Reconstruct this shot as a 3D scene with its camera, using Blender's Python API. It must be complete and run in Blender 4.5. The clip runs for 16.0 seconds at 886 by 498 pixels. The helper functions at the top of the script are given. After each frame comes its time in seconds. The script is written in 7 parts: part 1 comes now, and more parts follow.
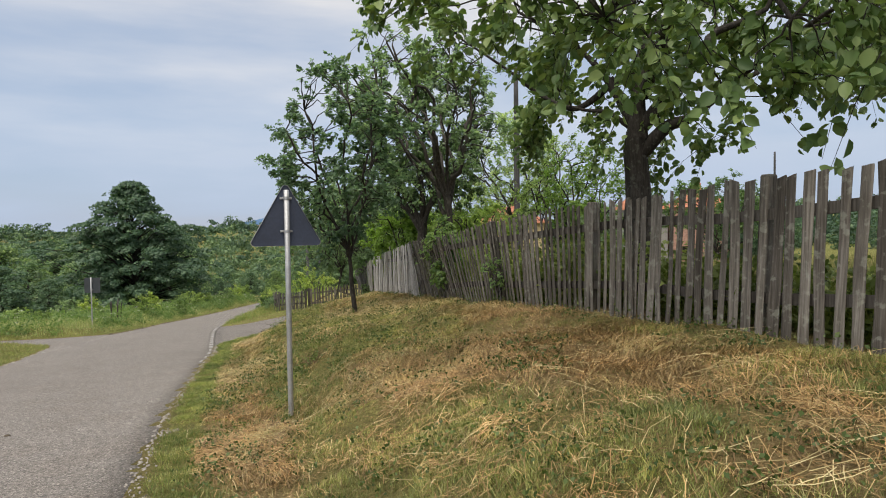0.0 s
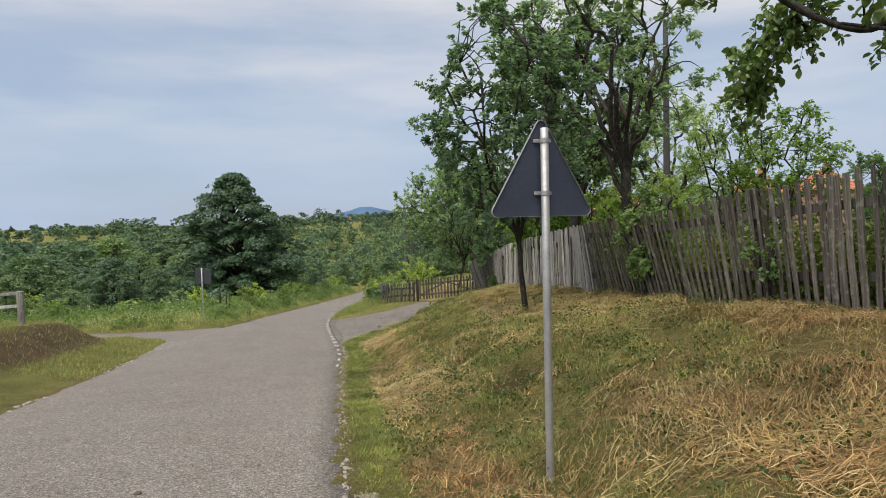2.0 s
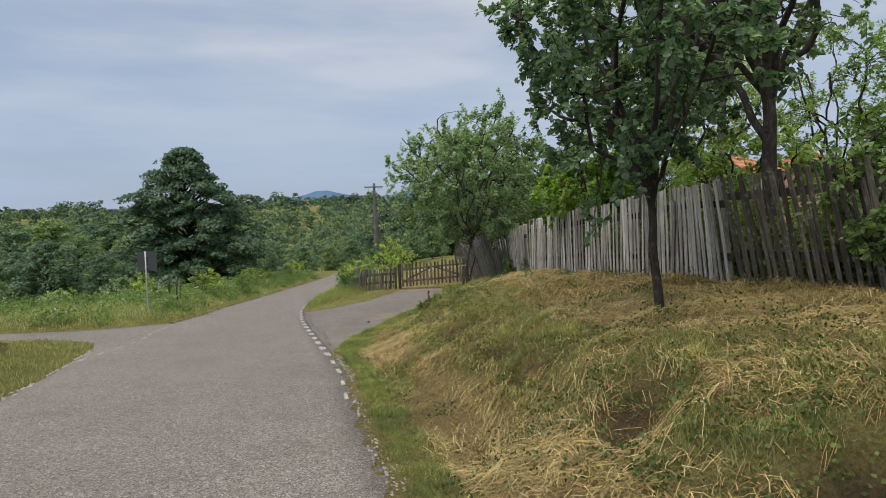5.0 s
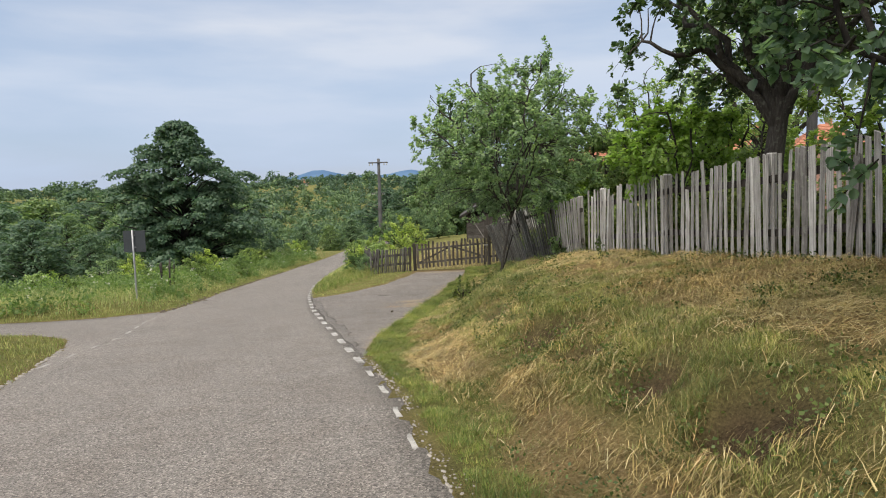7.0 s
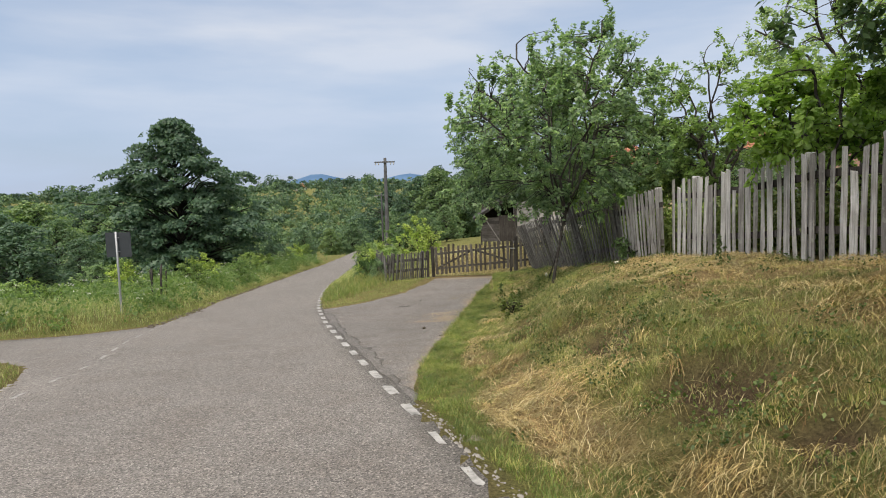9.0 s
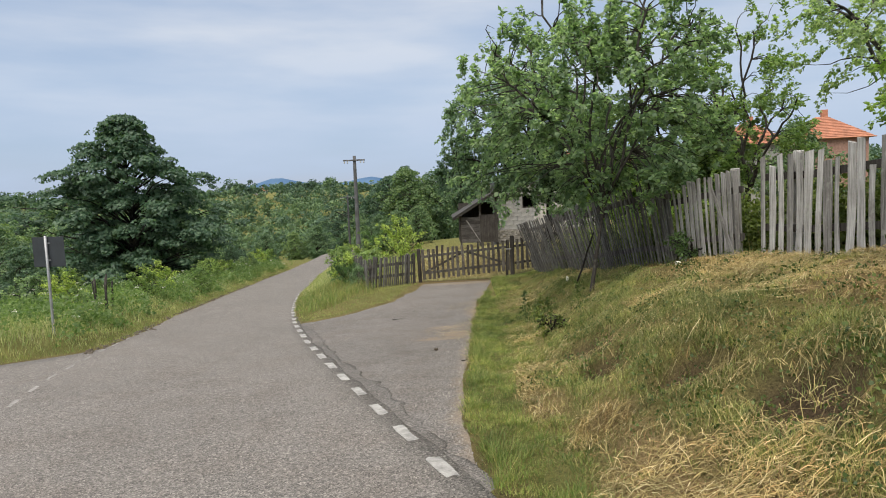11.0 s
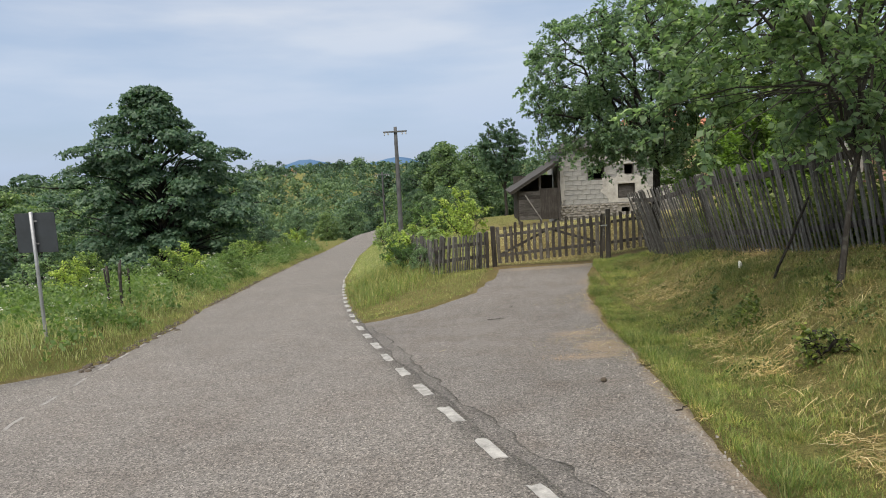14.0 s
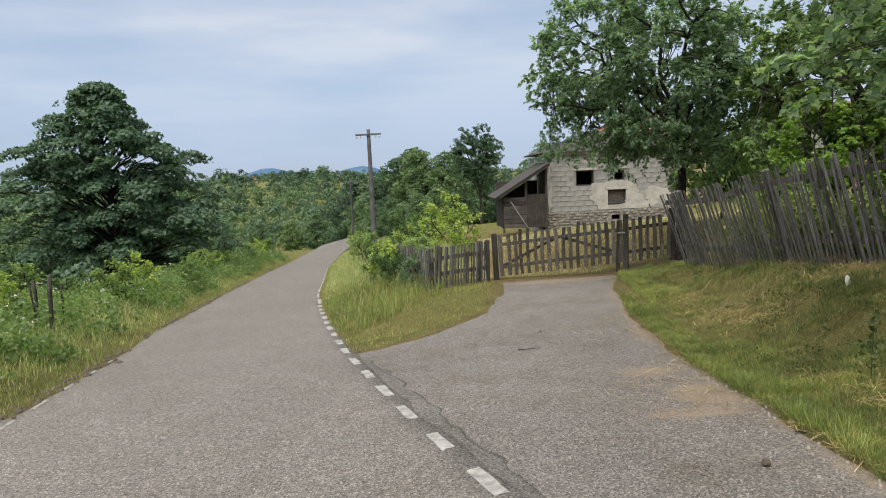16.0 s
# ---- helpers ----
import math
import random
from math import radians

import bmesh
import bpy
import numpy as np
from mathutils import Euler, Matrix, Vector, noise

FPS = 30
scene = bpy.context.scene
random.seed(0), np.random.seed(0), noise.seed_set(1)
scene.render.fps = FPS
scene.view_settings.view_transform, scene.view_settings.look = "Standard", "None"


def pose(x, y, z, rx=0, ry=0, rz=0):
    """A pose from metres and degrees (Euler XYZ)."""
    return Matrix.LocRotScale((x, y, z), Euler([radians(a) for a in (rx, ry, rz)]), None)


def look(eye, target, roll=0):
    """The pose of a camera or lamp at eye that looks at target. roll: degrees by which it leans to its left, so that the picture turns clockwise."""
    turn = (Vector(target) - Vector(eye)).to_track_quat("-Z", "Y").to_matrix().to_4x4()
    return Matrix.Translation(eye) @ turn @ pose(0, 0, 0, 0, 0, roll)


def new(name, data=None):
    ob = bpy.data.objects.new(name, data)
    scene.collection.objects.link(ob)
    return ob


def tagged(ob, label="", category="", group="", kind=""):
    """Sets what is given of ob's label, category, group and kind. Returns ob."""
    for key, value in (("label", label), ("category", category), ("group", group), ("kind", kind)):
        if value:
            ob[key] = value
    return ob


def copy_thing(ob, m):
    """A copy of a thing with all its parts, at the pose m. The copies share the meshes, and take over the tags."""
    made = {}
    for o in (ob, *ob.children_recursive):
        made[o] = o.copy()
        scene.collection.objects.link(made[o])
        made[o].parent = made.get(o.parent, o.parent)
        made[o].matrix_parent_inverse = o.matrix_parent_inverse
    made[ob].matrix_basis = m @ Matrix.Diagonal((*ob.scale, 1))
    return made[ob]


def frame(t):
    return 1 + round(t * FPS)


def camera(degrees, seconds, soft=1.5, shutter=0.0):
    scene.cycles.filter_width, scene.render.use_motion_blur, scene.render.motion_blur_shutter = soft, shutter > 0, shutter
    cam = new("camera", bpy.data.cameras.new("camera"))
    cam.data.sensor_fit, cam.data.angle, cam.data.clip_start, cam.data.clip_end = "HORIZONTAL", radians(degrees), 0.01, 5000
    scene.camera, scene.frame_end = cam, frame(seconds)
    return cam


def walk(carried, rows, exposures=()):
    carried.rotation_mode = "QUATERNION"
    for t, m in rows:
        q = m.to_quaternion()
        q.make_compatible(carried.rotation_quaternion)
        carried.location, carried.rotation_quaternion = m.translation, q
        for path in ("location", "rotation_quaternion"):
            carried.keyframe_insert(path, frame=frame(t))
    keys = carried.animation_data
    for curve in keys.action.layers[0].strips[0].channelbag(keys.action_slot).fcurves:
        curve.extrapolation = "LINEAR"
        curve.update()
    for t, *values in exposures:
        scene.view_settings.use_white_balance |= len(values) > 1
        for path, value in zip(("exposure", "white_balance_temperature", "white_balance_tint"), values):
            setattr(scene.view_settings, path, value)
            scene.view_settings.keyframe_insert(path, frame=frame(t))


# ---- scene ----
cam = camera(68.4, 16.0, soft=1.0)
METRES, EYE, TILT, LEAN, TURN = 21.0, 2.7, -1.8, 0.8, 0.0
ROWS = [
    (0.0, 0.0, 0.0, 0.0, -0.0, 0.0, 0.0),
    (0.5, -0.0197, 0.0291, -0.0019, 3.93, -0.54, 0.0),
    (1.0, -0.0402, 0.0557, -0.0032, 6.09, -0.59, 0.16),
    (1.5, -0.0593, 0.0834, -0.0047, 7.21, -0.7, 0.26),
    (2.0, -0.0785, 0.1089, -0.0054, 7.28, -0.79, 0.4),
    (2.5, -0.0948, 0.138, -0.0074, 6.78, -1.15, 0.54),
    (3.0, -0.1109, 0.1659, -0.009, 5.92, -1.78, 0.6),
    (5.5, -0.1717, 0.3158, -0.0179, 3.47, -2.46, 0.42),
    (6.0, -0.1851, 0.3439, -0.0197, 3.69, -3.41, 0.56),
    (6.5, -0.1962, 0.374, -0.0221, 3.41, -3.99, 0.58),
    (7.0, -0.2088, 0.403, -0.0232, 3.3, -3.98, 0.53),
    (7.5, -0.2187, 0.4332, -0.0251, 3.16, -3.85, 0.56),
    (8.0, -0.231, 0.4613, -0.0271, 2.76, -3.84, 0.49),
    (8.5, -0.2415, 0.4902, -0.029, 3.0, -3.78, 0.54),
    (9.0, -0.2545, 0.5184, -0.0309, 3.17, -3.65, 0.66),
    (11.5, -0.3091, 0.6624, -0.0407, -0.53, -3.47, 1.45),
    (12.0, -0.3201, 0.6914, -0.0427, -0.05, -3.96, 1.47),
    (12.5, -0.3309, 0.72, -0.0449, 2.0, -4.67, 1.69),
    (13.0, -0.3422, 0.7484, -0.0471, 3.2, -5.38, 1.9),
    (13.5, -0.3524, 0.7753, -0.0481, 3.13, -5.32, 2.0),
    (14.0, -0.3635, 0.8026, -0.0499, 2.25, -5.18, 2.0),
    (14.5, -0.3739, 0.829, -0.0519, 1.92, -4.94, 2.07),
    (15.0, -0.3839, 0.8559, -0.0534, 1.55, -4.62, 2.09),
    (15.5, -0.3935, 0.8813, -0.055, 0.63, -4.35, 2.01),
    (16.0, -0.4012, 0.9089, -0.0573, -0.89, -4.44, 1.78),
]
walk(cam, [(t, pose(0, 0, EYE, TILT, LEAN, TURN) @ pose(METRES * x, METRES * y, METRES * z, 90 + pitch, roll, yaw)) for t, x, y, z, yaw, pitch, roll in ROWS],
     exposures=[(0.0, 0.3, 7050, 10.4), (0.5, 0.19, 7050, 10.4), (1.5, 0.2, 7050, 10.4), (3.0, 0.32, 7050, 10.4), (5.5, 0.0, 6800, 10.2), (6.0, -0.05, 6750, 10.2), (6.5, 0.22, 6950, 10.4), (7.0, 0.4, 7000, 10.5), (9.0, 0.35, 6950, 10.4), (11.5, 0.32, 6850, 9.2), (16.0, 0.34, 6850, 9.2)])

# ---------------- world and light ----------------
SUN_ELEV, SUN_AZ = radians(62), radians(205)
world = bpy.data.worlds.new("overcast_sky")
scene.world = world
world.use_nodes = True
wn, wl = world.node_tree.nodes, world.node_tree.links
wn.clear()
w_out = wn.new("ShaderNodeOutputWorld")
w_bg = wn.new("ShaderNodeBackground")
w_sky = wn.new("ShaderNodeTexSky")
w_sky.sky_type = "NISHITA"
w_sky.sun_disc = False
w_sky.sun_elevation, w_sky.sun_rotation = SUN_ELEV, SUN_AZ
w_sky.air_density, w_sky.dust_density, w_sky.ozone_density = 1.3, 0.2, 2.5
w_co = wn.new("ShaderNodeTexCoord")
w_map = wn.new("ShaderNodeMapping")
w_map.inputs["Scale"].default_value = (1.0, 1.0, 5.5)
w_map.inputs["Rotation"].default_value = (0.06, 0.05, 0.4)
w_no = wn.new("ShaderNodeTexNoise")
w_no.inputs["Scale"].default_value, w_no.inputs["Detail"].default_value, w_no.inputs["Roughness"].default_value = 1.7, 7, 0.5
w_ra = wn.new("ShaderNodeValToRGB")
w_ra.color_ramp.elements[0].position, w_ra.color_ramp.elements[0].color = 0.4, (0.72, 0.72, 0.72, 1)
w_ra.color_ramp.elements[1].position, w_ra.color_ramp.elements[1].color = 0.62, (1, 1, 1, 1)
w_mix = wn.new("ShaderNodeMix")
w_mix.data_type = "RGBA"
w_sep = wn.new("ShaderNodeSeparateXYZ")
w_hi = wn.new("ShaderNodeValToRGB")
w_hi.color_ramp.elements[0].position, w_hi.color_ramp.elements[0].color = 0.02, (0.42, 0.545, 0.77, 1)
w_hi.color_ramp.elements[1].position, w_hi.color_ramp.elements[1].color = 0.38, (0.74, 0.77, 0.84, 1)
w_mid = w_hi.color_ramp.elements.new(0.15)
w_mid.color = (0.51, 0.62, 0.81, 1)
w_gain = wn.new("ShaderNodeMix")
w_gain.data_type, w_gain.blend_type = "RGBA", "MULTIPLY"
w_gain.inputs["Factor"].default_value, w_gain.inputs["B"].default_value = 1.0, (9.7, 9.7, 9.7, 1)
w_gain.clamp_result = False
wl.new(w_co.outputs["Generated"], w_sep.inputs["Vector"])
wl.new(w_sep.outputs["Z"], w_hi.inputs["Fac"])
w_cl = wn.new("ShaderNodeValToRGB")
w_cl.color_ramp.elements[0].position, w_cl.color_ramp.elements[0].color = 0.38, (0.76, 0.845, 0.985, 1)
w_cl.color_ramp.elements[1].position, w_cl.color_ramp.elements[1].color = 0.6, (1.07, 1.05, 1.03, 1)
w_sh = wn.new("ShaderNodeMix")
w_sh.data_type, w_sh.blend_type = "RGBA", "MULTIPLY"
w_sh.inputs["Factor"].default_value = 1.0
wl.new(w_no.outputs["Fac"], w_cl.inputs["Fac"])
wl.new(w_hi.outputs["Color"], w_sh.inputs["A"])
wl.new(w_cl.outputs["Color"], w_sh.inputs["B"])
wl.new(w_sh.outputs["Result"], w_gain.inputs["A"])
wl.new(w_gain.outputs["Result"], w_mix.inputs["B"])
wl.new(w_co.outputs["Generated"], w_map.inputs["Vector"])
wl.new(w_map.outputs["Vector"], w_no.inputs["Vector"])
wl.new(w_no.outputs["Fac"], w_ra.inputs["Fac"])
wl.new(w_ra.outputs["Color"], w_mix.inputs["Factor"])
wl.new(w_sky.outputs["Color"], w_mix.inputs["A"])
wl.new(w_mix.outputs["Result"], w_bg.inputs["Color"])
w_bg.inputs["Strength"].default_value = 0.085
wl.new(w_bg.outputs["Background"], w_out.inputs["Surface"])

sun = new("sun", bpy.data.lights.new("sun", "SUN"))
sun.data.energy, sun.data.angle, sun.data.color = 3.7, radians(65), (1.0, 0.95, 0.88)
sun_dir = Vector((math.sin(SUN_AZ) * math.cos(SUN_ELEV), math.cos(SUN_AZ) * math.cos(SUN_ELEV), math.sin(SUN_ELEV)))
sun.matrix_world = look(sun_dir * 50, (0, 0, 0))

# ---------------- materials ----------------
def nodes_of(name):
    m = bpy.data.materials.new(name)
    m.use_nodes = True
    t = m.node_tree
    return m, t.nodes, t.links, t.nodes["Principled BSDF"]


def noise_node(n, l, scale, detail=4, rough=0.55, stretch=None, use="Object"):
    co = n.new("ShaderNodeTexCoord")
    no = n.new("ShaderNodeTexNoise")
    no.inputs["Scale"].default_value, no.inputs["Detail"].default_value, no.inputs["Roughness"].default_value = scale, detail, rough
    if stretch:
        mp = n.new("ShaderNodeMapping")
        mp.inputs["Scale"].default_value = stretch
        l.new(co.outputs[use], mp.inputs["Vector"])
        l.new(mp.outputs["Vector"], no.inputs["Vector"])
    else:
        l.new(co.outputs[use], no.inputs["Vector"])
    return no.outputs["Fac"]


def ramp(n, l, fac, stops):
    r = n.new("ShaderNodeValToRGB")
    e = r.color_ramp.elements
    while len(e) < len(stops):
        e.new(0.5)
    for el, (p, c) in zip(e, stops):
        el.position, el.color = p, (*c, 1) if len(c) == 3 else c
    l.new(fac, r.inputs["Fac"])
    return r.outputs["Color"]


def mixed(n, l, a, b, fac, mode="MIX"):
    m = n.new("ShaderNodeMix")
    m.data_type, m.blend_type = "RGBA", mode
    for sock, v in (("A", a), ("B", b), ("Factor", fac)):
        if isinstance(v, bpy.types.NodeSocket):
            l.new(v, m.inputs[sock])
        elif isinstance(v, (tuple, list)):
            m.inputs[sock].default_value = (*v, 1)
        else:
            m.inputs[sock].default_value = v
    return m.outputs["Result"]


def bump(n, l, bs, height, strength, dist=0.01):
    b = n.new("ShaderNodeBump")
    b.inputs["Strength"].default_value, b.inputs["Distance"].default_value = strength, dist
    l.new(height, b.inputs["Height"])
    l.new(b.outputs["Normal"], bs.inputs["Normal"])


def leaf_material(name, dark, mid, light, see=0.35):
    m, n, l, bs = nodes_of(name)
    geo = n.new("ShaderNodeNewGeometry")
    info = n.new("ShaderNodeObjectInfo")
    base = ramp(n, l, geo.outputs["Random Per Island"], [(0.0, dark), (0.55, mid), (1.0, light)])
    patch = noise_node(n, l, 0.9, 3)
    shade = ramp(n, l, patch, [(0.3, (0.72, 0.75, 0.72)), (0.7, (1.15, 1.12, 1.0))])
    col = mixed(n, l, base, shade, 1.0, "MULTIPLY")
    tone = ramp(n, l, info.outputs["Random"], [(0.0, (0.55, 0.63, 0.66)), (0.5, (0.95, 0.97, 0.95)), (1.0, (1.5, 1.38, 1.05))])
    col = mixed(n, l, col, tone, 1.0, "MULTIPLY")
    l.new(col, bs.inputs["Base Color"])
    bs.inputs["Roughness"].default_value = 0.45
    bs.inputs["Specular IOR Level"].default_value = 0.35
    tr = n.new("ShaderNodeBsdfTranslucent")
    l.new(mixed(n, l, col, (1.2, 1.3, 0.7), 1.0, "MULTIPLY"), tr.inputs["Color"])
    mx = n.new("ShaderNodeMixShader")
    mx.inputs["Fac"].default_value = see
    l.new(bs.outputs["BSDF"], mx.inputs[1])
    l.new(tr.outputs["BSDF"], mx.inputs[2])
    l.new(mx.outputs["Shader"], n["Material Output"].inputs["Surface"])
    return m


def blade_material(name, stops, see=0.25):
    m, n, l, bs = nodes_of(name)
    geo = n.new("ShaderNodeNewGeometry")
    base = ramp(n, l, geo.outputs["Random Per Island"], stops)
    shade = ramp(n, l, noise_node(n, l, 0.8, 4), [(0.3, (0.7, 0.75, 0.7)), (0.7, (1.2, 1.15, 1.1))])
    col = mixed(n, l, base, shade, 1.0, "MULTIPLY")
    tuft = ramp(n, l, noise_node(n, l, 5.5, 4), [(0.3, (0.62, 0.66, 0.62)), (0.7, (1.25, 1.2, 1.1))])
    col = mixed(n, l, col, tuft, 1.0, "MULTIPLY")
    at = n.new("ShaderNodeAttribute")
    at.attribute_name = "tuft"
    col = mixed(n, l, col, ramp(n, l, at.outputs["Fac"], [(0.0, (1, 1, 1)), (0.01, (0.5, 0.56, 0.5)), (0.5, (0.95, 1.0, 0.95)), (1.0, (1.3, 1.22, 1.1))]), 1.0, "MULTIPLY")
    l.new(col, bs.inputs["Base Color"])
    bs.inputs["Roughness"].default_value = 0.6
    tr = n.new("ShaderNodeBsdfTranslucent")
    l.new(col, tr.inputs["Color"])
    mx = n.new("ShaderNodeMixShader")
    mx.inputs["Fac"].default_value = see
    l.new(bs.outputs["BSDF"], mx.inputs[1])
    l.new(tr.outputs["BSDF"], mx.inputs[2])
    l.new(mx.outputs["Shader"], n["Material Output"].inputs["Surface"])
    return m


def wood_material(name, dark, mid, light, along=(14, 14, 0.45), lichen=0.0):
    m, n, l, bs = nodes_of(name)
    info = n.new("ShaderNodeObjectInfo")
    grain = noise_node(n, l, 4.5, 8, 0.7, along)
    col = ramp(n, l, grain, [(0.28, dark), (0.5, mid), (0.72, light)])
    tone = ramp(n, l, info.outputs["Random"], [(0.0, (0.55, 0.53, 0.51)), (0.45, (0.9, 0.89, 0.88)), (1.0, (1.4, 1.4, 1.38))])
    col = mixed(n, l, col, tone, 1.0, "MULTIPLY")
    stain = noise_node(n, l, 2.2, 5)
    col = mixed(n, l, col, ramp(n, l, stain, [(0.35, (0.68, 0.66, 0.63)), (0.6, (1.1, 1.1, 1.1))]), 0.8, "MULTIPLY")
    if lichen:
        sp = ramp(n, l, noise_node(n, l, 14, 6), [(0.56, (0, 0, 0)), (0.64, (1, 1, 1))])
        col = mixed(n, l, col, (0.36, 0.38, 0.32), mixed(n, l, (0, 0, 0), sp, lichen))
    l.new(col, bs.inputs["Base Color"])
    bs.inputs["Roughness"].default_value = 0.88
    bs.inputs["Specular IOR Level"].default_value = 0.2
    bump(n, l, bs, grain, 0.6, 0.008)
    # every piece is cut from its own stretch of the timber
    spread = n.new("ShaderNodeVectorMath")
    spread.operation = "SCALE"
    spread.inputs[0].default_value = (31.0, 17.0, 53.0)
    l.new(info.outputs["Random"], spread.inputs["Scale"])
    for lk in [k for k in l if k.from_node.type == "TEX_COORD"]:
        plus = n.new("ShaderNodeVectorMath")
        src, dst = lk.from_socket, lk.to_socket
        l.new(src, plus.inputs[0])
        l.new(spread.outputs["Vector"], plus.inputs[1])
        l.new(plus.outputs["Vector"], dst)
    return m


def plain_material(name, base, rough=0.7, var=0.25, scale=6.0, metal=0.0, bumps=0.2):
    m, n, l, bs = nodes_of(name)
    f = noise_node(n, l, scale, 6, 0.6)
    lo, hi = tuple(c * (1 - var) for c in base), tuple(min(1, c * (1 + var)) for c in base)
    fine = noise_node(n, l, scale * 9, 4, 0.6)
    col = mixed(n, l, ramp(n, l, f, [(0.3, lo), (0.7, hi)]), ramp(n, l, fine, [(0.3, (0.85,) * 3), (0.7, (1.12,) * 3)]), 1.0, "MULTIPLY")
    l.new(col, bs.inputs["Base Color"])
    bs.inputs["Roughness"].default_value, bs.inputs["Metallic"].default_value = rough, metal
    if bumps:
        bump(n, l, bs, fine, bumps, 0.01)
    return m


def asphalt_material(name, lo, hi, warm):
    m, n, l, bs = nodes_of(name)
    big = noise_node(n, l, 0.35, 5, 0.6)
    vor = n.new("ShaderNodeTexVoronoi")
    vor.inputs["Scale"].default_value = 84
    co = n.new("ShaderNodeTexCoord")
    l.new(co.outputs["Object"], vor.inputs["Vector"])
    speck = ramp(n, l, vor.outputs["Color"], [(0.13, (0.4, 0.395, 0.39)), (0.45, (0.88, 0.87, 0.86)), (0.7, (1.14, 1.12, 1.1)), (0.9, (1.95, 1.91, 1.86))])
    grit = ramp(n, l, noise_node(n, l, 30, 5, 0.75), [(0.3, (0.8, 0.79, 0.78)), (0.5, (1.0, 1.0, 1.0)), (0.7, (1.18, 1.17, 1.16))])
    speck = mixed(n, l, speck, grit, 1.0, "MULTIPLY")
    col = mixed(n, l, ramp(n, l, big, [(0.3, lo), (0.72, hi)]), speck, 1.0, "MULTIPLY")
    stain = ramp(n, l, noise_node(n, l, 1.6, 6, 0.7), [(0.36, warm), (0.56, (1, 1, 1))])
    col = mixed(n, l, col, stain, 0.8, "MULTIPLY")
    l.new(col, bs.inputs["Base Color"])
    bs.inputs["Roughness"].default_value = 0.82
    bs.inputs["Specular IOR Level"].default_value = 0.35
    bump(n, l, bs, vor.outputs["Distance"], 0.6, 0.01)
    return m


def soil_material():
    """Ground: soil and thatch between the blades, told apart by the attributes dry and bare."""
    m, n, l, bs = nodes_of("ground_turf")
    a_dry, a_bare = n.new("ShaderNodeAttribute"), n.new("ShaderNodeAttribute")
    a_dry.attribute_name, a_bare.attribute_name = "dry", "bare"
    fine = noise_node(n, l, 42, 6, 0.78)
    mid = noise_node(n, l, 2.2, 6, 0.6)
    green = ramp(n, l, fine, [(0.32, (0.06, 0.066, 0.022)), (0.66, (0.25, 0.25, 0.085))])
    straw = ramp(n, l, fine, [(0.3, (0.09, 0.066, 0.032)), (0.52, (0.28, 0.205, 0.102)), (0.72, (0.46, 0.35, 0.195))])
    soil = ramp(n, l, fine, [(0.3, (0.04, 0.029, 0.018)), (0.7, (0.16, 0.115, 0.07))])
    col = mixed(n, l, green, straw, a_dry.outputs["Fac"])
    col = mixed(n, l, col, soil, a_bare.outputs["Fac"])
    col = mixed(n, l, col, ramp(n, l, mid, [(0.3, (0.7, 0.72, 0.7)), (0.7, (1.15, 1.12, 1.1))]), 1.0, "MULTIPLY")
    l.new(col, bs.inputs["Base Color"])
    bs.inputs["Roughness"].default_value = 0.95
    bs.inputs["Specular IOR Level"].default_value = 0.1
    bump(n, l, bs, fine, 1.0, 0.05)
    return m


def add_sand(mat):
    """Earth washed over the asphalt, thick where the attribute sand is high."""
    n, l = mat.node_tree.nodes, mat.node_tree.links
    at = n.new("ShaderNodeAttribute")
    at.attribute_name = "sand"
    bs = n["Principled BSDF"]
    src = bs.inputs["Base Color"].links[0].from_socket
    cover = n.new("ShaderNodeMath")
    cover.operation = "MULTIPLY_ADD"
    l.new(noise_node(n, l, 7, 7, 0.72), cover.inputs[0])
    cover.inputs[1].default_value = 0.9
    l.new(at.outputs["Fac"], cover.inputs[2])
    mask = ramp(n, l, cover.outputs["Value"], [(0.62, (0, 0, 0)), (1.15 / 1.2, (0.65, 0.65, 0.65))])
    earth = ramp(n, l, noise_node(n, l, 55, 5, 0.7), [(0.3, (0.185, 0.142, 0.1)), (0.7, (0.36, 0.28, 0.195))])
    l.new(mixed(n, l, src, earth, mask), bs.inputs["Base Color"])


M_TURF = soil_material()
M_ROAD = asphalt_material("asphalt", (0.168, 0.158, 0.148), (0.203, 0.191, 0.179), (0.88, 0.85, 0.83))
M_DRIVE = asphalt_material("old_asphalt", (0.153, 0.144, 0.136), (0.193, 0.182, 0.172), (0.8, 0.75, 0.71))
add_sand(M_DRIVE)
M_CONC = plain_material("edge_concrete", (0.27, 0.25, 0.225), 0.9, 0.3, 7)
M_EDGE = asphalt_material("crumbling_edging", (0.17, 0.145, 0.115), (0.29, 0.26, 0.22), (0.6, 0.52, 0.44))
M_PAINT = plain_material("worn_road_paint", (0.32, 0.312, 0.297), 0.75, 0.45, 9)
M_FAINT = plain_material("faint_road_paint", (0.25, 0.24, 0.225), 0.8, 0.5, 9)
M_PATCH = asphalt_material("dark_patch_asphalt", (0.118, 0.111, 0.106), (0.178, 0.168, 0.159), (0.76, 0.73, 0.7))
# picket wood in three tones, from silver-grey down to dark grey
M_WOOD = wood_material("weathered_picket", (0.085, 0.082, 0.079), (0.315, 0.308, 0.3), (0.56, 0.555, 0.545), lichen=0.35)
M_WOOD_MID = wood_material("brown_grey_picket", (0.042, 0.038, 0.033), (0.128, 0.117, 0.104), (0.27, 0.253, 0.23), lichen=0.35)
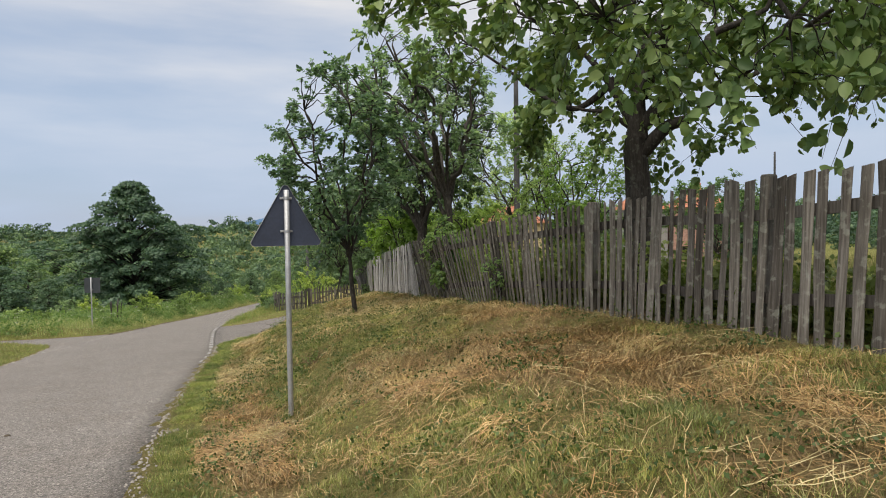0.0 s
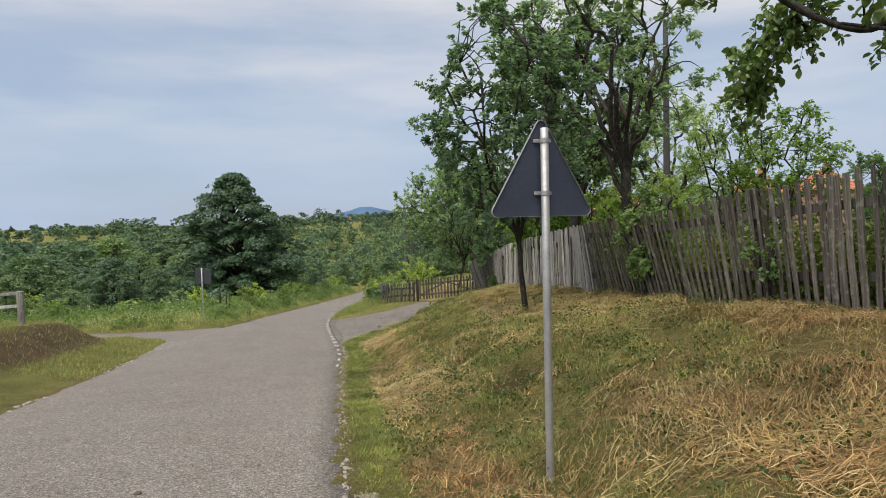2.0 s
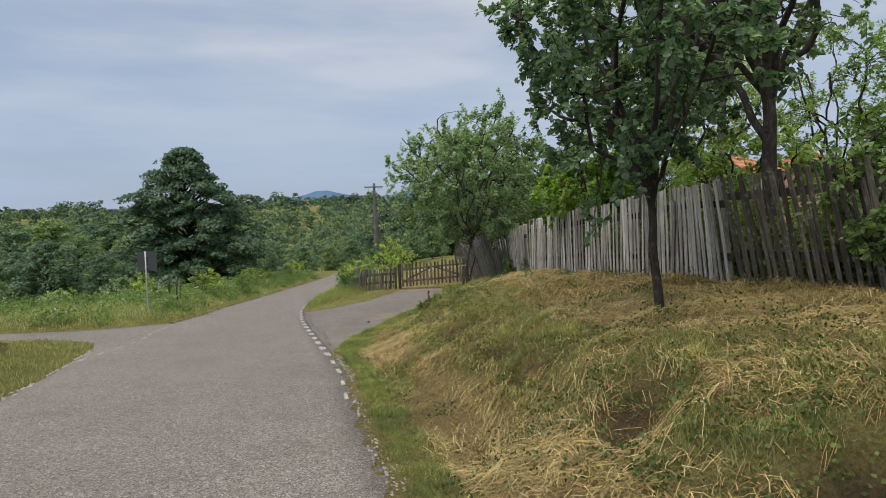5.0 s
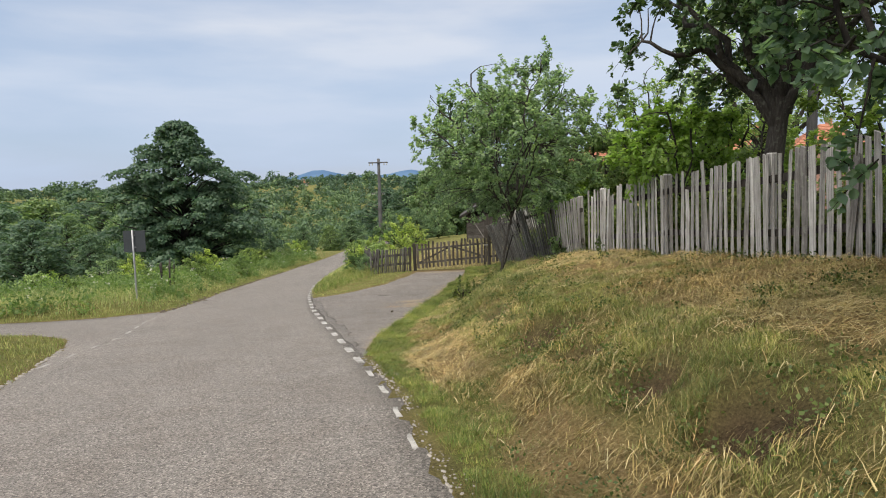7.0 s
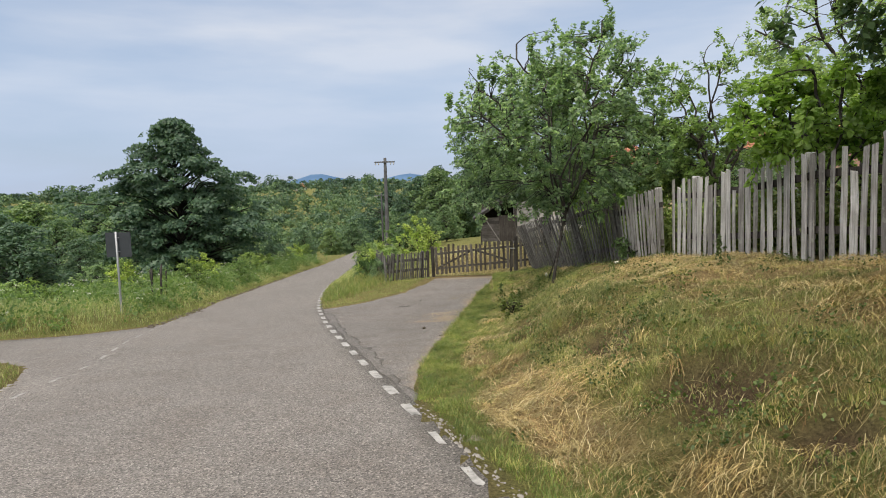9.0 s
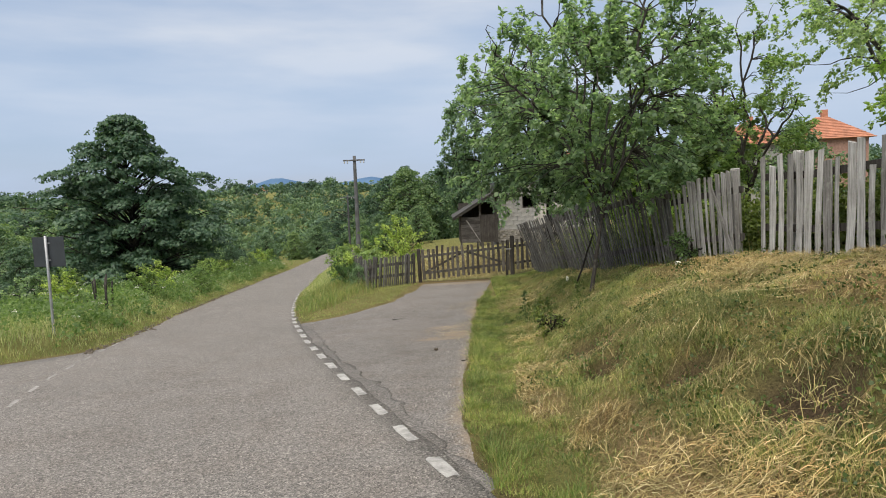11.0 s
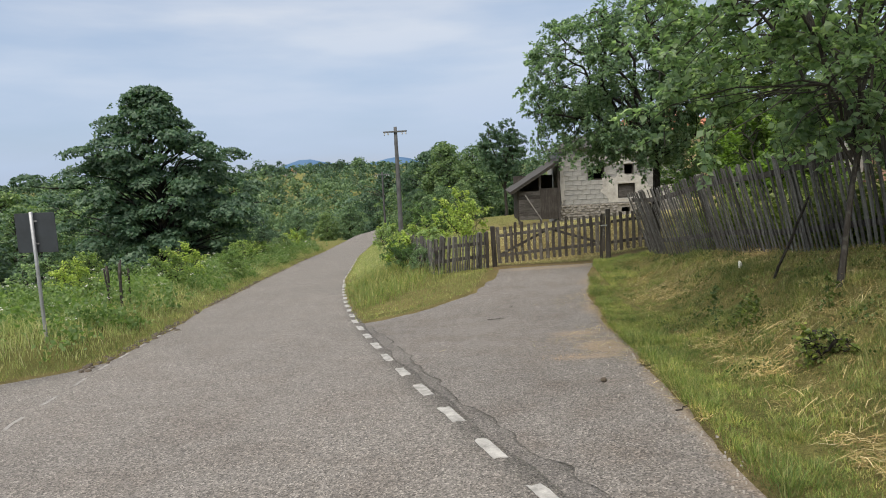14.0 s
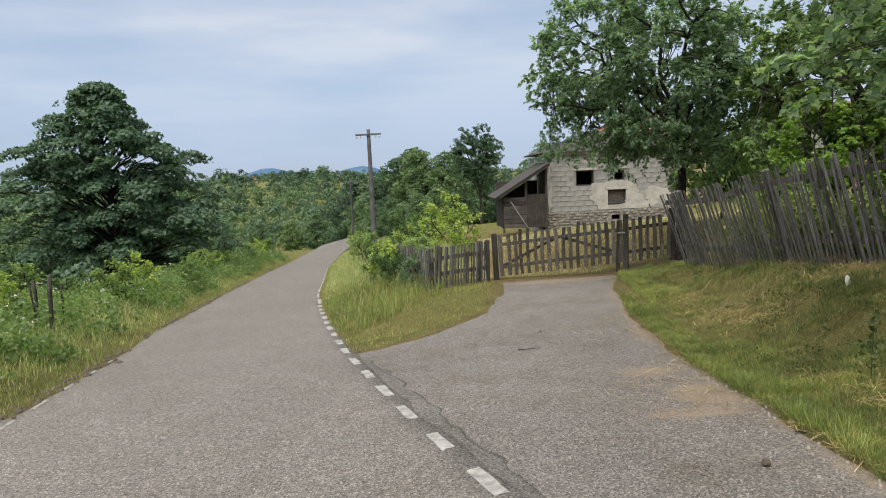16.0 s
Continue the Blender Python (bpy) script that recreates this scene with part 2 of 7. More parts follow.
M_WOOD_GREY = wood_material("dark_grey_stakes", (0.033, 0.032, 0.031), (0.11, 0.107, 0.103), (0.25, 0.246, 0.24), lichen=0.25)
M_WOOD_DARK = wood_material("dark_gate_wood", (0.03, 0.027, 0.025), (0.073, 0.067, 0.061), (0.14, 0.13, 0.12))
M_BOARD = wood_material("shed_boards", (0.03, 0.028, 0.026), (0.08, 0.075, 0.071), (0.15, 0.142, 0.135), along=(0.8, 14, 14))
M_POLE = wood_material("pole_wood", (0.045, 0.047, 0.05), (0.085, 0.087, 0.091), (0.14, 0.143, 0.148))
M_BARK = wood_material("bark", (0.018, 0.016, 0.015), (0.042, 0.038, 0.034), (0.088, 0.082, 0.075), along=(8, 8, 1.5), lichen=0.1)
M_STEEL = plain_material("galvanised_steel", (0.36, 0.37, 0.38), 0.5, 0.15, 12, 0.55, 0.05)
M_SIGNBACK = plain_material("dark_sign_back", (0.035, 0.045, 0.075), 0.55, 0.2, 5, 0.0, 0.03)
M_SIGNGREY = plain_material("grey_sign_back", (0.03, 0.036, 0.042), 0.6, 0.2, 5, 0.0, 0.03)
M_CERAMIC = plain_material("insulator", (0.5, 0.5, 0.48), 0.3, 0.1)
M_BLOCK = plain_material("grey_blocks", (0.29, 0.288, 0.272), 0.9, 0.3, 3, 0, 0.4)
M_PLASTER = plain_material("patchy_plaster", (0.4, 0.385, 0.35), 0.9, 0.25, 3, 0, 0.25)
M_JOINT = plain_material("recessed_mortar", (0.22, 0.215, 0.205), 0.95, 0.2, 6, 0, 0.3)
M_RENDER = plain_material("lime_render", (0.3, 0.294, 0.28), 0.9, 0.12, 3, 0, 0.2)
M_STONE = plain_material("rubble_stone", (0.22, 0.205, 0.18), 0.9, 0.5, 4, 0, 0.5)
M_GATE = wood_material("brown_gate_wood", (0.035, 0.031, 0.027), (0.095, 0.085, 0.073), (0.2, 0.183, 0.16), lichen=0.2)
# near-black: the darkness of unlit rooms is put into the colour
M_DARK = plain_material("painted_room_dark", (0.02, 0.018, 0.016), 0.9, 0.3)
M_TILE = plain_material("orange_roof_tiles", (0.4, 0.17, 0.1), 0.8, 0.3, 2, 0, 0.3)
M_BRICK = plain_material("pale_brick", (0.34, 0.2, 0.155), 0.9, 0.3, 5, 0, 0.3)
M_OLDROOF = plain_material("grey_roof_sheets", (0.05, 0.047, 0.045), 0.95, 0.3, 3, 0, 0.3)
M_OCHRE = plain_material("ochre_wall", (0.45, 0.36, 0.2), 0.85, 0.12, 2)
M_LEAF_A = leaf_material("apple_leaf", (0.14, 0.22, 0.155), (0.25, 0.36, 0.25), (0.42, 0.53, 0.41), 0.62)
M_LEAF_B = leaf_material("walnut_leaf", (0.06, 0.118, 0.052), (0.118, 0.196, 0.083), (0.21, 0.295, 0.14), 0.26)
M_LEAF_C = leaf_material("bright_leaf", (0.16, 0.27, 0.06), (0.26, 0.4, 0.1), (0.38, 0.52, 0.17), 0.55)
M_LEAF_D = leaf_material("dark_leaf", (0.05, 0.105, 0.07), (0.105, 0.185, 0.118), (0.21, 0.3, 0.205), 0.4)
M_LEAF_E = leaf_material("wood_leaf", (0.115, 0.195, 0.08), (0.205, 0.32, 0.135), (0.34, 0.455, 0.215), 0.5)
M_HERB = leaf_material("verge_herb_leaf", (0.17, 0.26, 0.085), (0.3, 0.41, 0.15), (0.45, 0.54, 0.25), 0.5)
M_WEED = leaf_material("bank_weed_leaf", (0.07, 0.105, 0.03), (0.13, 0.18, 0.055), (0.23, 0.28, 0.1), 0.35)
M_LEAF_F = leaf_material("mid_wood_leaf", (0.06, 0.115, 0.06), (0.11, 0.185, 0.095), (0.19, 0.275, 0.15), 0.4)
M_GRASS = blade_material("mown_grass", [(0, (0.14, 0.182, 0.05)), (0.4, (0.275, 0.315, 0.098)), (0.75, (0.41, 0.405, 0.16)), (1, (0.57, 0.51, 0.28))])
M_LUSH = blade_material("lush_grass", [(0, (0.12, 0.2, 0.045)), (0.5, (0.22, 0.31, 0.078)), (0.8, (0.35, 0.36, 0.12)), (1, (0.48, 0.42, 0.2))])
M_SHORT = blade_material("short_mown_grass", [(0, (0.15, 0.215, 0.055)), (0.5, (0.28, 0.34, 0.1)), (0.8, (0.4, 0.41, 0.16)), (1, (0.46, 0.42, 0.22))])
M_TALL = blade_material("tall_verge_grass", [(0, (0.23, 0.31, 0.1)), (0.45, (0.39, 0.47, 0.17)), (0.85, (0.54, 0.56, 0.26)), (1, (0.7, 0.65, 0.43))])
M_FIELD = blade_material("dry_field_grass", [(0, (0.12, 0.16, 0.045)), (0.5, (0.26, 0.27, 0.095)), (1, (0.46, 0.41, 0.19))])
M_YARD = blade_material("pale_yard_grass", [(0, (0.34, 0.35, 0.14)), (0.5, (0.55, 0.51, 0.25)), (1, (0.7, 0.63, 0.38))])
M_HAY = blade_material("cut_hay", [(0, (0.13, 0.095, 0.035)), (0.3, (0.29, 0.225, 0.085)), (0.7, (0.44, 0.35, 0.16)), (0.9, (0.56, 0.46, 0.25)), (1, (0.72, 0.62, 0.4))], 0.1)
M_HAY_RED = blade_material("browned_hay", [(0, (0.11, 0.062, 0.026)), (0.35, (0.28, 0.165, 0.07)), (0.7, (0.45, 0.29, 0.135)), (0.92, (0.56, 0.4, 0.21)), (1, (0.7, 0.57, 0.36))], 0.1)
M_STRAW = blade_material("long_pale_straw", [(0, (0.3, 0.23, 0.11)), (0.6, (0.5, 0.41, 0.22)), (1, (0.68, 0.58, 0.36))], 0.1)
M_SAND = plain_material("sandy_soil", (0.3, 0.22, 0.15), 0.95, 0.3, 20)
M_CLOD = plain_material("dark_clods", (0.085, 0.068, 0.05), 0.95, 0.4, 20)
M_FLOWER = plain_material("white_flower", (0.7, 0.7, 0.62), 0.8, 0.1)


# Distance haze is put into the colour, with a faint glow added.
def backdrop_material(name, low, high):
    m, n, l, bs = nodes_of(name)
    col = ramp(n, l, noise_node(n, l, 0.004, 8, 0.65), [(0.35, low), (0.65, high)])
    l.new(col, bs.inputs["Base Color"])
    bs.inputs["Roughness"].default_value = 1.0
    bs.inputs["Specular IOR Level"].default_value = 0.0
    # the hills glow by themselves here, to look paled by air
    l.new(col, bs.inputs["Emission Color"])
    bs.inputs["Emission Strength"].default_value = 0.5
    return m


M_MOUNT = backdrop_material("hazy_glowing_hills", (0.05, 0.095, 0.17), (0.075, 0.13, 0.21))
# leaf green shifted towards blue, standing in for haze over the far slopes
M_WOODS = leaf_material("hazed_far_leaf", (0.066, 0.122, 0.092), (0.083, 0.143, 0.105), (0.108, 0.17, 0.12), 0.25)


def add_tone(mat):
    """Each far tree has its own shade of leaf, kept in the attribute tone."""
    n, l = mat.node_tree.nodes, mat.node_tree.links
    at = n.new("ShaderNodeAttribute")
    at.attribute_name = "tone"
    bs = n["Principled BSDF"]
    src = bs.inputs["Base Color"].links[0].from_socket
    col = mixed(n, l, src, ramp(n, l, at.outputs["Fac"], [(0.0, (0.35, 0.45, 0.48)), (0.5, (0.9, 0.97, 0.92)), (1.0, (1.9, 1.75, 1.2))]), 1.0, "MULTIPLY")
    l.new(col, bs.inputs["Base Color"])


add_tone(M_WOODS)


# ---------------- mesh helpers ----------------
def fast_mesh(name, verts, faces):
    """A mesh from arrays: verts N x 3, faces M x k."""
    me = bpy.data.meshes.new(name)
    verts, faces = np.asarray(verts, np.float32), np.asarray(faces, np.int32)
    k = faces.shape[1]
    me.vertices.add(len(verts))
    me.vertices.foreach_set("co", verts.ravel())
    me.loops.add(faces.size)
    me.loops.foreach_set("vertex_index", faces.ravel())
    me.polygons.add(len(faces))
    me.polygons.foreach_set("loop_start", np.arange(0, faces.size, k, dtype=np.int32))
    me.update(calc_edges=True)
    return me


def put(ob, parent):
    if parent is not None:
        ob.parent = parent
    return ob


def part(name, bm, material, parent, label=""):
    me = bpy.data.meshes.new(name)
    bm.to_mesh(me)
    bm.free()
    me.materials.append(material)
    ob = put(new(name, me), parent)
    return tagged(ob, label) if label else ob


def mesh_part(name, me, material, parent, label=""):
    if not me.materials:
        me.materials.append(material)
    ob = put(new(name, me), parent)
    return tagged(ob, label) if label else ob


def empty(name, at, label, category, group="", kind="", rz=0.0):
    ob = new(name)
    ob.empty_display_size = 0.2
    ob.matrix_world = pose(*at, 0, 0, rz)
    return tagged(ob, label, category, group, kind)


def box(bm, size, at=(0, 0, 0), turn=None, bevel=0.0):
    m = Matrix.Translation(at) @ (turn or Matrix.Identity(4)) @ Matrix.Diagonal((*size, 1))
    vs = bmesh.ops.create_cube(bm, size=1.0, matrix=m)["verts"]
    if bevel:
        es = {e for v in vs for e in v.link_edges}
        bmesh.ops.bevel(bm, geom=list(es), offset=bevel, segments=1, affect="EDGES")


def tube_arrays(paths, sides=7):
    """Joined tapered tubes. paths: list of (points N x 3, radii N)."""
    vs, fs, o = [], [], 0
    ang = np.linspace(0, 2 * np.pi, sides, endpoint=False)
    for pts, rad in paths:
        pts, rad = np.asarray(pts, float), np.asarray(rad, float)
        d = np.gradient(pts, axis=0)
        d /= np.linalg.norm(d, axis=1, keepdims=True) + 1e-9
        u = np.cross(d, np.eye(3)[np.argmin(np.abs(d).max(axis=0))])
        u /= np.linalg.norm(u, axis=1, keepdims=True) + 1e-9
        v = np.cross(d, u)
        ring = pts[:, None] + rad[:, None, None] * (np.cos(ang)[None, :, None] * u[:, None] + np.sin(ang)[None, :, None] * v[:, None])
        vs.append(ring.reshape(-1, 3))
        n = len(pts)
        i, j = np.meshgrid(np.arange(n - 1), np.arange(sides), indexing="ij")
        a, b = o + i * sides + j, o + i * sides + (j + 1) % sides
        fs.append(np.stack([a, b, b + sides, a + sides], -1).reshape(-1, 4))
        o += n * sides
    return np.concatenate(vs), np.concatenate(fs)


def joined(name, *pieces):
    """One mesh of several (verts, faces) arrays, the faces turned to triangles."""
    vs, fs, o = [], [], 0
    for v, f in pieces:
        f = np.asarray(f)
        vs.append(np.asarray(v))
        fs.append((f if f.shape[1] == 3 else np.concatenate([f[:, [0, 1, 2]], f[:, [0, 2, 3]]])) + o)
        o += len(v)
    return fast_mesh(name, np.concatenate(vs), np.concatenate(fs))


def smooth(me):
    me.polygons.foreach_set("use_smooth", np.ones(len(me.polygons), bool))
    return me


# ---------------- the lie of the land ----------------
def hash2(ix, iy, seed):
    v = np.sin(ix * 127.1 + iy * 311.7 + seed * 74.7) * 43758.5453
    return v - np.floor(v)


def value_noise(x, y, seed=0):
    ix, iy = np.floor(x), np.floor(y)
    fx, fy = x - ix, y - iy
    fx, fy = fx * fx * (3 - 2 * fx), fy * fy * (3 - 2 * fy)
    a, b = hash2(ix, iy, seed), hash2(ix + 1, iy, seed)
    c, d = hash2(ix, iy + 1, seed), hash2(ix + 1, iy + 1, seed)
    return (a + (b - a) * fx) * (1 - fy) + (c + (d - c) * fx) * fy


def fbm(x, y, seed=0, octaves=4):
    s, amp, tot = 0.0, 1.0, 0.0
    for k in range(octaves):
        s = s + amp * value_noise(x * 2 ** k, y * 2 ** k, seed + k)
        tot += amp
        amp *= 0.5
    return s / tot


def step(a, b, v):
    t = np.clip((v - a) / (b - a), 0, 1)
    return t * t * (3 - 2 * t)


# right edge of the road (the line of paint), and its left edge
RIGHT = np.array([(-30, 9.0), (-12, 3.0), (0, -0.95), (4.3, -2.25), (7.5, -3.33), (12.3, -4.72), (14.6, -5.32), (16.5, -5.95), (18.5, -6.65), (21.5, -7.7),
                  (24.6, -8.74), (28.2, -9.8), (31.5, -10.6), (35.2, -11.4), (40, -12.3), (57, -14.8), (78, -16.9), (95, -18), (130, -16)], float)
LEFT = np.array([(-30, 4.9), (-12, -1.1), (0, -5.0), (4.3, -6.3), (9.1, -7.87), (14, -9.5), (15.6, -10.1), (18.7, -11.4), (25.5, -12.9), (28.5, -13.4),
                 (32.6, -14.4), (43.5, -16.4), (57, -18.4), (78, -20.4), (95, -21.6), (130, -20)], float)
SIDE_NEAR = [(-10.4, 16.6), (-11.4, 18.7), (-12.3, 20.2), (-13.5, 21.0), (-16, 21.2), (-34, 20.4)]
SIDE_FAR = [(-12.7, 26.4), (-13.2, 25.2), (-14.2, 24.2), (-15.6, 23.8), (-17.2, 23.8), (-34, 23.2)]
DRIVE_RIGHT = [(-5.98, 17.0), (-6.15, 18.9), (-6.0, 21.5), (-5.82, 24), (-5.72, 26), (-5.45, 29), (-5.0, 31.2), (-4.3, 33.55)]
DRIVE_LEFT = [(-6.5, 17.0), (-7.2, 18.9), (-8.1, 21.5), (-8.94, 24), (-9.54, 26), (-9.75, 28.05), (-8.45, 28.9), (-7.65, 29.9), (-7.3, 31.6), (-7.1, 33.85)]


def road_z(x, y):
    s = 0.957 * y - 0.287 * x
    z = 0.63 - 0.0945 * (np.minimum(s, 40) - 8.15)
    a = np.clip(s - 40, 0, 48)
    z = z - 0.0945 * a + 0.00055 * np.minimum(a, 48) ** 2 * 0.9
    return z - 0.045 * np.clip(s - 88, 0, 60)


def side_of(poly, x, y):
    """Distance to a polyline."""
    best = np.full(np.shape(x), 1e9)
    for (x0, y0), (x1, y1) in zip(poly[:-1], poly[1:]):
        dx, dy = x1 - x0, y1 - y0
        t = np.clip(((x - x0) * dx + (y - y0) * dy) / (dx * dx + dy * dy), 0, 1)
        best = np.minimum(best, np.hypot(x - x0 - t * dx, y - y0 - t * dy))
    return best


def inside(poly, x, y):
    hit = np.zeros(np.shape(x), bool)
    for (x0, y0), (x1, y1) in zip(poly, poly[1:] + poly[:1]):
        if y0 != y1:
            hit ^= ((y0 > y) != (y1 > y)) & (x < (x1 - x0) * (y - y0) / (y1 - y0) + x0)
    return hit


R_LINE = [(x, y) for y, x in RIGHT]
L_LINE = [(x, y) for y, x in LEFT]
ROAD_POLY = R_LINE + L_LINE[::-1]
SIDE_POLY = SIDE_NEAR + SIDE_FAR[::-1]
DRIVE_POLY = DRIVE_LEFT + DRIVE_RIGHT[::-1]


def paved_depth(x, y):
    """Metres outside the paving (negative: inside)."""
    out = np.full(np.shape(x), 1e9)
    for poly in (ROAD_POLY, SIDE_POLY, DRIVE_POLY):
        d = side_of(poly + poly[:1], x, y)
        out = np.minimum(out, np.where(inside(poly, x, y), -d, d))
    return out


def drive_rise(x, y):
    return 0.43 * step(25.5, 34.0, y) * step(0.0, 2.4, x - np.interp(y, RIGHT[:, 0], RIGHT[:, 1]))


BANK_D = [0, 0.4, 0.9, 1.4, 1.8, 2.5, 3.8, 4.6, 9, 40]
BANK_H = [0, 0.01, 0.08, 0.3, 0.52, 0.73, 0.93, 1.0, 1.12, 1.5]
BANK_Y = [-12, 0, 4, 7, 10, 16, 22, 26, 31, 34, 60]
BANK_A = [0.7, 0.74, 0.78, 0.97, 1.04, 1.14, 1.28, 1.17, 1.0, 0.7, 0.8]


HOLLOWS = [(-4.73, 20.44, 0.34, 0.2), (-4.76, 19.5, 0.26, 0.2), (-4.12, 17.0, 0.36, 0.24), (-3.72, 15.4, 0.44, 0.2), (-3.52, 14.3, 0.26, 0.22),
           (-2.9, 12.0, 0.36, 0.2), (-3.2, 13.1, 0.24, 0.16), (-2.35, 10.3, 0.34, 0.2), (-4.4, 18.2, 0.28, 0.16), (-1.75, 8.6, 0.36, 0.22)]


def hollow(x, y, d):
    """Worn, bare places on the face of the bank."""
    v = np.zeros(np.shape(x))
    edge = 0.55 + 0.9 * fbm(x * 4.5, y * 4.5, 52, 3)
    for hx, hy, rx, ry in HOLLOWS:
        q = np.hypot(x - hx, (y - hy) * 0.75) / (max(rx, ry) * edge)
        v = np.maximum(v, step(1.15, 0.6, q))
    return v


def ground_z(x, y):
    x, y = np.asarray(x, float), np.asarray(y, float)
    base = road_z(x, y)
    xr, xl = np.interp(y, RIGHT[:, 0], RIGHT[:, 1]), np.interp(y, LEFT[:, 0], LEFT[:, 1])
    d = paved_depth(x, y)
    right = x > (xr + xl) / 2
    # right bank, then the yard past the gate
    de = np.maximum(d - 0.45 * step(9.5, 6.5, y), 0)
    h1 = np.interp(de, BANK_D, BANK_H) * np.interp(y, BANK_Y, BANK_A)
    h2 = np.interp(y, [30, 37, 52, 62], [1.95, 1.55, 1.5, 1.95]) * (1 - np.exp(-np.maximum(x - xr, 0) / 4.2)) + 0.02 * np.maximum(x - xr - 8, 0)
    k = step(28.5, 38, y)
    dr = drive_rise(x, y)
    h_right = np.where(d > 0, np.maximum((h1 + dr) * (1 - k) + h2 * k, dr * step(1.2, 0.0, d)), dr) 
    h_right = np.where((y > 27) & (x < -5) & (y < 38), np.maximum(dr, h2 * k) * step(-0.1, 1.2, d) + dr * (1 - step(-0.1, 1.2, d)), h_right)
    # left: verge, then down to the valley; an earth bank before the side road
    dl = np.maximum(d, 0)
    h_left = 0.3 * step(0.1, 1.6, dl) - 0.055 * np.maximum(dl - 3.5, 0) ** 1.3
    h_left = np.maximum(h_left, -9 - 0.03 * dl)
    bank = 0.6 * step(1.3, 2.8, dl) * step(20.5, 18.0, y) * step(-40, -12, x)
    h_left = np.where(y < 21, np.maximum(h_left, 0) * 0.5 + bank + np.minimum(h_left, 0) * 0.25, h_left)
    near = base + np.where(right, h_right, h_left)
    near = near + 0.2 * (fbm(x * 0.9 + 7, y * 0.9, 14, 3) - 0.5) * step(0.8, 1.6, d) * step(3.8, 2.6, d) * right * step(34, 28, y)
    near = near + np.where(d > 0.05, (fbm(x * 1.3, y * 1.3, 3) - 0.5) * 0.16 * np.clip(d, 0, 1) + (fbm(x * 3.1, y * 3.1, 9, 2) - 0.5) * 0.1 * np.clip(d * 1.5, 0, 1), 0) - 0.09 * step(-0.02, -0.22, d)
    # level ground under the gate, and hollows worn into the bank
    w = step(31.0, 32.8, y) * step(38.0, 35.2, y) * step(-8.6, -7.3, x) * step(-1.4, -3.0, x)
    near = near * (1 - w) + w * (base + np.interp(x, [-8.5, -7.0, -4.6, -3.1], [0.4, 0.46, 0.42, 0.66]) - 0.09 * step(-0.02, -0.22, d))
    near = near - np.where(right, 0.17 * hollow(x, y, d), 0.0)
    # far land: a valley, then low hills
    r = np.hypot(x + 12, y - 25)
    th = np.arctan2(x + 12, y - 25)
    ridge = np.interp(r, [0, 60, 110, 170, 260, 420, 620, 900, 1500, 2600], [-2, -7, -12, -15, -11, -5, -1.5, 0, 3, -14])
    ridge = ridge + 6.0 * np.exp(-((th + 0.17) / 0.15) ** 2) * np.interp(r, [150, 400, 1200, 2000], [0, 1, 1, 0])
    ridge = ridge + (fbm(x / 130, y / 130, 21) - 0.5) * np.interp(r, [60, 300, 900], [0, 10, 20])
    ridge = ridge + step(0.05, 0.6, th) * np.interp(r, [40, 120, 300], [0, 10, 13])
    k = step(45, 110, r)
    return near * (1 - k) + ridge * k


def gz(x, y):
    return float(ground_z(np.array([x]), np.array([y]))[0])


def graded(lo, hi, a, b, fine, grow):
    mid = list(np.arange(a, b, fine))
    up, d = [b], fine
    while up[-1] < hi:
        d *= grow
        up.append(up[-1] + d)
    dn, d = [a], fine
    while dn[-1] > lo:
        d *= grow
        dn.append(dn[-1] - d)
    return np.array(dn[:0:-1] + mid + up)


def grid_faces(nx, ny):
    i, j = np.meshgrid(np.arange(ny - 1), np.arange(nx - 1), indexing="ij")
    a = i * nx + j
    return np.stack([a, a + 1, a + nx + 1, a + nx], -1).reshape(-1, 4)


gx, gy = graded(-2600, 2600, -17.5, 5, 0.19, 1.075), graded(-60, 2600, -1, 37, 0.19, 1.075)
GX, GY = np.meshgrid(gx, gy)
GZ = ground_z(GX, GY)
ground_me = fast_mesh("ground", np.stack([GX, GY, GZ], -1).reshape(-1, 3), grid_faces(len(gx), len(gy)))
smooth(ground_me)
GD = paved_depth(GX, GY)


def dryness(x, y, d):
    """How much of the sward is cut straw (0 to 1)."""
    right = (x > np.interp(y, RIGHT[:, 0], RIGHT[:, 1]) + 0.2) * step(36, 33, y)
    lo = np.interp(y, [0, 3.8, 5.2, 7, 9.5, 20, 30], [3.2, 2.6, 1.6, 1.4, 1.9, 2.2, 1.4])
    n1 = fbm(x * 0.8 + 5, y * 0.8, 31)
    top = step(0.0, 0.9, d - lo) * right * (0.55 + 0.45 * step(0.36, 0.5, n1))
    top = np.maximum(top, right * step(8.2, 7.0, y) * step(4.0, 5.2, y) * step(1.7, 2.4, d) * (0.6 + 0.4 * step(0.4, 0.5, n1)))
    top = top * (1 - 0.9 * np.exp(-(((x - 2.3) / 0.55) ** 2 + ((y - 3.75) / 0.8) ** 2)))
    top = np.maximum(top, right * np.exp(-(((x - 1.5) / 0.6) ** 2 + ((y - 2.6) / 0.5) ** 2)))
    strip = step(0.42, 0.62, d) * step(1.5, 1.0, d) * step(22, 19, y) * (x > -7) * step(0.27, 0.4, fbm(x * 0.9, y * 0.5, 44))
    wet = np.exp(-(((x + 1.7) / 1.3) ** 2 + ((y - 9.0) / 1.9) ** 2))
    v = np.maximum(top * (1 - 0.85 * wet), 0.95 * strip)
    bank = (x > np.interp(y, RIGHT[:, 0], RIGHT[:, 1])) * step(0.2, 0.7, d) * step(33, 30, y)
    return np.clip(np.maximum(v, 0.28 * bank), 0.04, 1)


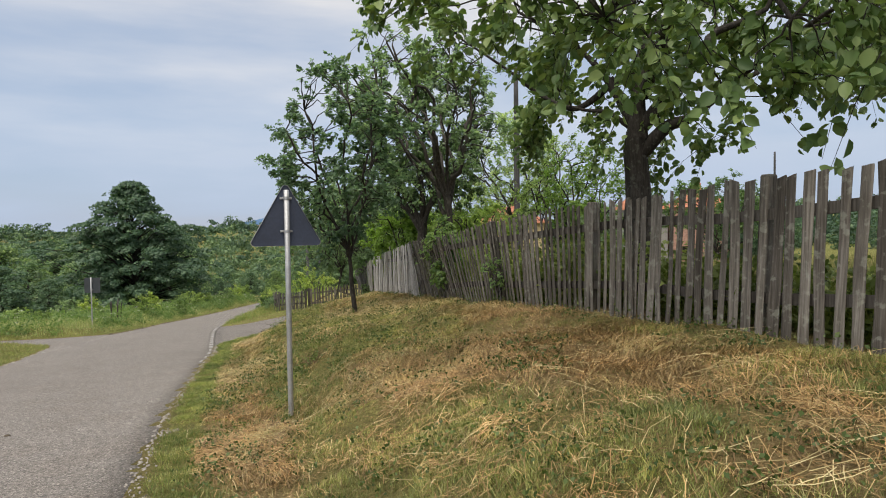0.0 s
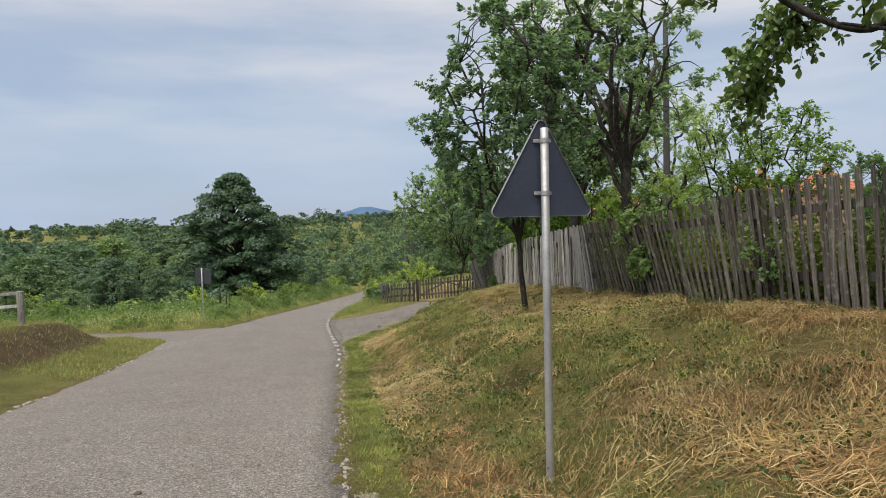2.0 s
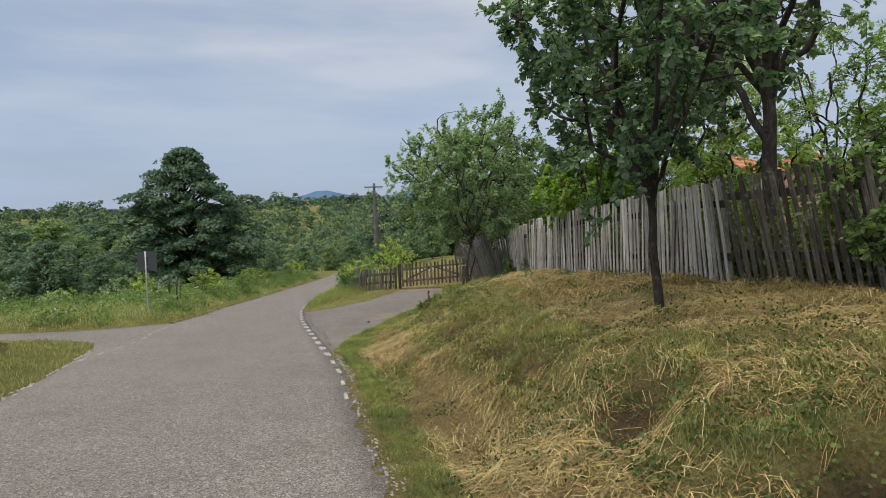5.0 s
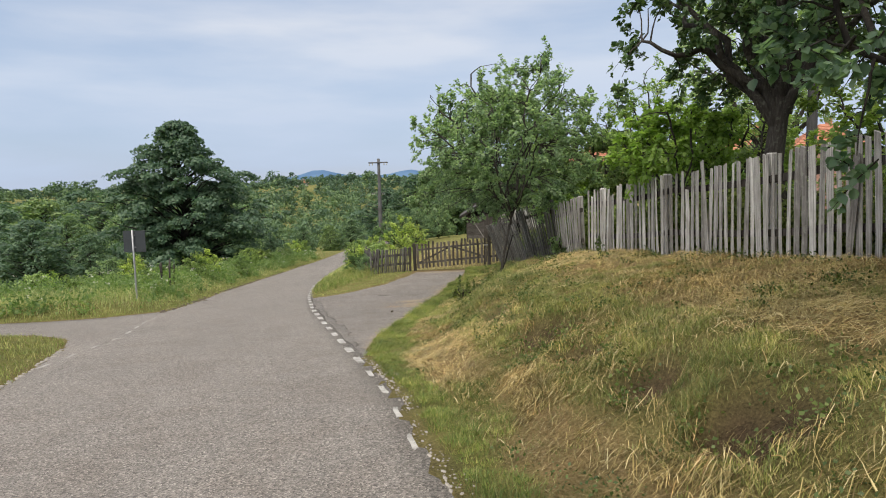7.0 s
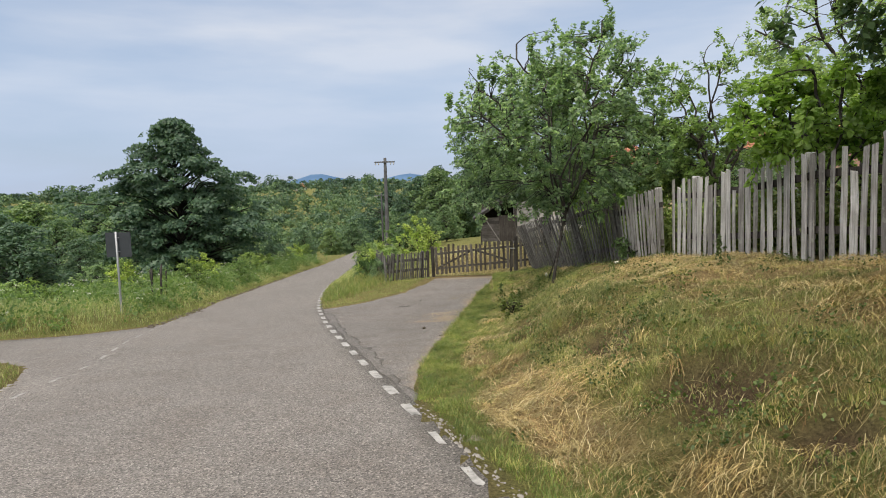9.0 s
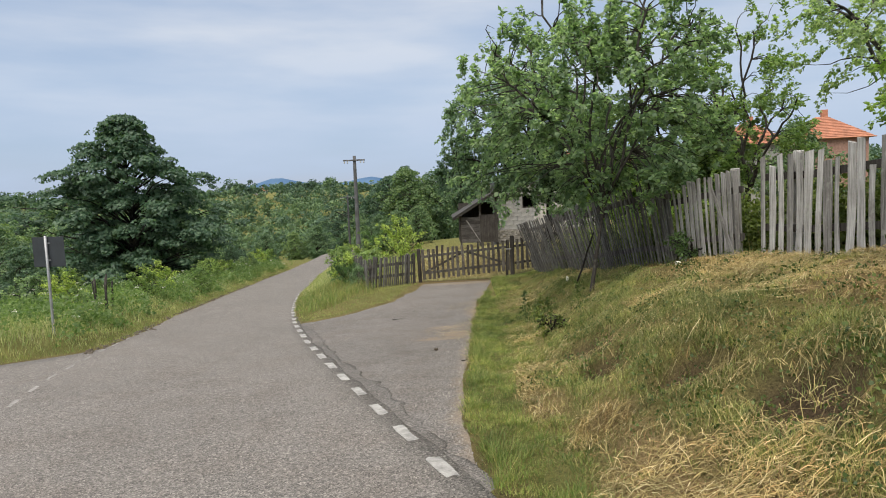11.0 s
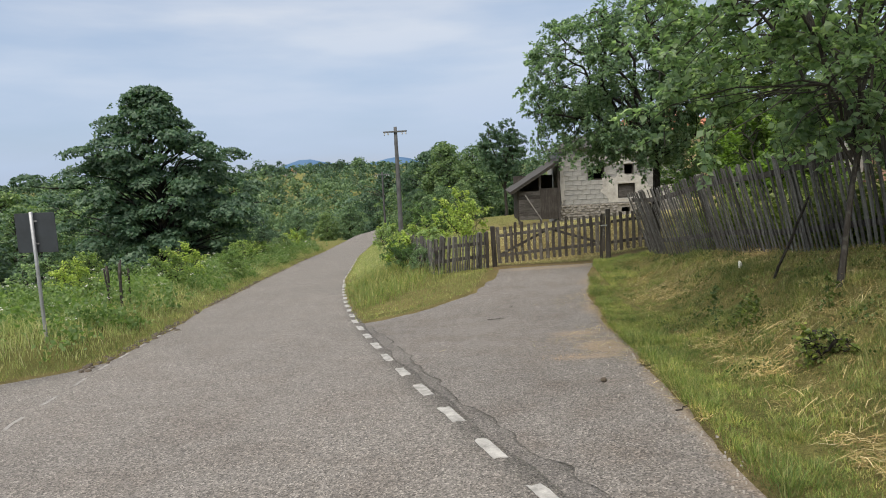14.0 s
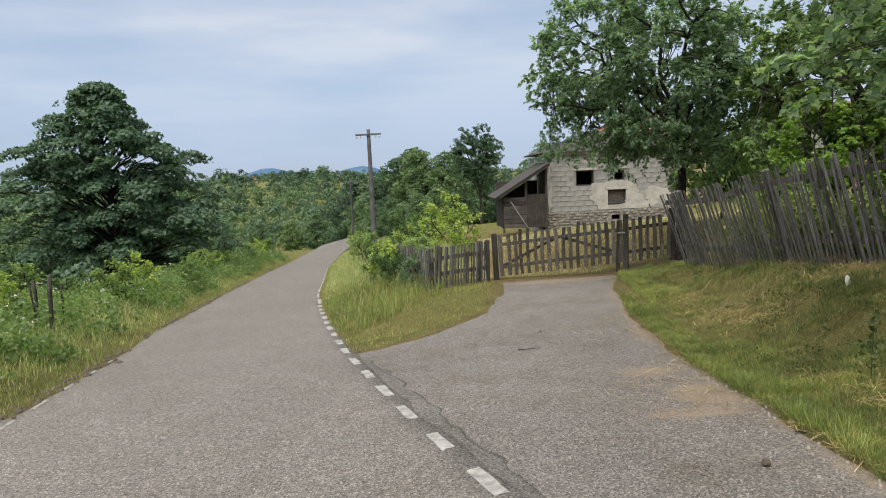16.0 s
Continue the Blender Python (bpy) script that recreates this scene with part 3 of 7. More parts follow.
dry = dryness(GX, GY, GD)
far = np.hypot(GX + 12, GY - 25)
dry = np.where(far > 60, step(0.5, 0.7, fbm(GX / 60, GY / 60, 77)) * np.interp(far, [60, 300, 700], [0.0, 0.06, 0.12]), dry)
bare = hollow(GX, GY, GD) * (GX > -8)
bare = np.maximum(bare, step(1.35, 1.6, GD) * step(2.9, 2.5, GD) * (GY < 20.5) * (GX < -8) * 0.95)
bare = np.maximum(bare, step(0.25, 0.05, GD) * 0.25)
dry = np.maximum(dry, step(0.3, 0.05, GD) * 0.45)
bare = np.where(far > 60, 0.0, bare)
apron = step(32.6, 33.4, GY) * step(35.2, 34.2, GY) * step(-7.6, -7.0, GX) * step(-2.8, -3.6, GX)
bare = np.maximum(bare, 0.35 * apron)
dry = np.maximum(dry, 0.8 * apron)
yard = step(34.2, 35.5, GY) * step(60, 50, GY) * step(-9.5, -7.5, GX) * step(14, 8, GX)
dry = np.maximum(dry, 0.6 * yard)
for key, arr in (("dry", dry), ("bare", bare)):
    ground_me.attributes.new(key, "FLOAT", "POINT").data.foreach_set("value", arr.astype(np.float32).ravel())
ground_me.materials.append(M_TURF)
ground = tagged(new("ground", ground_me), "grassy ground with a mown roadside bank and low hills", "ground", kind="structure")


def strip_mesh(name, left, right, across, z_of, lift, along=0.35):
    """A paved strip between two polylines of equal parameter, with a turned-down edge."""
    def walk_line(p, n):
        p = np.asarray(p, float)
        s = np.r_[0, np.cumsum(np.hypot(*np.diff(p, axis=0).T))]
        q = np.linspace(0, s[-1], n)
        return np.stack([np.interp(q, s, p[:, 0]), np.interp(q, s, p[:, 1])], -1)
    n = int(sum(math.dist(a, b) for a, b in zip(right[:-1], right[1:])) / along)
    a, b = walk_line(left, n), walk_line(right, n)
    u = np.linspace(0, 1, across)
    p = a[:, None] * (1 - u)[None, :, None] + b[:, None] * u[None, :, None]
    edge = (np.stack([fbm(p[:, 0, 0] * 2.5, p[:, 0, 1] * 2.5, 5), fbm(p[:, -1, 0] * 2.5, p[:, -1, 1] * 2.5, 6)], -1) - 0.5) * 0.16
    w = (b - a) / np.linalg.norm(b - a, axis=1, keepdims=True)
    p[:, 0] -= w * edge[:, :1]
    p[:, -1] += w * edge[:, 1:]
    z = z_of(p[..., 0], p[..., 1]) + lift
    z = z[..., None]
    v = np.concatenate([np.concatenate([p[:, :1], z[:, :1] - 0.12], -1), np.concatenate([p, z], -1), np.concatenate([p[:, -1:], z[:, -1:] - 0.12], -1)], 1)
    return smooth(fast_mesh(name, v.reshape(-1, 3), grid_faces(across + 2, n)))


def by_y(table, ys):
    return [(float(np.interp(q, table[:, 0], table[:, 1])), float(q)) for q in ys]


ys = np.r_[np.arange(-28, 60, 0.5), np.arange(60, 128, 1.0)]
road_me = strip_mesh("road", by_y(LEFT, ys), [(x + 0.1, q) for x, q in by_y(RIGHT, ys)], 14, road_z, 0.0)
road_me.materials.append(M_ROAD)
tagged(new("road", road_me), "worn grey asphalt country road", "road", kind="structure")
side_me = strip_mesh("side_road", SIDE_FAR, SIDE_NEAR, 8, road_z, -0.006)
side_me.materials.append(M_ROAD)
tagged(new("side_road", side_me), "narrow asphalt side road joining at the bend", "road", kind="structure")
drive_me = strip_mesh("driveway", DRIVE_LEFT, DRIVE_RIGHT, 26, lambda x, y: road_z(x, y) + drive_rise(x, y), -0.014, 0.12)
drive_me.materials.append(M_DRIVE)
drive_at = np.empty(len(drive_me.vertices) * 3, np.float32)
drive_me.vertices.foreach_get("co", drive_at)
DX, DY = drive_at[0::3].astype(float), drive_at[1::3].astype(float)
to_edge = np.interp(DY, [p[1] for p in DRIVE_RIGHT], [p[0] for p in DRIVE_RIGHT]) - DX
sand = 0.62 * np.exp(-np.maximum(to_edge, 0) / 0.14)
for sx, sy, rx, ry, amount in ((-6.04, 24.67, 0.32, 0.4, 0.95), (-6.35, 24.1, 0.5, 0.14, 0.6), (-6.25, 25.7, 0.45, 0.25, 0.55), (-5.85, 22.6, 0.22, 0.7, 0.7), (-5.9, 20.8, 0.2, 0.6, 0.5), (-5.1, 30.3, 0.4, 0.8, 0.5), (-5.6, 27.6, 0.3, 0.7, 0.5), (-5.6, 33.2, 1.6, 0.5, 0.6)):
    sand = np.maximum(sand, amount * np.exp(-((DX - sx) / rx) ** 2 - ((DY - sy) / ry) ** 2))
drive_me.attributes.new("sand", "FLOAT", "POINT").data.foreach_set("value", sand.astype(np.float32))
tagged(new("driveway", drive_me), "old patched asphalt driveway up to the gate", "driveway", kind="structure")

# ---------------- far hills ----------------
def far_hills():
    th = np.linspace(-1.3, 1.3, 160)
    r = 2900.0
    prof = 14 + 16 * fbm(th * 9 + 3, th * 0, 61) + 56 * np.exp(-((th + 0.246) / 0.034) ** 2) + 30 * np.exp(-((th + 0.18) / 0.05) ** 2) + 50 * np.exp(-((th + 0.105) / 0.035) ** 2) + 18 * np.exp(-((th + 0.3) / 0.03) ** 2) - 18 * step(-0.31, -0.42, th)
    rows = []
    for k, f in enumerate((0.0, 0.5, 0.8, 1.0, 0.7)):
        rr = r + k * 120
        rows.append(np.stack([rr * np.sin(th), rr * np.cos(th), -40 + (40 + prof) * f], -1))
    v = np.concatenate(rows)
    me = smooth(fast_mesh("backdrop", v, grid_faces(len(th), 5)))
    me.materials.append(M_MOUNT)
    tagged(new("backdrop", me), "wooded hills on the horizon, distance haze painted in as blue glow", "hills", kind="structure")


far_hills()


# ---------------- trees ----------------
def leaf_arrays(rng, centres, size, up=0.35, droop=0.0, out=None, fine=False, axis=None, jitter=0.45, small=False):
    """Folded diamond leaves at the given centres."""
    n = len(centres)
    d = rng.normal(size=(n, 3)) if axis is None else axis + rng.normal(size=(n, 3)) * 0.35
    d[:, 2] -= droop
    d /= np.linalg.norm(d, axis=1, keepdims=True)
    nrm = rng.normal(size=(n, 3)) * 0.8
    nrm[:, 2] += up + 0.6
    if out is not None:
        nrm = rng.normal(size=(n, 3)) * jitter + out + np.array([0, 0, 0.35])
    side = np.cross(d, nrm)
    side /= np.linalg.norm(side, axis=1, keepdims=True) + 1e-9
    nn = np.cross(side, d)
    L = size * rng.uniform(0.65, 1.3, (n, 1))
    W = L * rng.uniform(0.31, 0.43, (n, 1))
    a = centres - d * L * 0.5
    b = centres + d * L * 0.5 - nn * L * 0.12
    m = centres - d * L * 0.06
    p, q = m + side * W + nn * W * 0.35, m - side * W + nn * W * 0.35
    if fine:
        # two halves about the midrib, with a rounded outline
        up_n = nn * W * 0.35
        rib = [centres + d * L * t - nn * L * k for t, k in ((-0.3, 0.0), (-0.04, 0.015), (0.26, 0.05))]
        wide = [side * W * k for k in (0.68, 1.0, 0.74)]
        v = np.stack([a] + [p0 + q0 + up_n for p0, q0 in zip(rib, wide)] + [b] + [p0 - q0 + up_n for p0, q0 in zip(rib[::-1], wide[::-1])], 1).reshape(-1, 3)
        f = np.array([[0, 1, 2, 3, 4], [0, 4, 5, 6, 7]])[None] + (np.arange(n) * 8)[:, None, None]
        return v, f.reshape(-1, 5)
    if small:
        v = np.stack([p + side * W * 0.3, b, q - side * W * 0.3 - d * L * 0.2], 1).reshape(-1, 3)
        return v, np.arange(3 * n).reshape(-1, 3)
    v = np.stack([a, p, b, q], 1).reshape(-1, 3)
    f = np.arange(4 * n).reshape(-1, 4)
    return v, f


def bent(rng, a, b, n, sag, rough):
    t = np.linspace(0, 1, n)[:, None]
    p = a + (b - a) * t
    off = rng.normal(size=(n, 3)) * rough
    off[1:-1] = (off[:-2] + 2 * off[1:-1] + off[2:]) / 3
    off[0] = 0
    p = p + off * np.sin(t * np.pi * 0.9) + np.array([0, 0, 1.0]) * (np.sin(t * np.pi) * sag)
    return p


def eased(pts, r0, r1, k=4):
    """A smooth way through a few points, with a radius that tapers along it."""
    p = np.array(pts, float)
    q = np.concatenate([2 * p[:1] - p[1:2], p, 2 * p[-1:] - p[-2:-1]])
    out = []
    for i in range(1, len(q) - 2):
        for u in np.linspace(0, 1, k, endpoint=False):
            a, b, c, d = q[i - 1:i + 3]
            out.append(0.5 * (2 * b + (c - a) * u + (2 * a - 5 * b + 4 * c - d) * u * u + (3 * b - a - 3 * c + d) * u ** 3))
    out.append(p[-1])
    return np.array(out), r0 + (r1 - r0) * np.linspace(0, 1, len(out)) ** 0.8


def tree_meshes(seed, height, fork, trunk_r, centre, radii, clumps, leaves, leaf, limbs=6, lean=(0, 0), clump_r=0.42, shell=0.55, trunks=1, flat=1.0, aimed=(), taper=0.0, extra=(), sides=6, fine=False, shoots=4, reach=2.0, rise=0.5, droop=0.25, stems=False, small=False, ways=(), most=1.4):
    """Trunk and crown meshes, about the foot of the tree. centre and radii: the crown's; fork: where the limbs begin."""
    rng = np.random.default_rng(seed)
    centre, radii = np.array(centre, float), np.array(radii, float)
    # clump centres: towards the crown's outside, uneven
    c = rng.normal(size=(clumps * 3, 3))
    c /= np.linalg.norm(c, axis=1, keepdims=True)
    rad = rng.uniform(shell ** 3, 1.0, (len(c), 1)) ** (1 / 3)
    lump = 0.6 + 0.72 * fbm(c[:, 0] * 2.2 + 9 + seed, c[:, 1] * 2.2 + c[:, 2] * 1.7, seed, 3)[:, None]
    c = c * np.minimum(rad * lump, most)
    c[:, :2] *= np.clip(1 - taper * c[:, 2:3], 0.2, 1.5)
    c = centre + c * radii
    c = c[c[:, 2] > fork * 0.55][:clumps]
    if len(extra):
        c = np.concatenate([c, np.array(extra, float)])
    paths, tips = [], []
    fork_p = np.array([lean[0], lean[1], fork], float)
    for k in range(trunks):
        foot = np.array([0, 0, -0.15]) + (rng.normal(size=3) * [trunk_r, trunk_r, 0] * (1.2 if trunks > 1 else 0))
        fk = fork_p + (rng.normal(size=3) * [0.25, 0.25, 0.15] if trunks > 1 else 0)
        p = bent(rng, foot, fk, 9, 0, trunk_r * 0.25)
        r = trunk_r * (1 - 0.35 * np.linspace(0, 1, 9)) / (1 if trunks == 1 else 1.5)
        r[0] *= 1.35
        r[1] *= 1.08
        paths.append((p, r))
        tips.append((p[-1], r[-1]))
    # leader and limbs
    nodes, node_r = [], []
    ends = [np.array(e, float) for e in aimed]
    for k in range(limbs - len(ends)):
        a = 2 * np.pi * (k + rng.uniform(-0.3, 0.3)) / max(limbs - len(aimed), 1)
        el = rng.uniform(-0.15, 0.95)
        ends.append(centre + radii * 0.8 * np.array([math.cos(a) * math.cos(el), math.sin(a) * math.cos(el), math.sin(el)]))
    for k, e in enumerate(ends):
        t0, r0 = tips[k % len(tips)]
        s = t0 - np.array([0, 0, rng.uniform(0, 0.25) * fork * (1 if trunks == 1 else 0.6)]) * (k % 3 > 0)
        p = bent(rng, s, e, 12, rng.uniform(-0.05, 0.12) * np.linalg.norm(e - s), 0.05 * np.linalg.norm(e - s))
        r = np.linspace(r0 * rng.uniform(0.55, 0.8), 0.018, 12)
        paths.append((p, r))
        nodes.append(p[3:])
        node_r.append(r[3:])
    for r0, pts in ways:
        p, r = eased(pts, r0, 0.016)
        paths.append((p, r))
        nodes.append(p[3:])
        node_r.append(r[3:])
    nodes, node_r = np.concatenate(nodes), np.concatenate(node_r)
    for q in c:
        i = np.argmin(np.linalg.norm(nodes - q, axis=1) + 0.35 * np.maximum(nodes[:, 2] - q[2], 0))
        ln = np.linalg.norm(q - nodes[i])
        p = bent(rng, nodes[i], q, 6, 0.12 * ln, 0.09 * ln)
        paths.append((p, np.linspace(min(node_r[i] * 0.7, 0.008 + 0.008 * ln), 0.003, 6)))
    # leafy shoots: each clump is a spray of them, reaching out and up past the rest
    sc = np.repeat(c, shoots, 0)
    out = (sc - centre) / radii
    out /= np.linalg.norm(out, axis=1, keepdims=True) + 1e-6
    sd = out * 0.5 + rng.normal(size=sc.shape) * 0.6 + np.array([0, 0, rise])
    sd[:, 2] *= flat
    sd /= np.linalg.norm(sd, axis=1, keepdims=True)
    sl = clump_r * reach * rng.uniform(0.35, 1.0, len(sc)) * rng.choice([1.0, 1.0, 1.0, 1.45], len(sc))
    s0 = sc + rng.normal(size=sc.shape) * clump_r * 0.28 - sd * sl[:, None] * 0.4
    if stems:
        fine_paths = []
        for k in range(len(sc)):
            t = np.array([[0.0], [0.5], [1.0]])
            fine_paths.append((s0[k] + sd[k] * sl[k] * t - np.array([0, 0, 1.0]) * droop * sl[k] * t * t, np.array([0.006, 0.004, 0.0015])))
        tv, tf = tube_arrays(fine_paths, 3)
    v, f = tube_arrays(paths, sides)
    if stems:
        wood = smooth(joined("trunk", (v, f), (tv, tf)))
    else:
        wood = smooth(fast_mesh("trunk", v, f))
    cnt = np.maximum(rng.poisson(leaves / len(sc) * (sl / sl.mean()) * rng.uniform(0.6, 1.4, len(sc))), 2)
    rep = np.repeat(np.arange(len(sc)), cnt)
    t = rng.uniform(0.02, 1.0, (len(rep), 1))
    p = s0[rep] + sd[rep] * sl[rep][:, None] * t
    p[:, 2] -= droop * sl[rep] * t[:, 0] ** 2
    rad = rng.normal(size=p.shape)
    rad -= sd[rep] * np.sum(rad * sd[rep], 1, keepdims=True)
    rad /= np.linalg.norm(rad, axis=1, keepdims=True) + 1e-6
    pts = p + rad * leaf * rng.uniform(0.35, 0.75, (len(rep), 1))
    lv, lf = leaf_arrays(rng, pts, leaf, out=(pts - centre) / radii * 0.4 + np.array([0, 0, 0.6]), fine=fine, small=small, axis=sd[rep] * 0.6 + rad * 0.9 * np.array([1, 1, 0.6]), droop=droop)
    return wood, fast_mesh("crown", lv, lf)


def pad_tree_meshes(seed, z0, z1, profile, pads, leaves, leaf, trunk_r, pad, thick=0.34, droop=0.22, sides=5):
    """A broadleaf tree whose foliage hangs in flat, ragged pads about a leader, with dark gaps between them."""
    rng = np.random.default_rng(seed)
    h = (np.arange(pads) + rng.uniform(0, 1, pads)) / pads
    ang = np.arange(pads) * 2.39996 + rng.uniform(-0.5, 0.5, pads)
    lump = 0.45 + 1.0 * fbm(2.0 * np.cos(ang) + 5 + seed, 2.0 * np.sin(ang) + 3 * h, seed, 2)
    rad = np.interp(h, *zip(*profile)) * np.sqrt(rng.uniform(0.1, 1.0, pads)) * lump * rng.choice([0.8, 0.95, 1.0, 1.2], pads)
    c = np.stack([rad * np.cos(ang), rad * np.sin(ang), z0 + (z1 - z0) * h], -1)
    size = rng.uniform(pad[0], pad[1], pads) * (1.1 - 0.45 * h)
    leader = bent(rng, np.array([0, 0, -0.3]), np.array([0, 0, z0 + 0.9 * (z1 - z0)]), 10, 0, trunk_r * 0.5)
    paths = [(leader, np.linspace(trunk_r, 0.03, 10))]
    for k in range(pads):
        zz = np.clip(c[k, 2] - 0.45 * rad[k] - 0.3, 0.4, leader[-1, 2])
        root = np.array([np.interp(zz, leader[:, 2], leader[:, i]) for i in range(3)])
        ln = np.linalg.norm(c[k] - root)
        paths.append((bent(rng, root, c[k], 6, 0.08 * ln, 0.05 * ln), np.linspace(0.02 + 0.014 * ln, 0.008, 6)))
    v, f = tube_arrays(paths, sides)
    wood = smooth(fast_mesh("trunk", v, f))
    cnt = rng.multinomial(leaves, size ** 2 / np.sum(size ** 2))
    k = np.repeat(np.arange(pads), cnt)
    n = len(k)
    th = rng.uniform(0, 2 * np.pi, n)
    ragged = 0.25 + 1.5 * fbm(3.4 * np.cos(th) + 7 * k, 3.4 * np.sin(th) + 3, seed + 5, 3)
    q = np.sqrt(rng.uniform(0, 1, n))
    rr = q * size[k] * ragged
    top = np.where(rng.uniform(size=n) < 0.82, 1.0, -0.6)
    away = np.cos(th - ang[k])
    dz = thick * size[k] * (np.sqrt(np.maximum(1 - q * q, 0)) * top * rng.uniform(0.75, 1.1, n) + 0.22 * rng.normal(size=n)) - droop * rr * np.maximum(away, -0.3)
    p = c[k] + np.stack([rr * np.cos(th), rr * np.sin(th), dz], -1)
    out = np.stack([np.cos(th) * q, np.sin(th) * q, 0.9 * top], -1)
    lv, lf = leaf_arrays(rng, p, leaf, out=out, jitter=0.6, axis=np.stack([np.cos(th), np.sin(th), -0.3 + 0 * th], -1), small=True)
    return wood, fast_mesh("crown", lv, lf)


def plant_tree(name, at, meshes, leaf_mat, label, category="tree", group="", sink=0.0):
    e = empty(name, (at[0], at[1], gz(*at) - sink), label, category, group)
    mesh_part("trunk", meshes[0], M_BARK, e)
    mesh_part("crown", meshes[1], leaf_mat, e)
    return e


def rel(x, y, p):
    """A world point about the foot of a tree at x, y."""
    return (p[0] - x, p[1] - y, p[2] - gz(x, y))


def own_tree(name, at, crown_at, radii, fork_z, trunk_r, clumps, leaves, leaf, mat, label, seed, aimed=(), extra=(), ways=(), **kw):
    c = rel(*at, crown_at)
    m = tree_meshes(seed, 0, fork_z - gz(*at), trunk_r, c, radii, clumps, leaves, leaf, aimed=[rel(*at, p) for p in aimed], extra=[rel(*at, p) for p in extra], ways=[(r, [rel(*at, p) for p in w]) for r, w in ways], **kw)
    return plant_tree(name, at, m, mat, label)


own_tree("walnut_tree", (2.9, 9.45), (3.1, 6.9, 5.75), (4.2, 4.9, 1.55), 4.05, 0.235, 215, 17500, 0.115, M_LEAF_B,
         "old walnut tree with a thick forked trunk behind the fence", 11, limbs=2, lean=(-0.08, 0.0), clump_r=0.36, fine=True, rise=0.0, droop=0.35, stems=True, sides=10,
         aimed=[(4.6, 8.8, 6.0), (3.4, 10.6, 6.4)],
         ways=[(0.165, [(2.82, 9.45, 3.95), (2.84, 9.47, 4.6), (2.9, 9.5, 5.3), (2.75, 9.65, 6.4)]),
               (0.1, [(2.84, 9.47, 4.0), (2.62, 9.55, 4.5), (2.33, 9.6, 4.97), (1.9, 9.66, 5.4), (0.9, 9.9, 6.1)]),
               (0.062, [(2.55, 9.6, 4.85), (2.25, 9.8, 4.58), (1.95, 9.9, 4.48), (1.5, 10.2, 4.78), (1.05, 10.4, 5.2), (0.3, 10.7, 5.8)]),
               (0.035, [(1.6, 10.15, 4.72), (1.75, 11.2, 5.2), (2.05, 11.9, 5.25), (1.85, 12.5, 4.8), (1.68, 12.7, 4.2)]),
               (0.03, [(2.05, 11.9, 5.25), (2.4, 12.2, 5.0), (2.45, 12.3, 4.65)]),
               (0.045, [(2.74, 9.5, 4.12), (2.45, 9.6, 4.36), (2.13, 9.7, 4.42), (1.75, 9.9, 4.56)]),
               (0.115, [(2.88, 9.42, 3.75), (3.2, 9.3, 4.1), (3.48, 9.2, 4.2), (3.75, 8.9, 4.48), (3.93, 8.3, 4.68), (4.1, 7.4, 4.9), (4.4, 6.4, 5.15)]),
               (0.085, [(2.9, 9.35, 4.55), (2.85, 8.2, 5.3), (2.6, 6.8, 5.5), (2.3, 5.6, 5.15), (2.25, 4.8, 4.6), (2.4, 4.5, 4.1)]),
               (0.05, [(3.5, 9.2, 4.22), (4.6, 9.15, 4.9), (5.9, 9.0, 5.1)]),
               (0.035, [(2.4, 6.1, 5.3), (1.8, 5.7, 4.9), (1.35, 5.4, 4.4)])],
         extra=[(1.62 + 0.1 * (k % 3), 12.45 + 0.13 * (k % 4), 4.22 + 0.095 * k) for k in range(9)] + [(1.85 + 0.17 * (k % 4), 12.0 + 0.1 * (k % 3), 4.85 + 0.09 * k) for k in range(7)]
         + [(2.7, 4.6, 3.85), (2.2, 4.6, 3.8), (2.5, 4.7, 3.75), (2.4, 4.9, 4.05), (1.85, 5.1, 4.0), (1.45, 5.2, 4.05), (0.95, 5.8, 4.25), (2.9, 5.0, 4.15), (1.7, 4.9, 4.25), (1.2, 5.5, 4.3), (2.2, 5.5, 4.35)]
         + [(5.0 + 0.16 * k, 8.7 + 0.2 * (k % 4), 4.55 + 0.2 * (k % 4)) for k in range(10)]
         + [(3.6, 9.3, 3.75), (3.75, 9.1, 3.9), (3.35, 9.9, 3.85), (2.35, 9.3, 3.9), (2.2, 9.5, 4.05)])
own_tree("young_roadside_tree", (-1.68, 12.3), (-1.95, 12.25, 4.1), (1.35, 1.35, 1.8), 2.3, 0.05, 170, 12500, 0.068, M_LEAF_A,
         "young slim tree standing alone on the mown bank", 12, limbs=10, lean=(-0.1, 0.0), clump_r=0.25, fine=True, shoots=3, reach=1.45, rise=0.45, stems=True)
own_tree("plum_tree", (0.25, 14.2), (-0.5, 14.3, 5.3), (1.95, 2.1, 2.0), 3.4, 0.12, 150, 9500, 0.078, M_LEAF_A,
         "plum tree with dark forked trunk just behind the fence", 13, limbs=11, lean=(-0.15, 0.0), clump_r=0.3, shoots=3, reach=1.4, stems=True)
own_tree("pear_tree", (-0.55, 17.2), (-0.45, 17.5, 5.1), (2.0, 2.2, 2.3), 3.0, 0.17, 195, 22000, 0.085, M_LEAF_B,
         "old pear tree with lichened grey trunk behind the fence", 14, limbs=11, clump_r=0.34, shoots=3, reach=1.45, shell=0.4, stems=True,
         aimed=[(0.7, 17.0, 4.4), (0.9, 16.6, 5.2), (-1.8, 18.6, 4.6), (-2.3, 17.2, 3.8)], extra=[(-2.6 + 0.2 * k, 17.1 + 0.3 * (k % 3), 3.3 + 0.32 * (k % 4)) for k in range(14)])
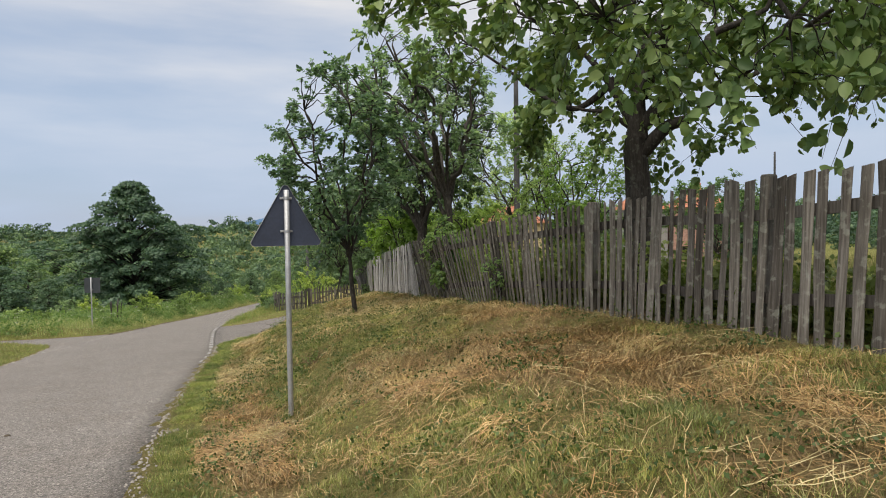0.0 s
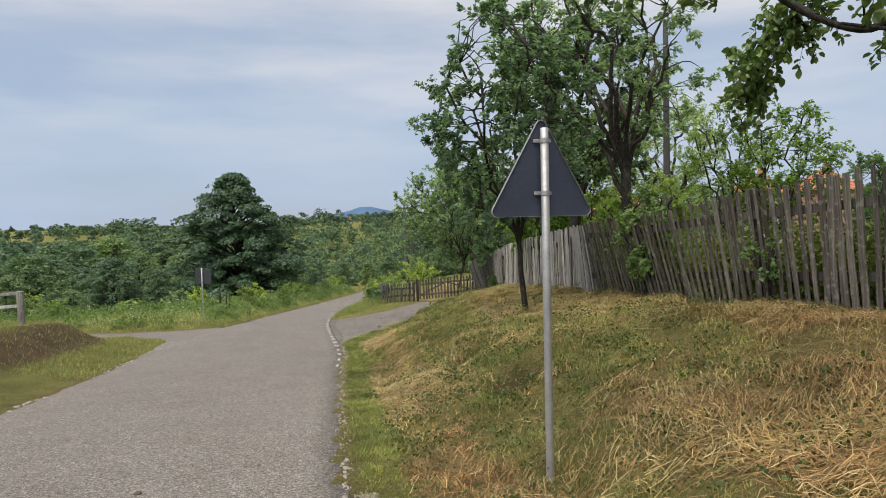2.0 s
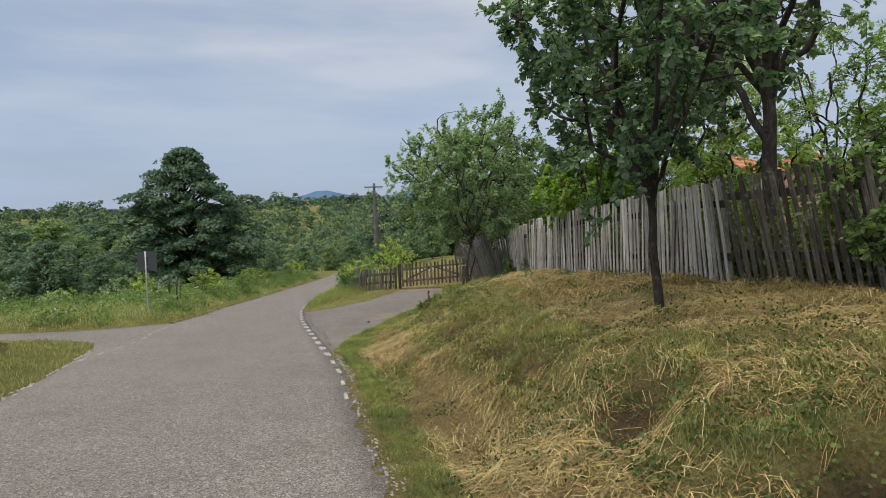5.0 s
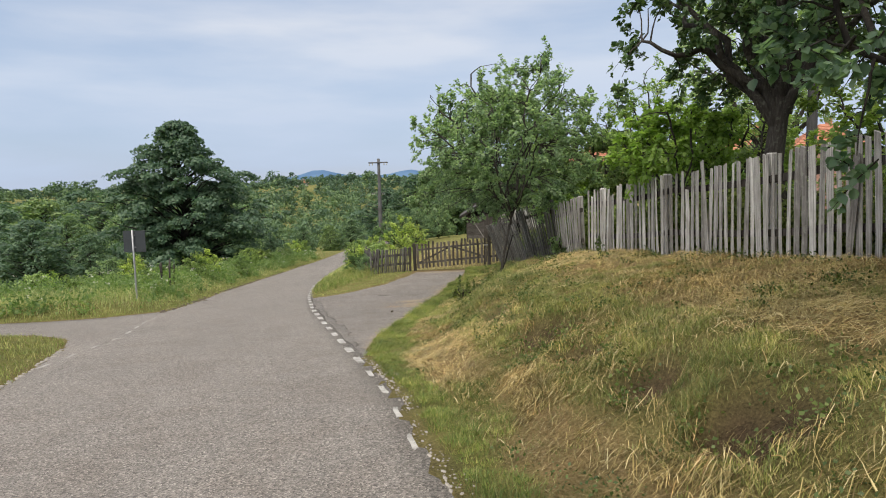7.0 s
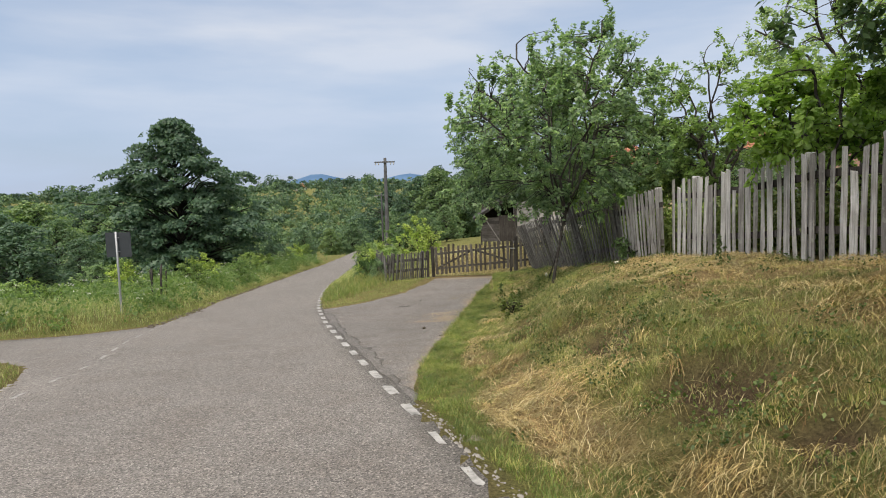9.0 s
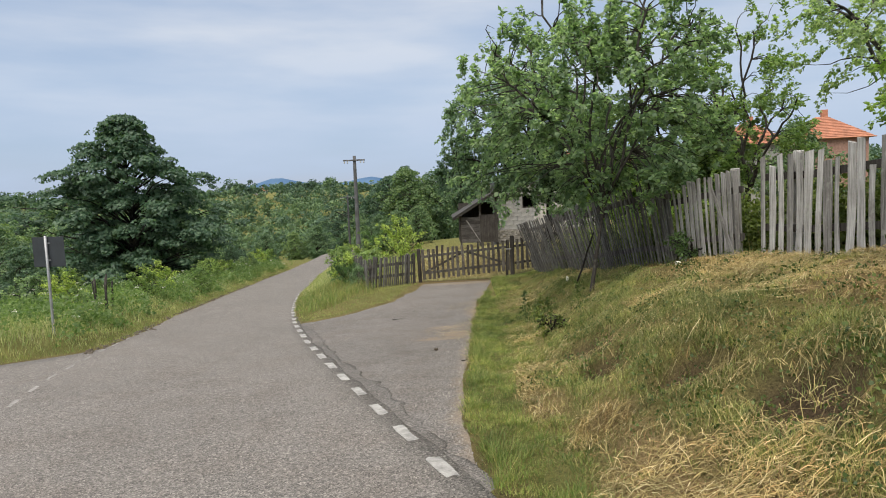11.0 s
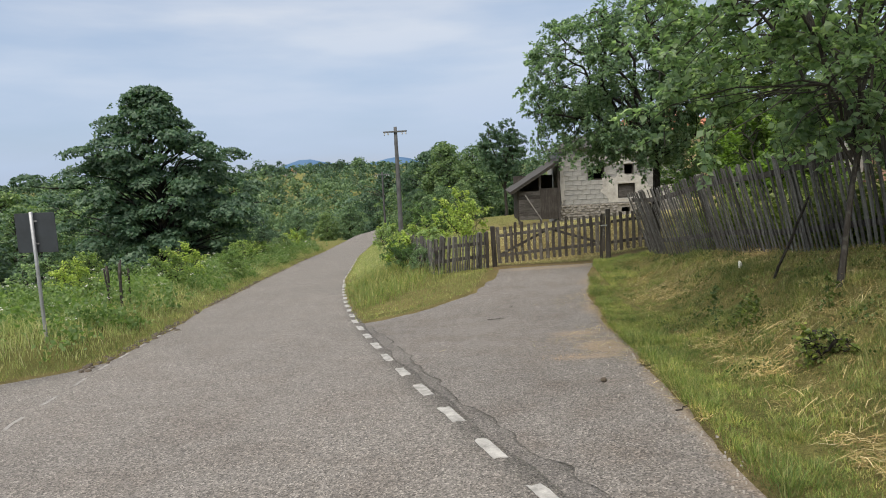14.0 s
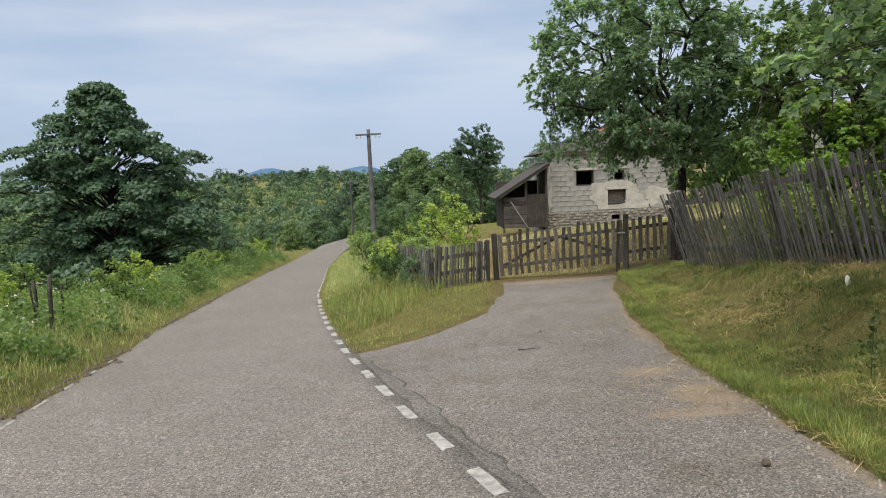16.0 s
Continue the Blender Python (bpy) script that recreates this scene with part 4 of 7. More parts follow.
own_tree("apple_tree", (-4.0, 23.4), (-3.75, 23.9, 2.95), (2.25, 2.15, 1.95), 1.25, 0.036, 290, 27000, 0.08, M_LEAF_A,
         "bushy apple tree with low branches in front of the fence", 15, limbs=13, lean=(0.3, 0.25), most=0.95, clump_r=0.32, shell=0.35, shoots=3, reach=1.35, rise=0.6, droop=0.1, stems=True,
         aimed=[(-3.0, 23.6, 4.9), (-2.6, 23.9, 4.4), (-4.6, 24.0, 4.5)], extra=[(-2.85, 23.6, 4.9), (-2.95, 23.7, 4.6), (-3.9, 23.8, 4.7), (-5.6, 23.6, 1.8), (-5.8, 23.7, 1.5)] + [(-5.3 + 0.24 * k, 23.3 + 0.35 * (k % 3), 1.3 + 0.25 * (k % 3)) for k in range(12)])
own_tree("orchard_tree", (-3.0, 33.3), (-3.6, 33.4, 3.3), (2.8, 2.1, 2.2), 1.9, 0.11, 340, 46000, 0.085, M_LEAF_A,
         "spreading orchard tree behind the garden gate", 16, limbs=12, clump_r=0.4, shell=0.3, shoots=4, reach=1.5, rise=0.15, stems=True,
         aimed=[(-5.8, 33.1, 2.4), (-5.2, 33.4, 3.8), (-1.0, 33.0, 2.0)],
         extra=[(-5.9 + 0.21 * k, 32.9 + 0.5 * (k % 3), 1.55 + 0.42 * (k % 4)) for k in range(26)] + [(-5.9 + 0.3 * k, 32.7 + 0.3 * (k % 2), 1.35 + 0.3 * (k % 2)) for k in range(10)] + [(-3.4 + 0.17 * k, 32.7 + 0.25 * (k % 3), 1.2 + 0.36 * (k % 4)) for k in range(16)])
own_tree("orchard_tree", (-0.4, 30.8), (-0.5, 30.7, 2.55), (2.4, 2.1, 1.5), 1.5, 0.17, 240, 34000, 0.09, M_LEAF_F,
         "dark gnarled orchard tree behind the leaning fence", 17, limbs=10, clump_r=0.36, shoots=3, reach=1.35, stems=True,
         aimed=[(-3.0, 30.4, 2.4), (-2.4, 30.2, 3.1), (-0.2, 30.4, 3.6)], extra=[(-3.0 + 0.28 * k, 30.3 + 0.3 * (k % 2), 1.35 + 0.4 * (k % 3)) for k in range(13)])
own_tree("upright_tree", (1.0, 28.8), (0.9, 28.8, 3.4), (1.6, 1.6, 2.3), 1.4, 0.09, 100, 10500, 0.08, M_LEAF_E,
         "upright young tree in the garden behind the fence", 18, limbs=8, clump_r=0.3, reach=2.1, rise=0.7)
own_tree("young_walnut", (-1.15, 19.1), (-1.25, 19.0, 2.6), (1.1, 0.9, 0.62), 1.7, 0.03, 44, 4200, 0.085, M_LEAF_C,
         "bright green young walnut shoots rising over the fence", 19, limbs=8, clump_r=0.2, fine=True, shoots=5, reach=2.2, rise=0.35, droop=0.35, stems=True)
own_tree("garden_shrub", (3.5, 16.5), (3.5, 16.5, 3.5), (1.3, 1.2, 1.5), 2.0, 0.05, 70, 5200, 0.08, M_LEAF_C,
         "light green airy shrub behind the fence", 20, limbs=8, clump_r=0.26, rise=0.9, reach=2.4, stems=True)
own_tree("garden_shrub", (10.5, 25.0), (10.5, 25.0, 3.35), (2.3, 1.8, 1.25), 1.6, 0.07, 120, 11000, 0.09, M_LEAF_E,
         "broad green shrub far back in the garden meadow", 41, limbs=9, clump_r=0.32, rise=0.6)
own_tree("sapling", (3.1, 18.3), (3.1, 18.3, 3.7), (1.2, 1.1, 1.7), 2.0, 0.05, 60, 3800, 0.075, M_LEAF_E,
         "thin airy sapling in the garden", 27, limbs=9, clump_r=0.24, rise=0.7, reach=2.4, stems=True)
own_tree("garden_shrub", (0.2, 20.5), (0.2, 20.5, 2.4), (1.3, 1.3, 1.0), 1.2, 0.05, 80, 8500, 0.08, M_LEAF_E,
         "leafy garden shrub behind the weathered fence", 21, limbs=7, clump_r=0.26)
own_tree("garden_shrub", (0.9, 16.6), (0.9, 16.6, 2.5), (1.2, 1.0, 0.9), 1.5, 0.04, 60, 5200, 0.08, M_LEAF_E,
         "low green shrub leaning over the fence", 28, limbs=7, clump_r=0.26)
own_tree("garden_shrub", (-1.7, 29.6), (-1.7, 29.6, 1.2), (1.1, 1.0, 0.9), 0.1, 0.04, 60, 5200, 0.08, M_LEAF_C,
         "yellow-green shrub behind the leaning fence", 29, limbs=7, clump_r=0.26)
own_tree("garden_shrub", (2.7, 40.0), (2.7, 40.0, gz(2.7, 40.0) + 1.0), (1.7, 1.2, 1.2), gz(2.7, 40.0) + 0.3, 0.05, 90, 9000, 0.09, M_LEAF_E,
         "dense green shrub before the ochre house", 38, limbs=8, clump_r=0.3)
own_tree("garden_shrub", (-0.9, 36.0), (-0.9, 36.0, 1.2), (1.35, 1.0, 1.3), 0.3, 0.05, 90, 11000, 0.085, M_LEAF_E,
         "dense green shrub beside the block house", 33, limbs=8, clump_r=0.3)
own_tree("fence_bramble", (0.02, 11.9), (0.0, 11.9, gz(0.02, 11.9) + 0.95), (0.3, 0.75, 0.6), gz(0.02, 11.9) + 0.25, 0.014, 46, 1900, 0.062, M_LEAF_E,
         "green bramble growing over the picket fence", 34, limbs=7, clump_r=0.16, fine=True, reach=1.7, rise=0.3, stems=True)
own_tree("nettle_clump", (-2.62, 22.85), (-2.66, 22.85, gz(-2.62, 22.85) + 0.27), (0.28, 0.35, 0.24), gz(-2.62, 22.85) + 0.08, 0.008, 26, 1000, 0.038, M_LEAF_E,
         "yellow-green nettle clump at the foot of the fence", 36, limbs=6, clump_r=0.1, fine=True, reach=1.6, rise=0.4, stems=True)
own_tree("nettle_clump", (-4.83, 22.13), (-4.83, 22.13, gz(-4.83, 22.13) + 0.16), (0.25, 0.26, 0.12), gz(-4.83, 22.13) + 0.04, 0.006, 16, 420, 0.036, M_WEED,
         "dark nettle clump on the mown bank", 37, limbs=5, clump_r=0.08, fine=True, reach=1.6, rise=0.4, stems=True)
own_tree("fence_bramble", (0.78, 9.35), (0.76, 9.35, gz(0.78, 9.35) + 0.45), (0.15, 0.35, 0.2), gz(0.78, 9.35) + 0.15, 0.01, 10, 260, 0.045, M_LEAF_E,
         "low green bramble at the foot of the fence", 35, limbs=5, clump_r=0.12, fine=True, reach=2.0, rise=0.3, stems=True)
own_tree("cherry_tree", (3.0, 25.5), (2.7, 25.3, 4.9), (2.5, 2.4, 2.2), 2.6, 0.15, 160, 18000, 0.08, M_LEAF_A,
         "tall cherry tree with dark trunk in the garden", 30, limbs=9, clump_r=0.34)
own_tree("dark_tree", (-4.6, 72.0), (-4.9, 72.0, 2.5), (2.1, 2.0, 2.5), -0.3, 0.16, 130, 26000, 0.13, M_LEAF_D,
         "dark rounded tree beyond the shed", 22, limbs=8, clump_r=0.45, shell=0.3, small=True)
BIG_FOOT = gz(-27.0, 56.8)
plant_tree("big_roadside_tree", (-27.0, 56.8), pad_tree_meshes(31, -5.2 - BIG_FOOT, 6.9 - BIG_FOOT, [(0, 4.6), (0.2, 5.4), (0.4, 6.1), (0.6, 5.4), (0.72, 3.7), (0.84, 2.3), (0.93, 1.5), (1, 0.4)], 250, 70000, 0.25, 0.34, (0.45, 1.45), 0.36, 0.22, 5), M_LEAF_D,
           "tall dark broadleaf tree below the road")


# ---------------- woods and shrubs ----------------
WOOD_KINDS = [pad_tree_meshes(40 + k, 0.7, 7.8, [(0, 2.2), (0.3, 3.2 + 0.2 * k), (0.6, 3.1 - 0.3 * (k % 2)), (0.85, 2.0), (1, 0.5)], 110 + 10 * k, 10500, 0.23, 0.16, (0.4, 0.95), 0.55 + 0.05 * k, 0.25, 4) for k in range(4)]
SHRUB_KINDS = [tree_meshes(60 + k, 0, 0.35, 0.035, (0, 0, 1.15), (1.15, 1.1, 1.0), 40, 2300, 0.11, limbs=9, clump_r=0.26, trunks=3, shell=0.25, sides=4, reach=2.6, rise=0.8, stems=True) for k in range(4)]
for kinds, mats in ((WOOD_KINDS, (M_LEAF_D, M_LEAF_D, M_LEAF_F, M_LEAF_D)), (SHRUB_KINDS, (M_HERB, M_LEAF_E, M_LEAF_A, M_HERB))):
    for (a, b), mt in zip(kinds, mats):
        a.materials.append(M_BARK)
        b.materials.append(mt)


def woodland():
    rng = random.Random(5)
    masters = []
    placed = []

    def one(kinds, k, x, y, top, name, label, group, wide=1.0, crown_top=8.0):
        z = gz(x, y)
        h = max(top - z, 0.6)
        sc = h / crown_top
        m = pose(x, y, z - 0.05, 0, 0, rng.uniform(0, 360))
        key = (name, k)
        if key not in dict(masters):
            e = empty(name, (x, y, z), label, "tree" if name == "wood_tree" else "shrub", group)
            mesh_part("trunk", kinds[k][0], M_BARK, e)
            mesh_part("crown", kinds[k][1], M_LEAF_E, e)
            masters.append((key, e))
        else:
            e = copy_thing(dict(masters)[key], m)
        e.matrix_world = m @ Matrix.Diagonal((sc * wide, sc * wide, sc, 1))

    tries = 0
    while len(placed) < 125 and tries < 6000:
        tries += 1
        y = rng.uniform(8, 125)
        x = float(np.interp(y, LEFT[:, 0], LEFT[:, 1])) - rng.uniform(7.5, 62)
        if y < 27 and x > -22:
            continue
        if math.hypot(x + 27, y - 56.8) < 5.5 or any(math.hypot(x - a, y - b) < 4.0 for a, b in placed):
            continue
        # leave the side road and its view open
        if 18.5 < y < 25.5 and x > -36:
            continue
        placed.append((x, y))
        dist = float(np.interp(y, LEFT[:, 0], LEFT[:, 1])) - x
        top = float(np.interp(dist, [7, 14, 28, 62], [-1.3, -0.2, 0.9, 1.2])) + rng.uniform(-2.6, 0.6)
        if y < 40:
            top += 0.3
        far_d = math.hypot(x + 5, y - 11)
        if math.atan2(x + 5, y - 11) > -0.37:
            top = min(top, 0.6 - far_d * rng.uniform(0.055, 0.095))
            if top - gz(x, y) < 1.8:
                continue
        one(WOOD_KINDS, rng.choice((0, 0, 1, 1, 2, 3)), x, y, top, "wood_tree", "broadleaf tree of the wood below the road", "wood below the road", rng.uniform(1.0, 1.35))
    # shrubs of the verge
    for x, y, h, k in ((-16.9, 36.0, 1.7, 0), (-17.6, 39.0, 1.9, 0), (-18.2, 44.5, 1.6, 1), (-19.6, 50, 1.9, 3), (-21, 57, 1.8, 1), (-18.3, 33.5, 1.6, 0), (-19.5, 29.5, 1.4, 2),
                       (-17.6, 28.6, 1.0, 0), (-21.5, 27.4, 1.5, 1), (-24.5, 27.5, 1.8, 3), (-28, 27.0, 2.0, 2), (-22, 66, 2.0, 2), (-23.5, 76, 2.4, 1), (-20.5, 35.5, 1.9, 2), (-22.5, 41, 2.2, 3),
                       (-17.0, 41.8, 1.3, 0), (-19.2, 47.2, 1.5, 0), (-20.3, 53.5, 1.7, 0), (-18.9, 37.4, 1.5, 1), (-17.1, 32.6, 1.1, 0), (-20.8, 31.5, 1.6, 1), (-23.2, 30.5, 1.9, 2), (-26, 31, 2.2, 3), (-22.6, 70.5, 2.1, 0)):
        one(SHRUB_KINDS, k, x, y, gz(x, y) + 0.74 * h, "verge_shrub", "leafy green shrub on the roadside verge", "verge shrubs", 1.0, 2.1)
    # right of the road, past the driveway
    for x, y, h, k in ((-9.9, 37.0, 1.1, 1), (-8.9, 36.2, 1.0, 2), (-7.9, 38.6, 1.75, 0), (-10.6, 41, 1.4, 3), (-9.2, 43, 1.9, 1), (-11.6, 48, 1.5, 2), (-8.4, 47, 1.6, 0), (-13.4, 61, 1.4, 3), (-9.6, 35.0, 0.9, 1), (-9.0, 33.9, 0.75, 2), (-9.15, 37.6, 1.2, 0), (-9.75, 36.2, 1.1, 3)):
        one(SHRUB_KINDS, k, x, y, gz(x, y) + h, "garden_hedge_shrub", "green shrub by the garden fence", "hedge shrubs", 1.0, 2.1)
    for x, y, top, k in ((-25.4, 112, -3.2, 0), (-29, 113, -4.2, 2), (-18.2, 118, -0.8, 2), (-14.6, 88, -0.9, 0), (-13.4, 97, 2.0, 1), (-9.6, 80, 3.7, 2), (-11.9, 83, 3.1, 0), (-20.5, 121, 1.4, 3), (-33, 111, -4.0, 1), (-7.2, 82, 3.4, 1), (-9.5, 60, 0.2, 0), (-11.3, 66, -0.3, 2), (-8.2, 66, 0.3, 3), (-12.5, 78, -0.4, 0), (-9, 84, 0.8, 1), (-13.5, 92, 0.0, 2), (-6, 95, 3.8, 0), (-11, 104, 4.6, 2), (-2, 100, 3.6, 1), (-16, 112, 0.5, 3),
                         (3, 84, 4.0, 1), (9, 74, 5.0, 0), (14, 62, 5.0, 2), (15, 76, 5.6, 1), (30, 60, 5.2, 3), (11, 45, 4.2, 2), (20.2, 44.6, 5.1, 0)):
        one(WOOD_KINDS, k, x, y, top, "orchard_wood_tree", "leafy tree standing past the houses", "trees past the houses", 1.05)


woodland()


def far_woods():
    """Woods and hedges on the far slopes, past counting."""
    rng = np.random.default_rng(9)
    n = 3000
    r = 118 + 850 * rng.uniform(0, 1, n) ** 1.35
    th = rng.uniform(-0.95, 0.75, n)
    x, y = -12 + r * np.sin(th), 25 + r * np.cos(th)
    keep = (fbm(x / 55, y / 55, 91) > np.interp(r, [120, 300, 600, 900], [0.22, 0.3, 0.4, 0.44]))
    xl = np.interp(y, LEFT[:, 0], LEFT[:, 1])
    xr = np.interp(y, RIGHT[:, 0], RIGHT[:, 1])
    keep &= ~((y < 135) & (x > xl - 9) & (x < xr + 6)) & ~((r < 110) & (x > xr + 6))
    keep &= ~((y < 125) & (x > xl - 66) & (x <= xl - 9) & (y < 110))
    x, y, r = x[keep], y[keep], r[keep]
    # a clump of tall dark trees on the skyline
    x, y = np.r_[x, -243 + rng.normal(0, 12, 11), -150 + rng.normal(0, 9, 5)], np.r_[y, 388 + rng.normal(0, 8, 11), 470 + rng.normal(0, 8, 5)]
    tall = np.r_[np.ones(len(r)), np.full(16, 1.7)]
    r = np.hypot(x + 12, y - 25)
    z = ground_z(x, y)
    vs, tones = [], []
    for i in range(len(x)):
        h = rng.uniform(3.5, 11.0) * float(np.interp(r[i], [120, 180, 350, 600], [0.75, 1.0, 0.9, 0.6])) * (0.7 + 0.6 * float(fbm(x[i:i + 1] / 30, y[i:i + 1] / 30, 12)[0]))
        h = h if tall[i] == 1 else rng.uniform(9, 13)
        w = h * rng.uniform(0.45, 0.8)
        # lobes of foliage about a leader, from the ground up
        m = int(np.interp(r[i], [120, 300, 900], [15, 11, 7]))
        lobe = rng.normal(size=(m, 3))
        lobe /= np.linalg.norm(lobe, axis=1, keepdims=True)
        lobe *= rng.uniform(0.35, 1.0, (m, 1))
        lift = rng.uniform(0.1, 1.0, m) ** 0.8
        big = rng.uniform(0.2, 0.42, m)
        mid = np.stack([x[i] + lobe[:, 0] * w * (1.15 - 0.75 * lift), y[i] + lobe[:, 1] * w * (1.15 - 0.75 * lift), z[i] + h * lift * 0.92], -1)
        q = int(np.interp(r[i], [120, 200, 400, 900], [520, 400, 220, 84]))
        size = np.interp(r[i], [120, 200, 400, 900], [0.46, 0.58, 0.9, 1.6]) * (0.8 + 0.05 * h)
        k = rng.integers(0, m, q)
        off = rng.normal(size=(q, 3))
        off /= np.linalg.norm(off, axis=1, keepdims=True)
        off[:, 2] = np.abs(off[:, 2]) * rng.choice([1, 1, -0.6], q)
        c = mid[k] + off * w * big[k][:, None] * rng.uniform(0.75, 1.1, (q, 1)) * [1, 1, 0.75]
        out = off * 1.2
        vs.append(leaf_arrays(rng, c, size, out=out, jitter=0.15, axis=np.cross(out, rng.normal(size=out.shape)), small=True)[0])
        tone = rng.normal(0.5, 0.22) - 0.3 * (tall[i] > 1) + 1.3 * (float(fbm(x[i:i + 1] / 90, y[i:i + 1] / 90, 8)[0]) - 0.5)
        tones.append(np.repeat(np.clip(tone + rng.normal(0, 0.2, m), 0, 1)[k], 3))
    vs = [np.concatenate(vs)]
    fs = [np.arange(len(vs[0])).reshape(-1, 3)]
    me = fast_mesh("far_woodland", np.concatenate(vs), np.concatenate(fs))
    me.attributes.new("tone", "FLOAT", "POINT").data.foreach_set("value", np.concatenate(tones).astype(np.float32))
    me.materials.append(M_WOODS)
    tagged(new("far_woodland", me), "woods and hedgerows on the far hillsides", "woodland", kind="stuff")


far_woods()

# ---------------- picket fence ----------------
FENCE = [(3.25, 2.6), (0.66, 9.95), (-0.45, 13.6), (-1.5, 18.0), (-2.25, 21.2), (-3.0, 25.5), (-3.75, 31.2)]
FENCE_ONE = FENCE[:3]
FENCE_TWO = [(-0.49, 13.74), (-1.5, 18.0), (-2.3, 21.45)]
FENCE_THREE = [(-2.37, 21.8), (-2.64, 23.35)]
FENCE_FOUR = [(-2.64, 23.4), (-3.0, 25.5), (-3.75, 31.2)]


def along_line(p, s):
    p = np.asarray(p, float)
    q = np.r_[0, np.cumsum(np.hypot(*np.diff(p, axis=0).T))]
    s = np.clip(s, 0, q[-1])
    x, y = np.interp(s, q, p[:, 0]), np.interp(s, q, p[:, 1])
    i = np.clip(np.searchsorted(q, s) - 1, 0, len(p) - 2)
    d = p[i + 1] - p[i]
    return float(x), float(y), math.atan2(d[1], d[0])


def line_length(p):
    return float(sum(math.dist(a, b) for a, b in zip(p[:-1], p[1:])))


def picket_mesh(seed, length, width, thick):
    """A split slat: uneven edges, a worn top, a little bow."""
    rng = random.Random(seed)
    bm = bmesh.new()
    rings = []
    n = 6
    bow, twist = rng.uniform(-0.02, 0.02), rng.uniform(-0.01, 0.01)
    for k in range(n):
        t = k / (n - 1)
        w0, w1 = width * rng.uniform(0.42, 0.54), width * rng.uniform(0.42, 0.54)
        off = bow * math.sin(t * math.pi)
        th = thick * rng.uniform(0.8, 1.1)
        dz = [rng.uniform(-0.008, 0.008) for _ in range(4)] if k == n - 1 else [0] * 4
        tip = rng.uniform(-0.014, 0.014) if k == n - 1 else 0
        z = length * t
        ring = []
        for u, v, q in ((-1, -0.16, 0), (-0.62, -0.5, 0), (0.62, -0.5, 1), (1, -0.16, 1), (1, 0.16, 2), (0.62, 0.5, 2), (-0.62, 0.5, 3), (-1, 0.16, 3)):
            ring.append(bm.verts.new(((w1 if u > 0 else w0) * u + off, th * v - twist * t * u, z + dz[q] + tip * u)))
        rings.append(ring)
    for a, b in zip(rings[:-1], rings[1:]):
        for i in range(8):
            bm.faces.new((a[i], a[(i + 1) % 8], b[(i + 1) % 8], b[i]))
    bm.faces.new(rings[0][::-1])
    bm.faces.new(rings[-1])
    me = bpy.data.meshes.new("picket")
    bm.to_mesh(me)
    bm.free()
    return me


def rail_mesh(pts, w, h):
    bm = bmesh.new()
    rings = []
    for i, p in enumerate(pts):
        a, b = pts[max(i - 1, 0)], pts[min(i + 1, len(pts) - 1)]
        d = Vector((b[0] - a[0], b[1] - a[1], 0)).normalized()
        s = Vector((-d.y, d.x, 0)) * w / 2
        c = Vector(p)
        rings.append([bm.verts.new(c + q) for q in (s + Vector((0, 0, h / 2)), -s + Vector((0, 0, h / 2)), -s - Vector((0, 0, h / 2)), s - Vector((0, 0, h / 2)))])
    for a, b in zip(rings[:-1], rings[1:]):
        for i in range(4):
            bm.faces.new((a[i], b[i], b[(i + 1) % 4], a[(i + 1) % 4]))
    bm.faces.new(rings[0])
    bm.faces.new(rings[-1][::-1])
    return bm


def lean_at(s, total):
    """Degrees by which the pickets lean out over the bank, towards the road."""
    return float(np.interp(s, [0, 4, 5.5, 7.8, 9.5, 11, total], [-3, -3, 2, 10, 17, 14, 12]))


def mid_lean(s, total):
    return float(np.interp(s, [0, 1.2, total], [9, 2, 0]))


def far_lean(s, total):
    return float(np.interp(s, [0, 1.0, 4.0, total], [8, 13, 17, 20]))


def foot_z(line, s):
    """The ground along a fence, evened out over two metres."""
    return float(np.mean([gz(*along_line(line, s + q)[:2]) for q in (-1.0, -0.6, -0.25, 0.25, 0.6, 1.0)]))


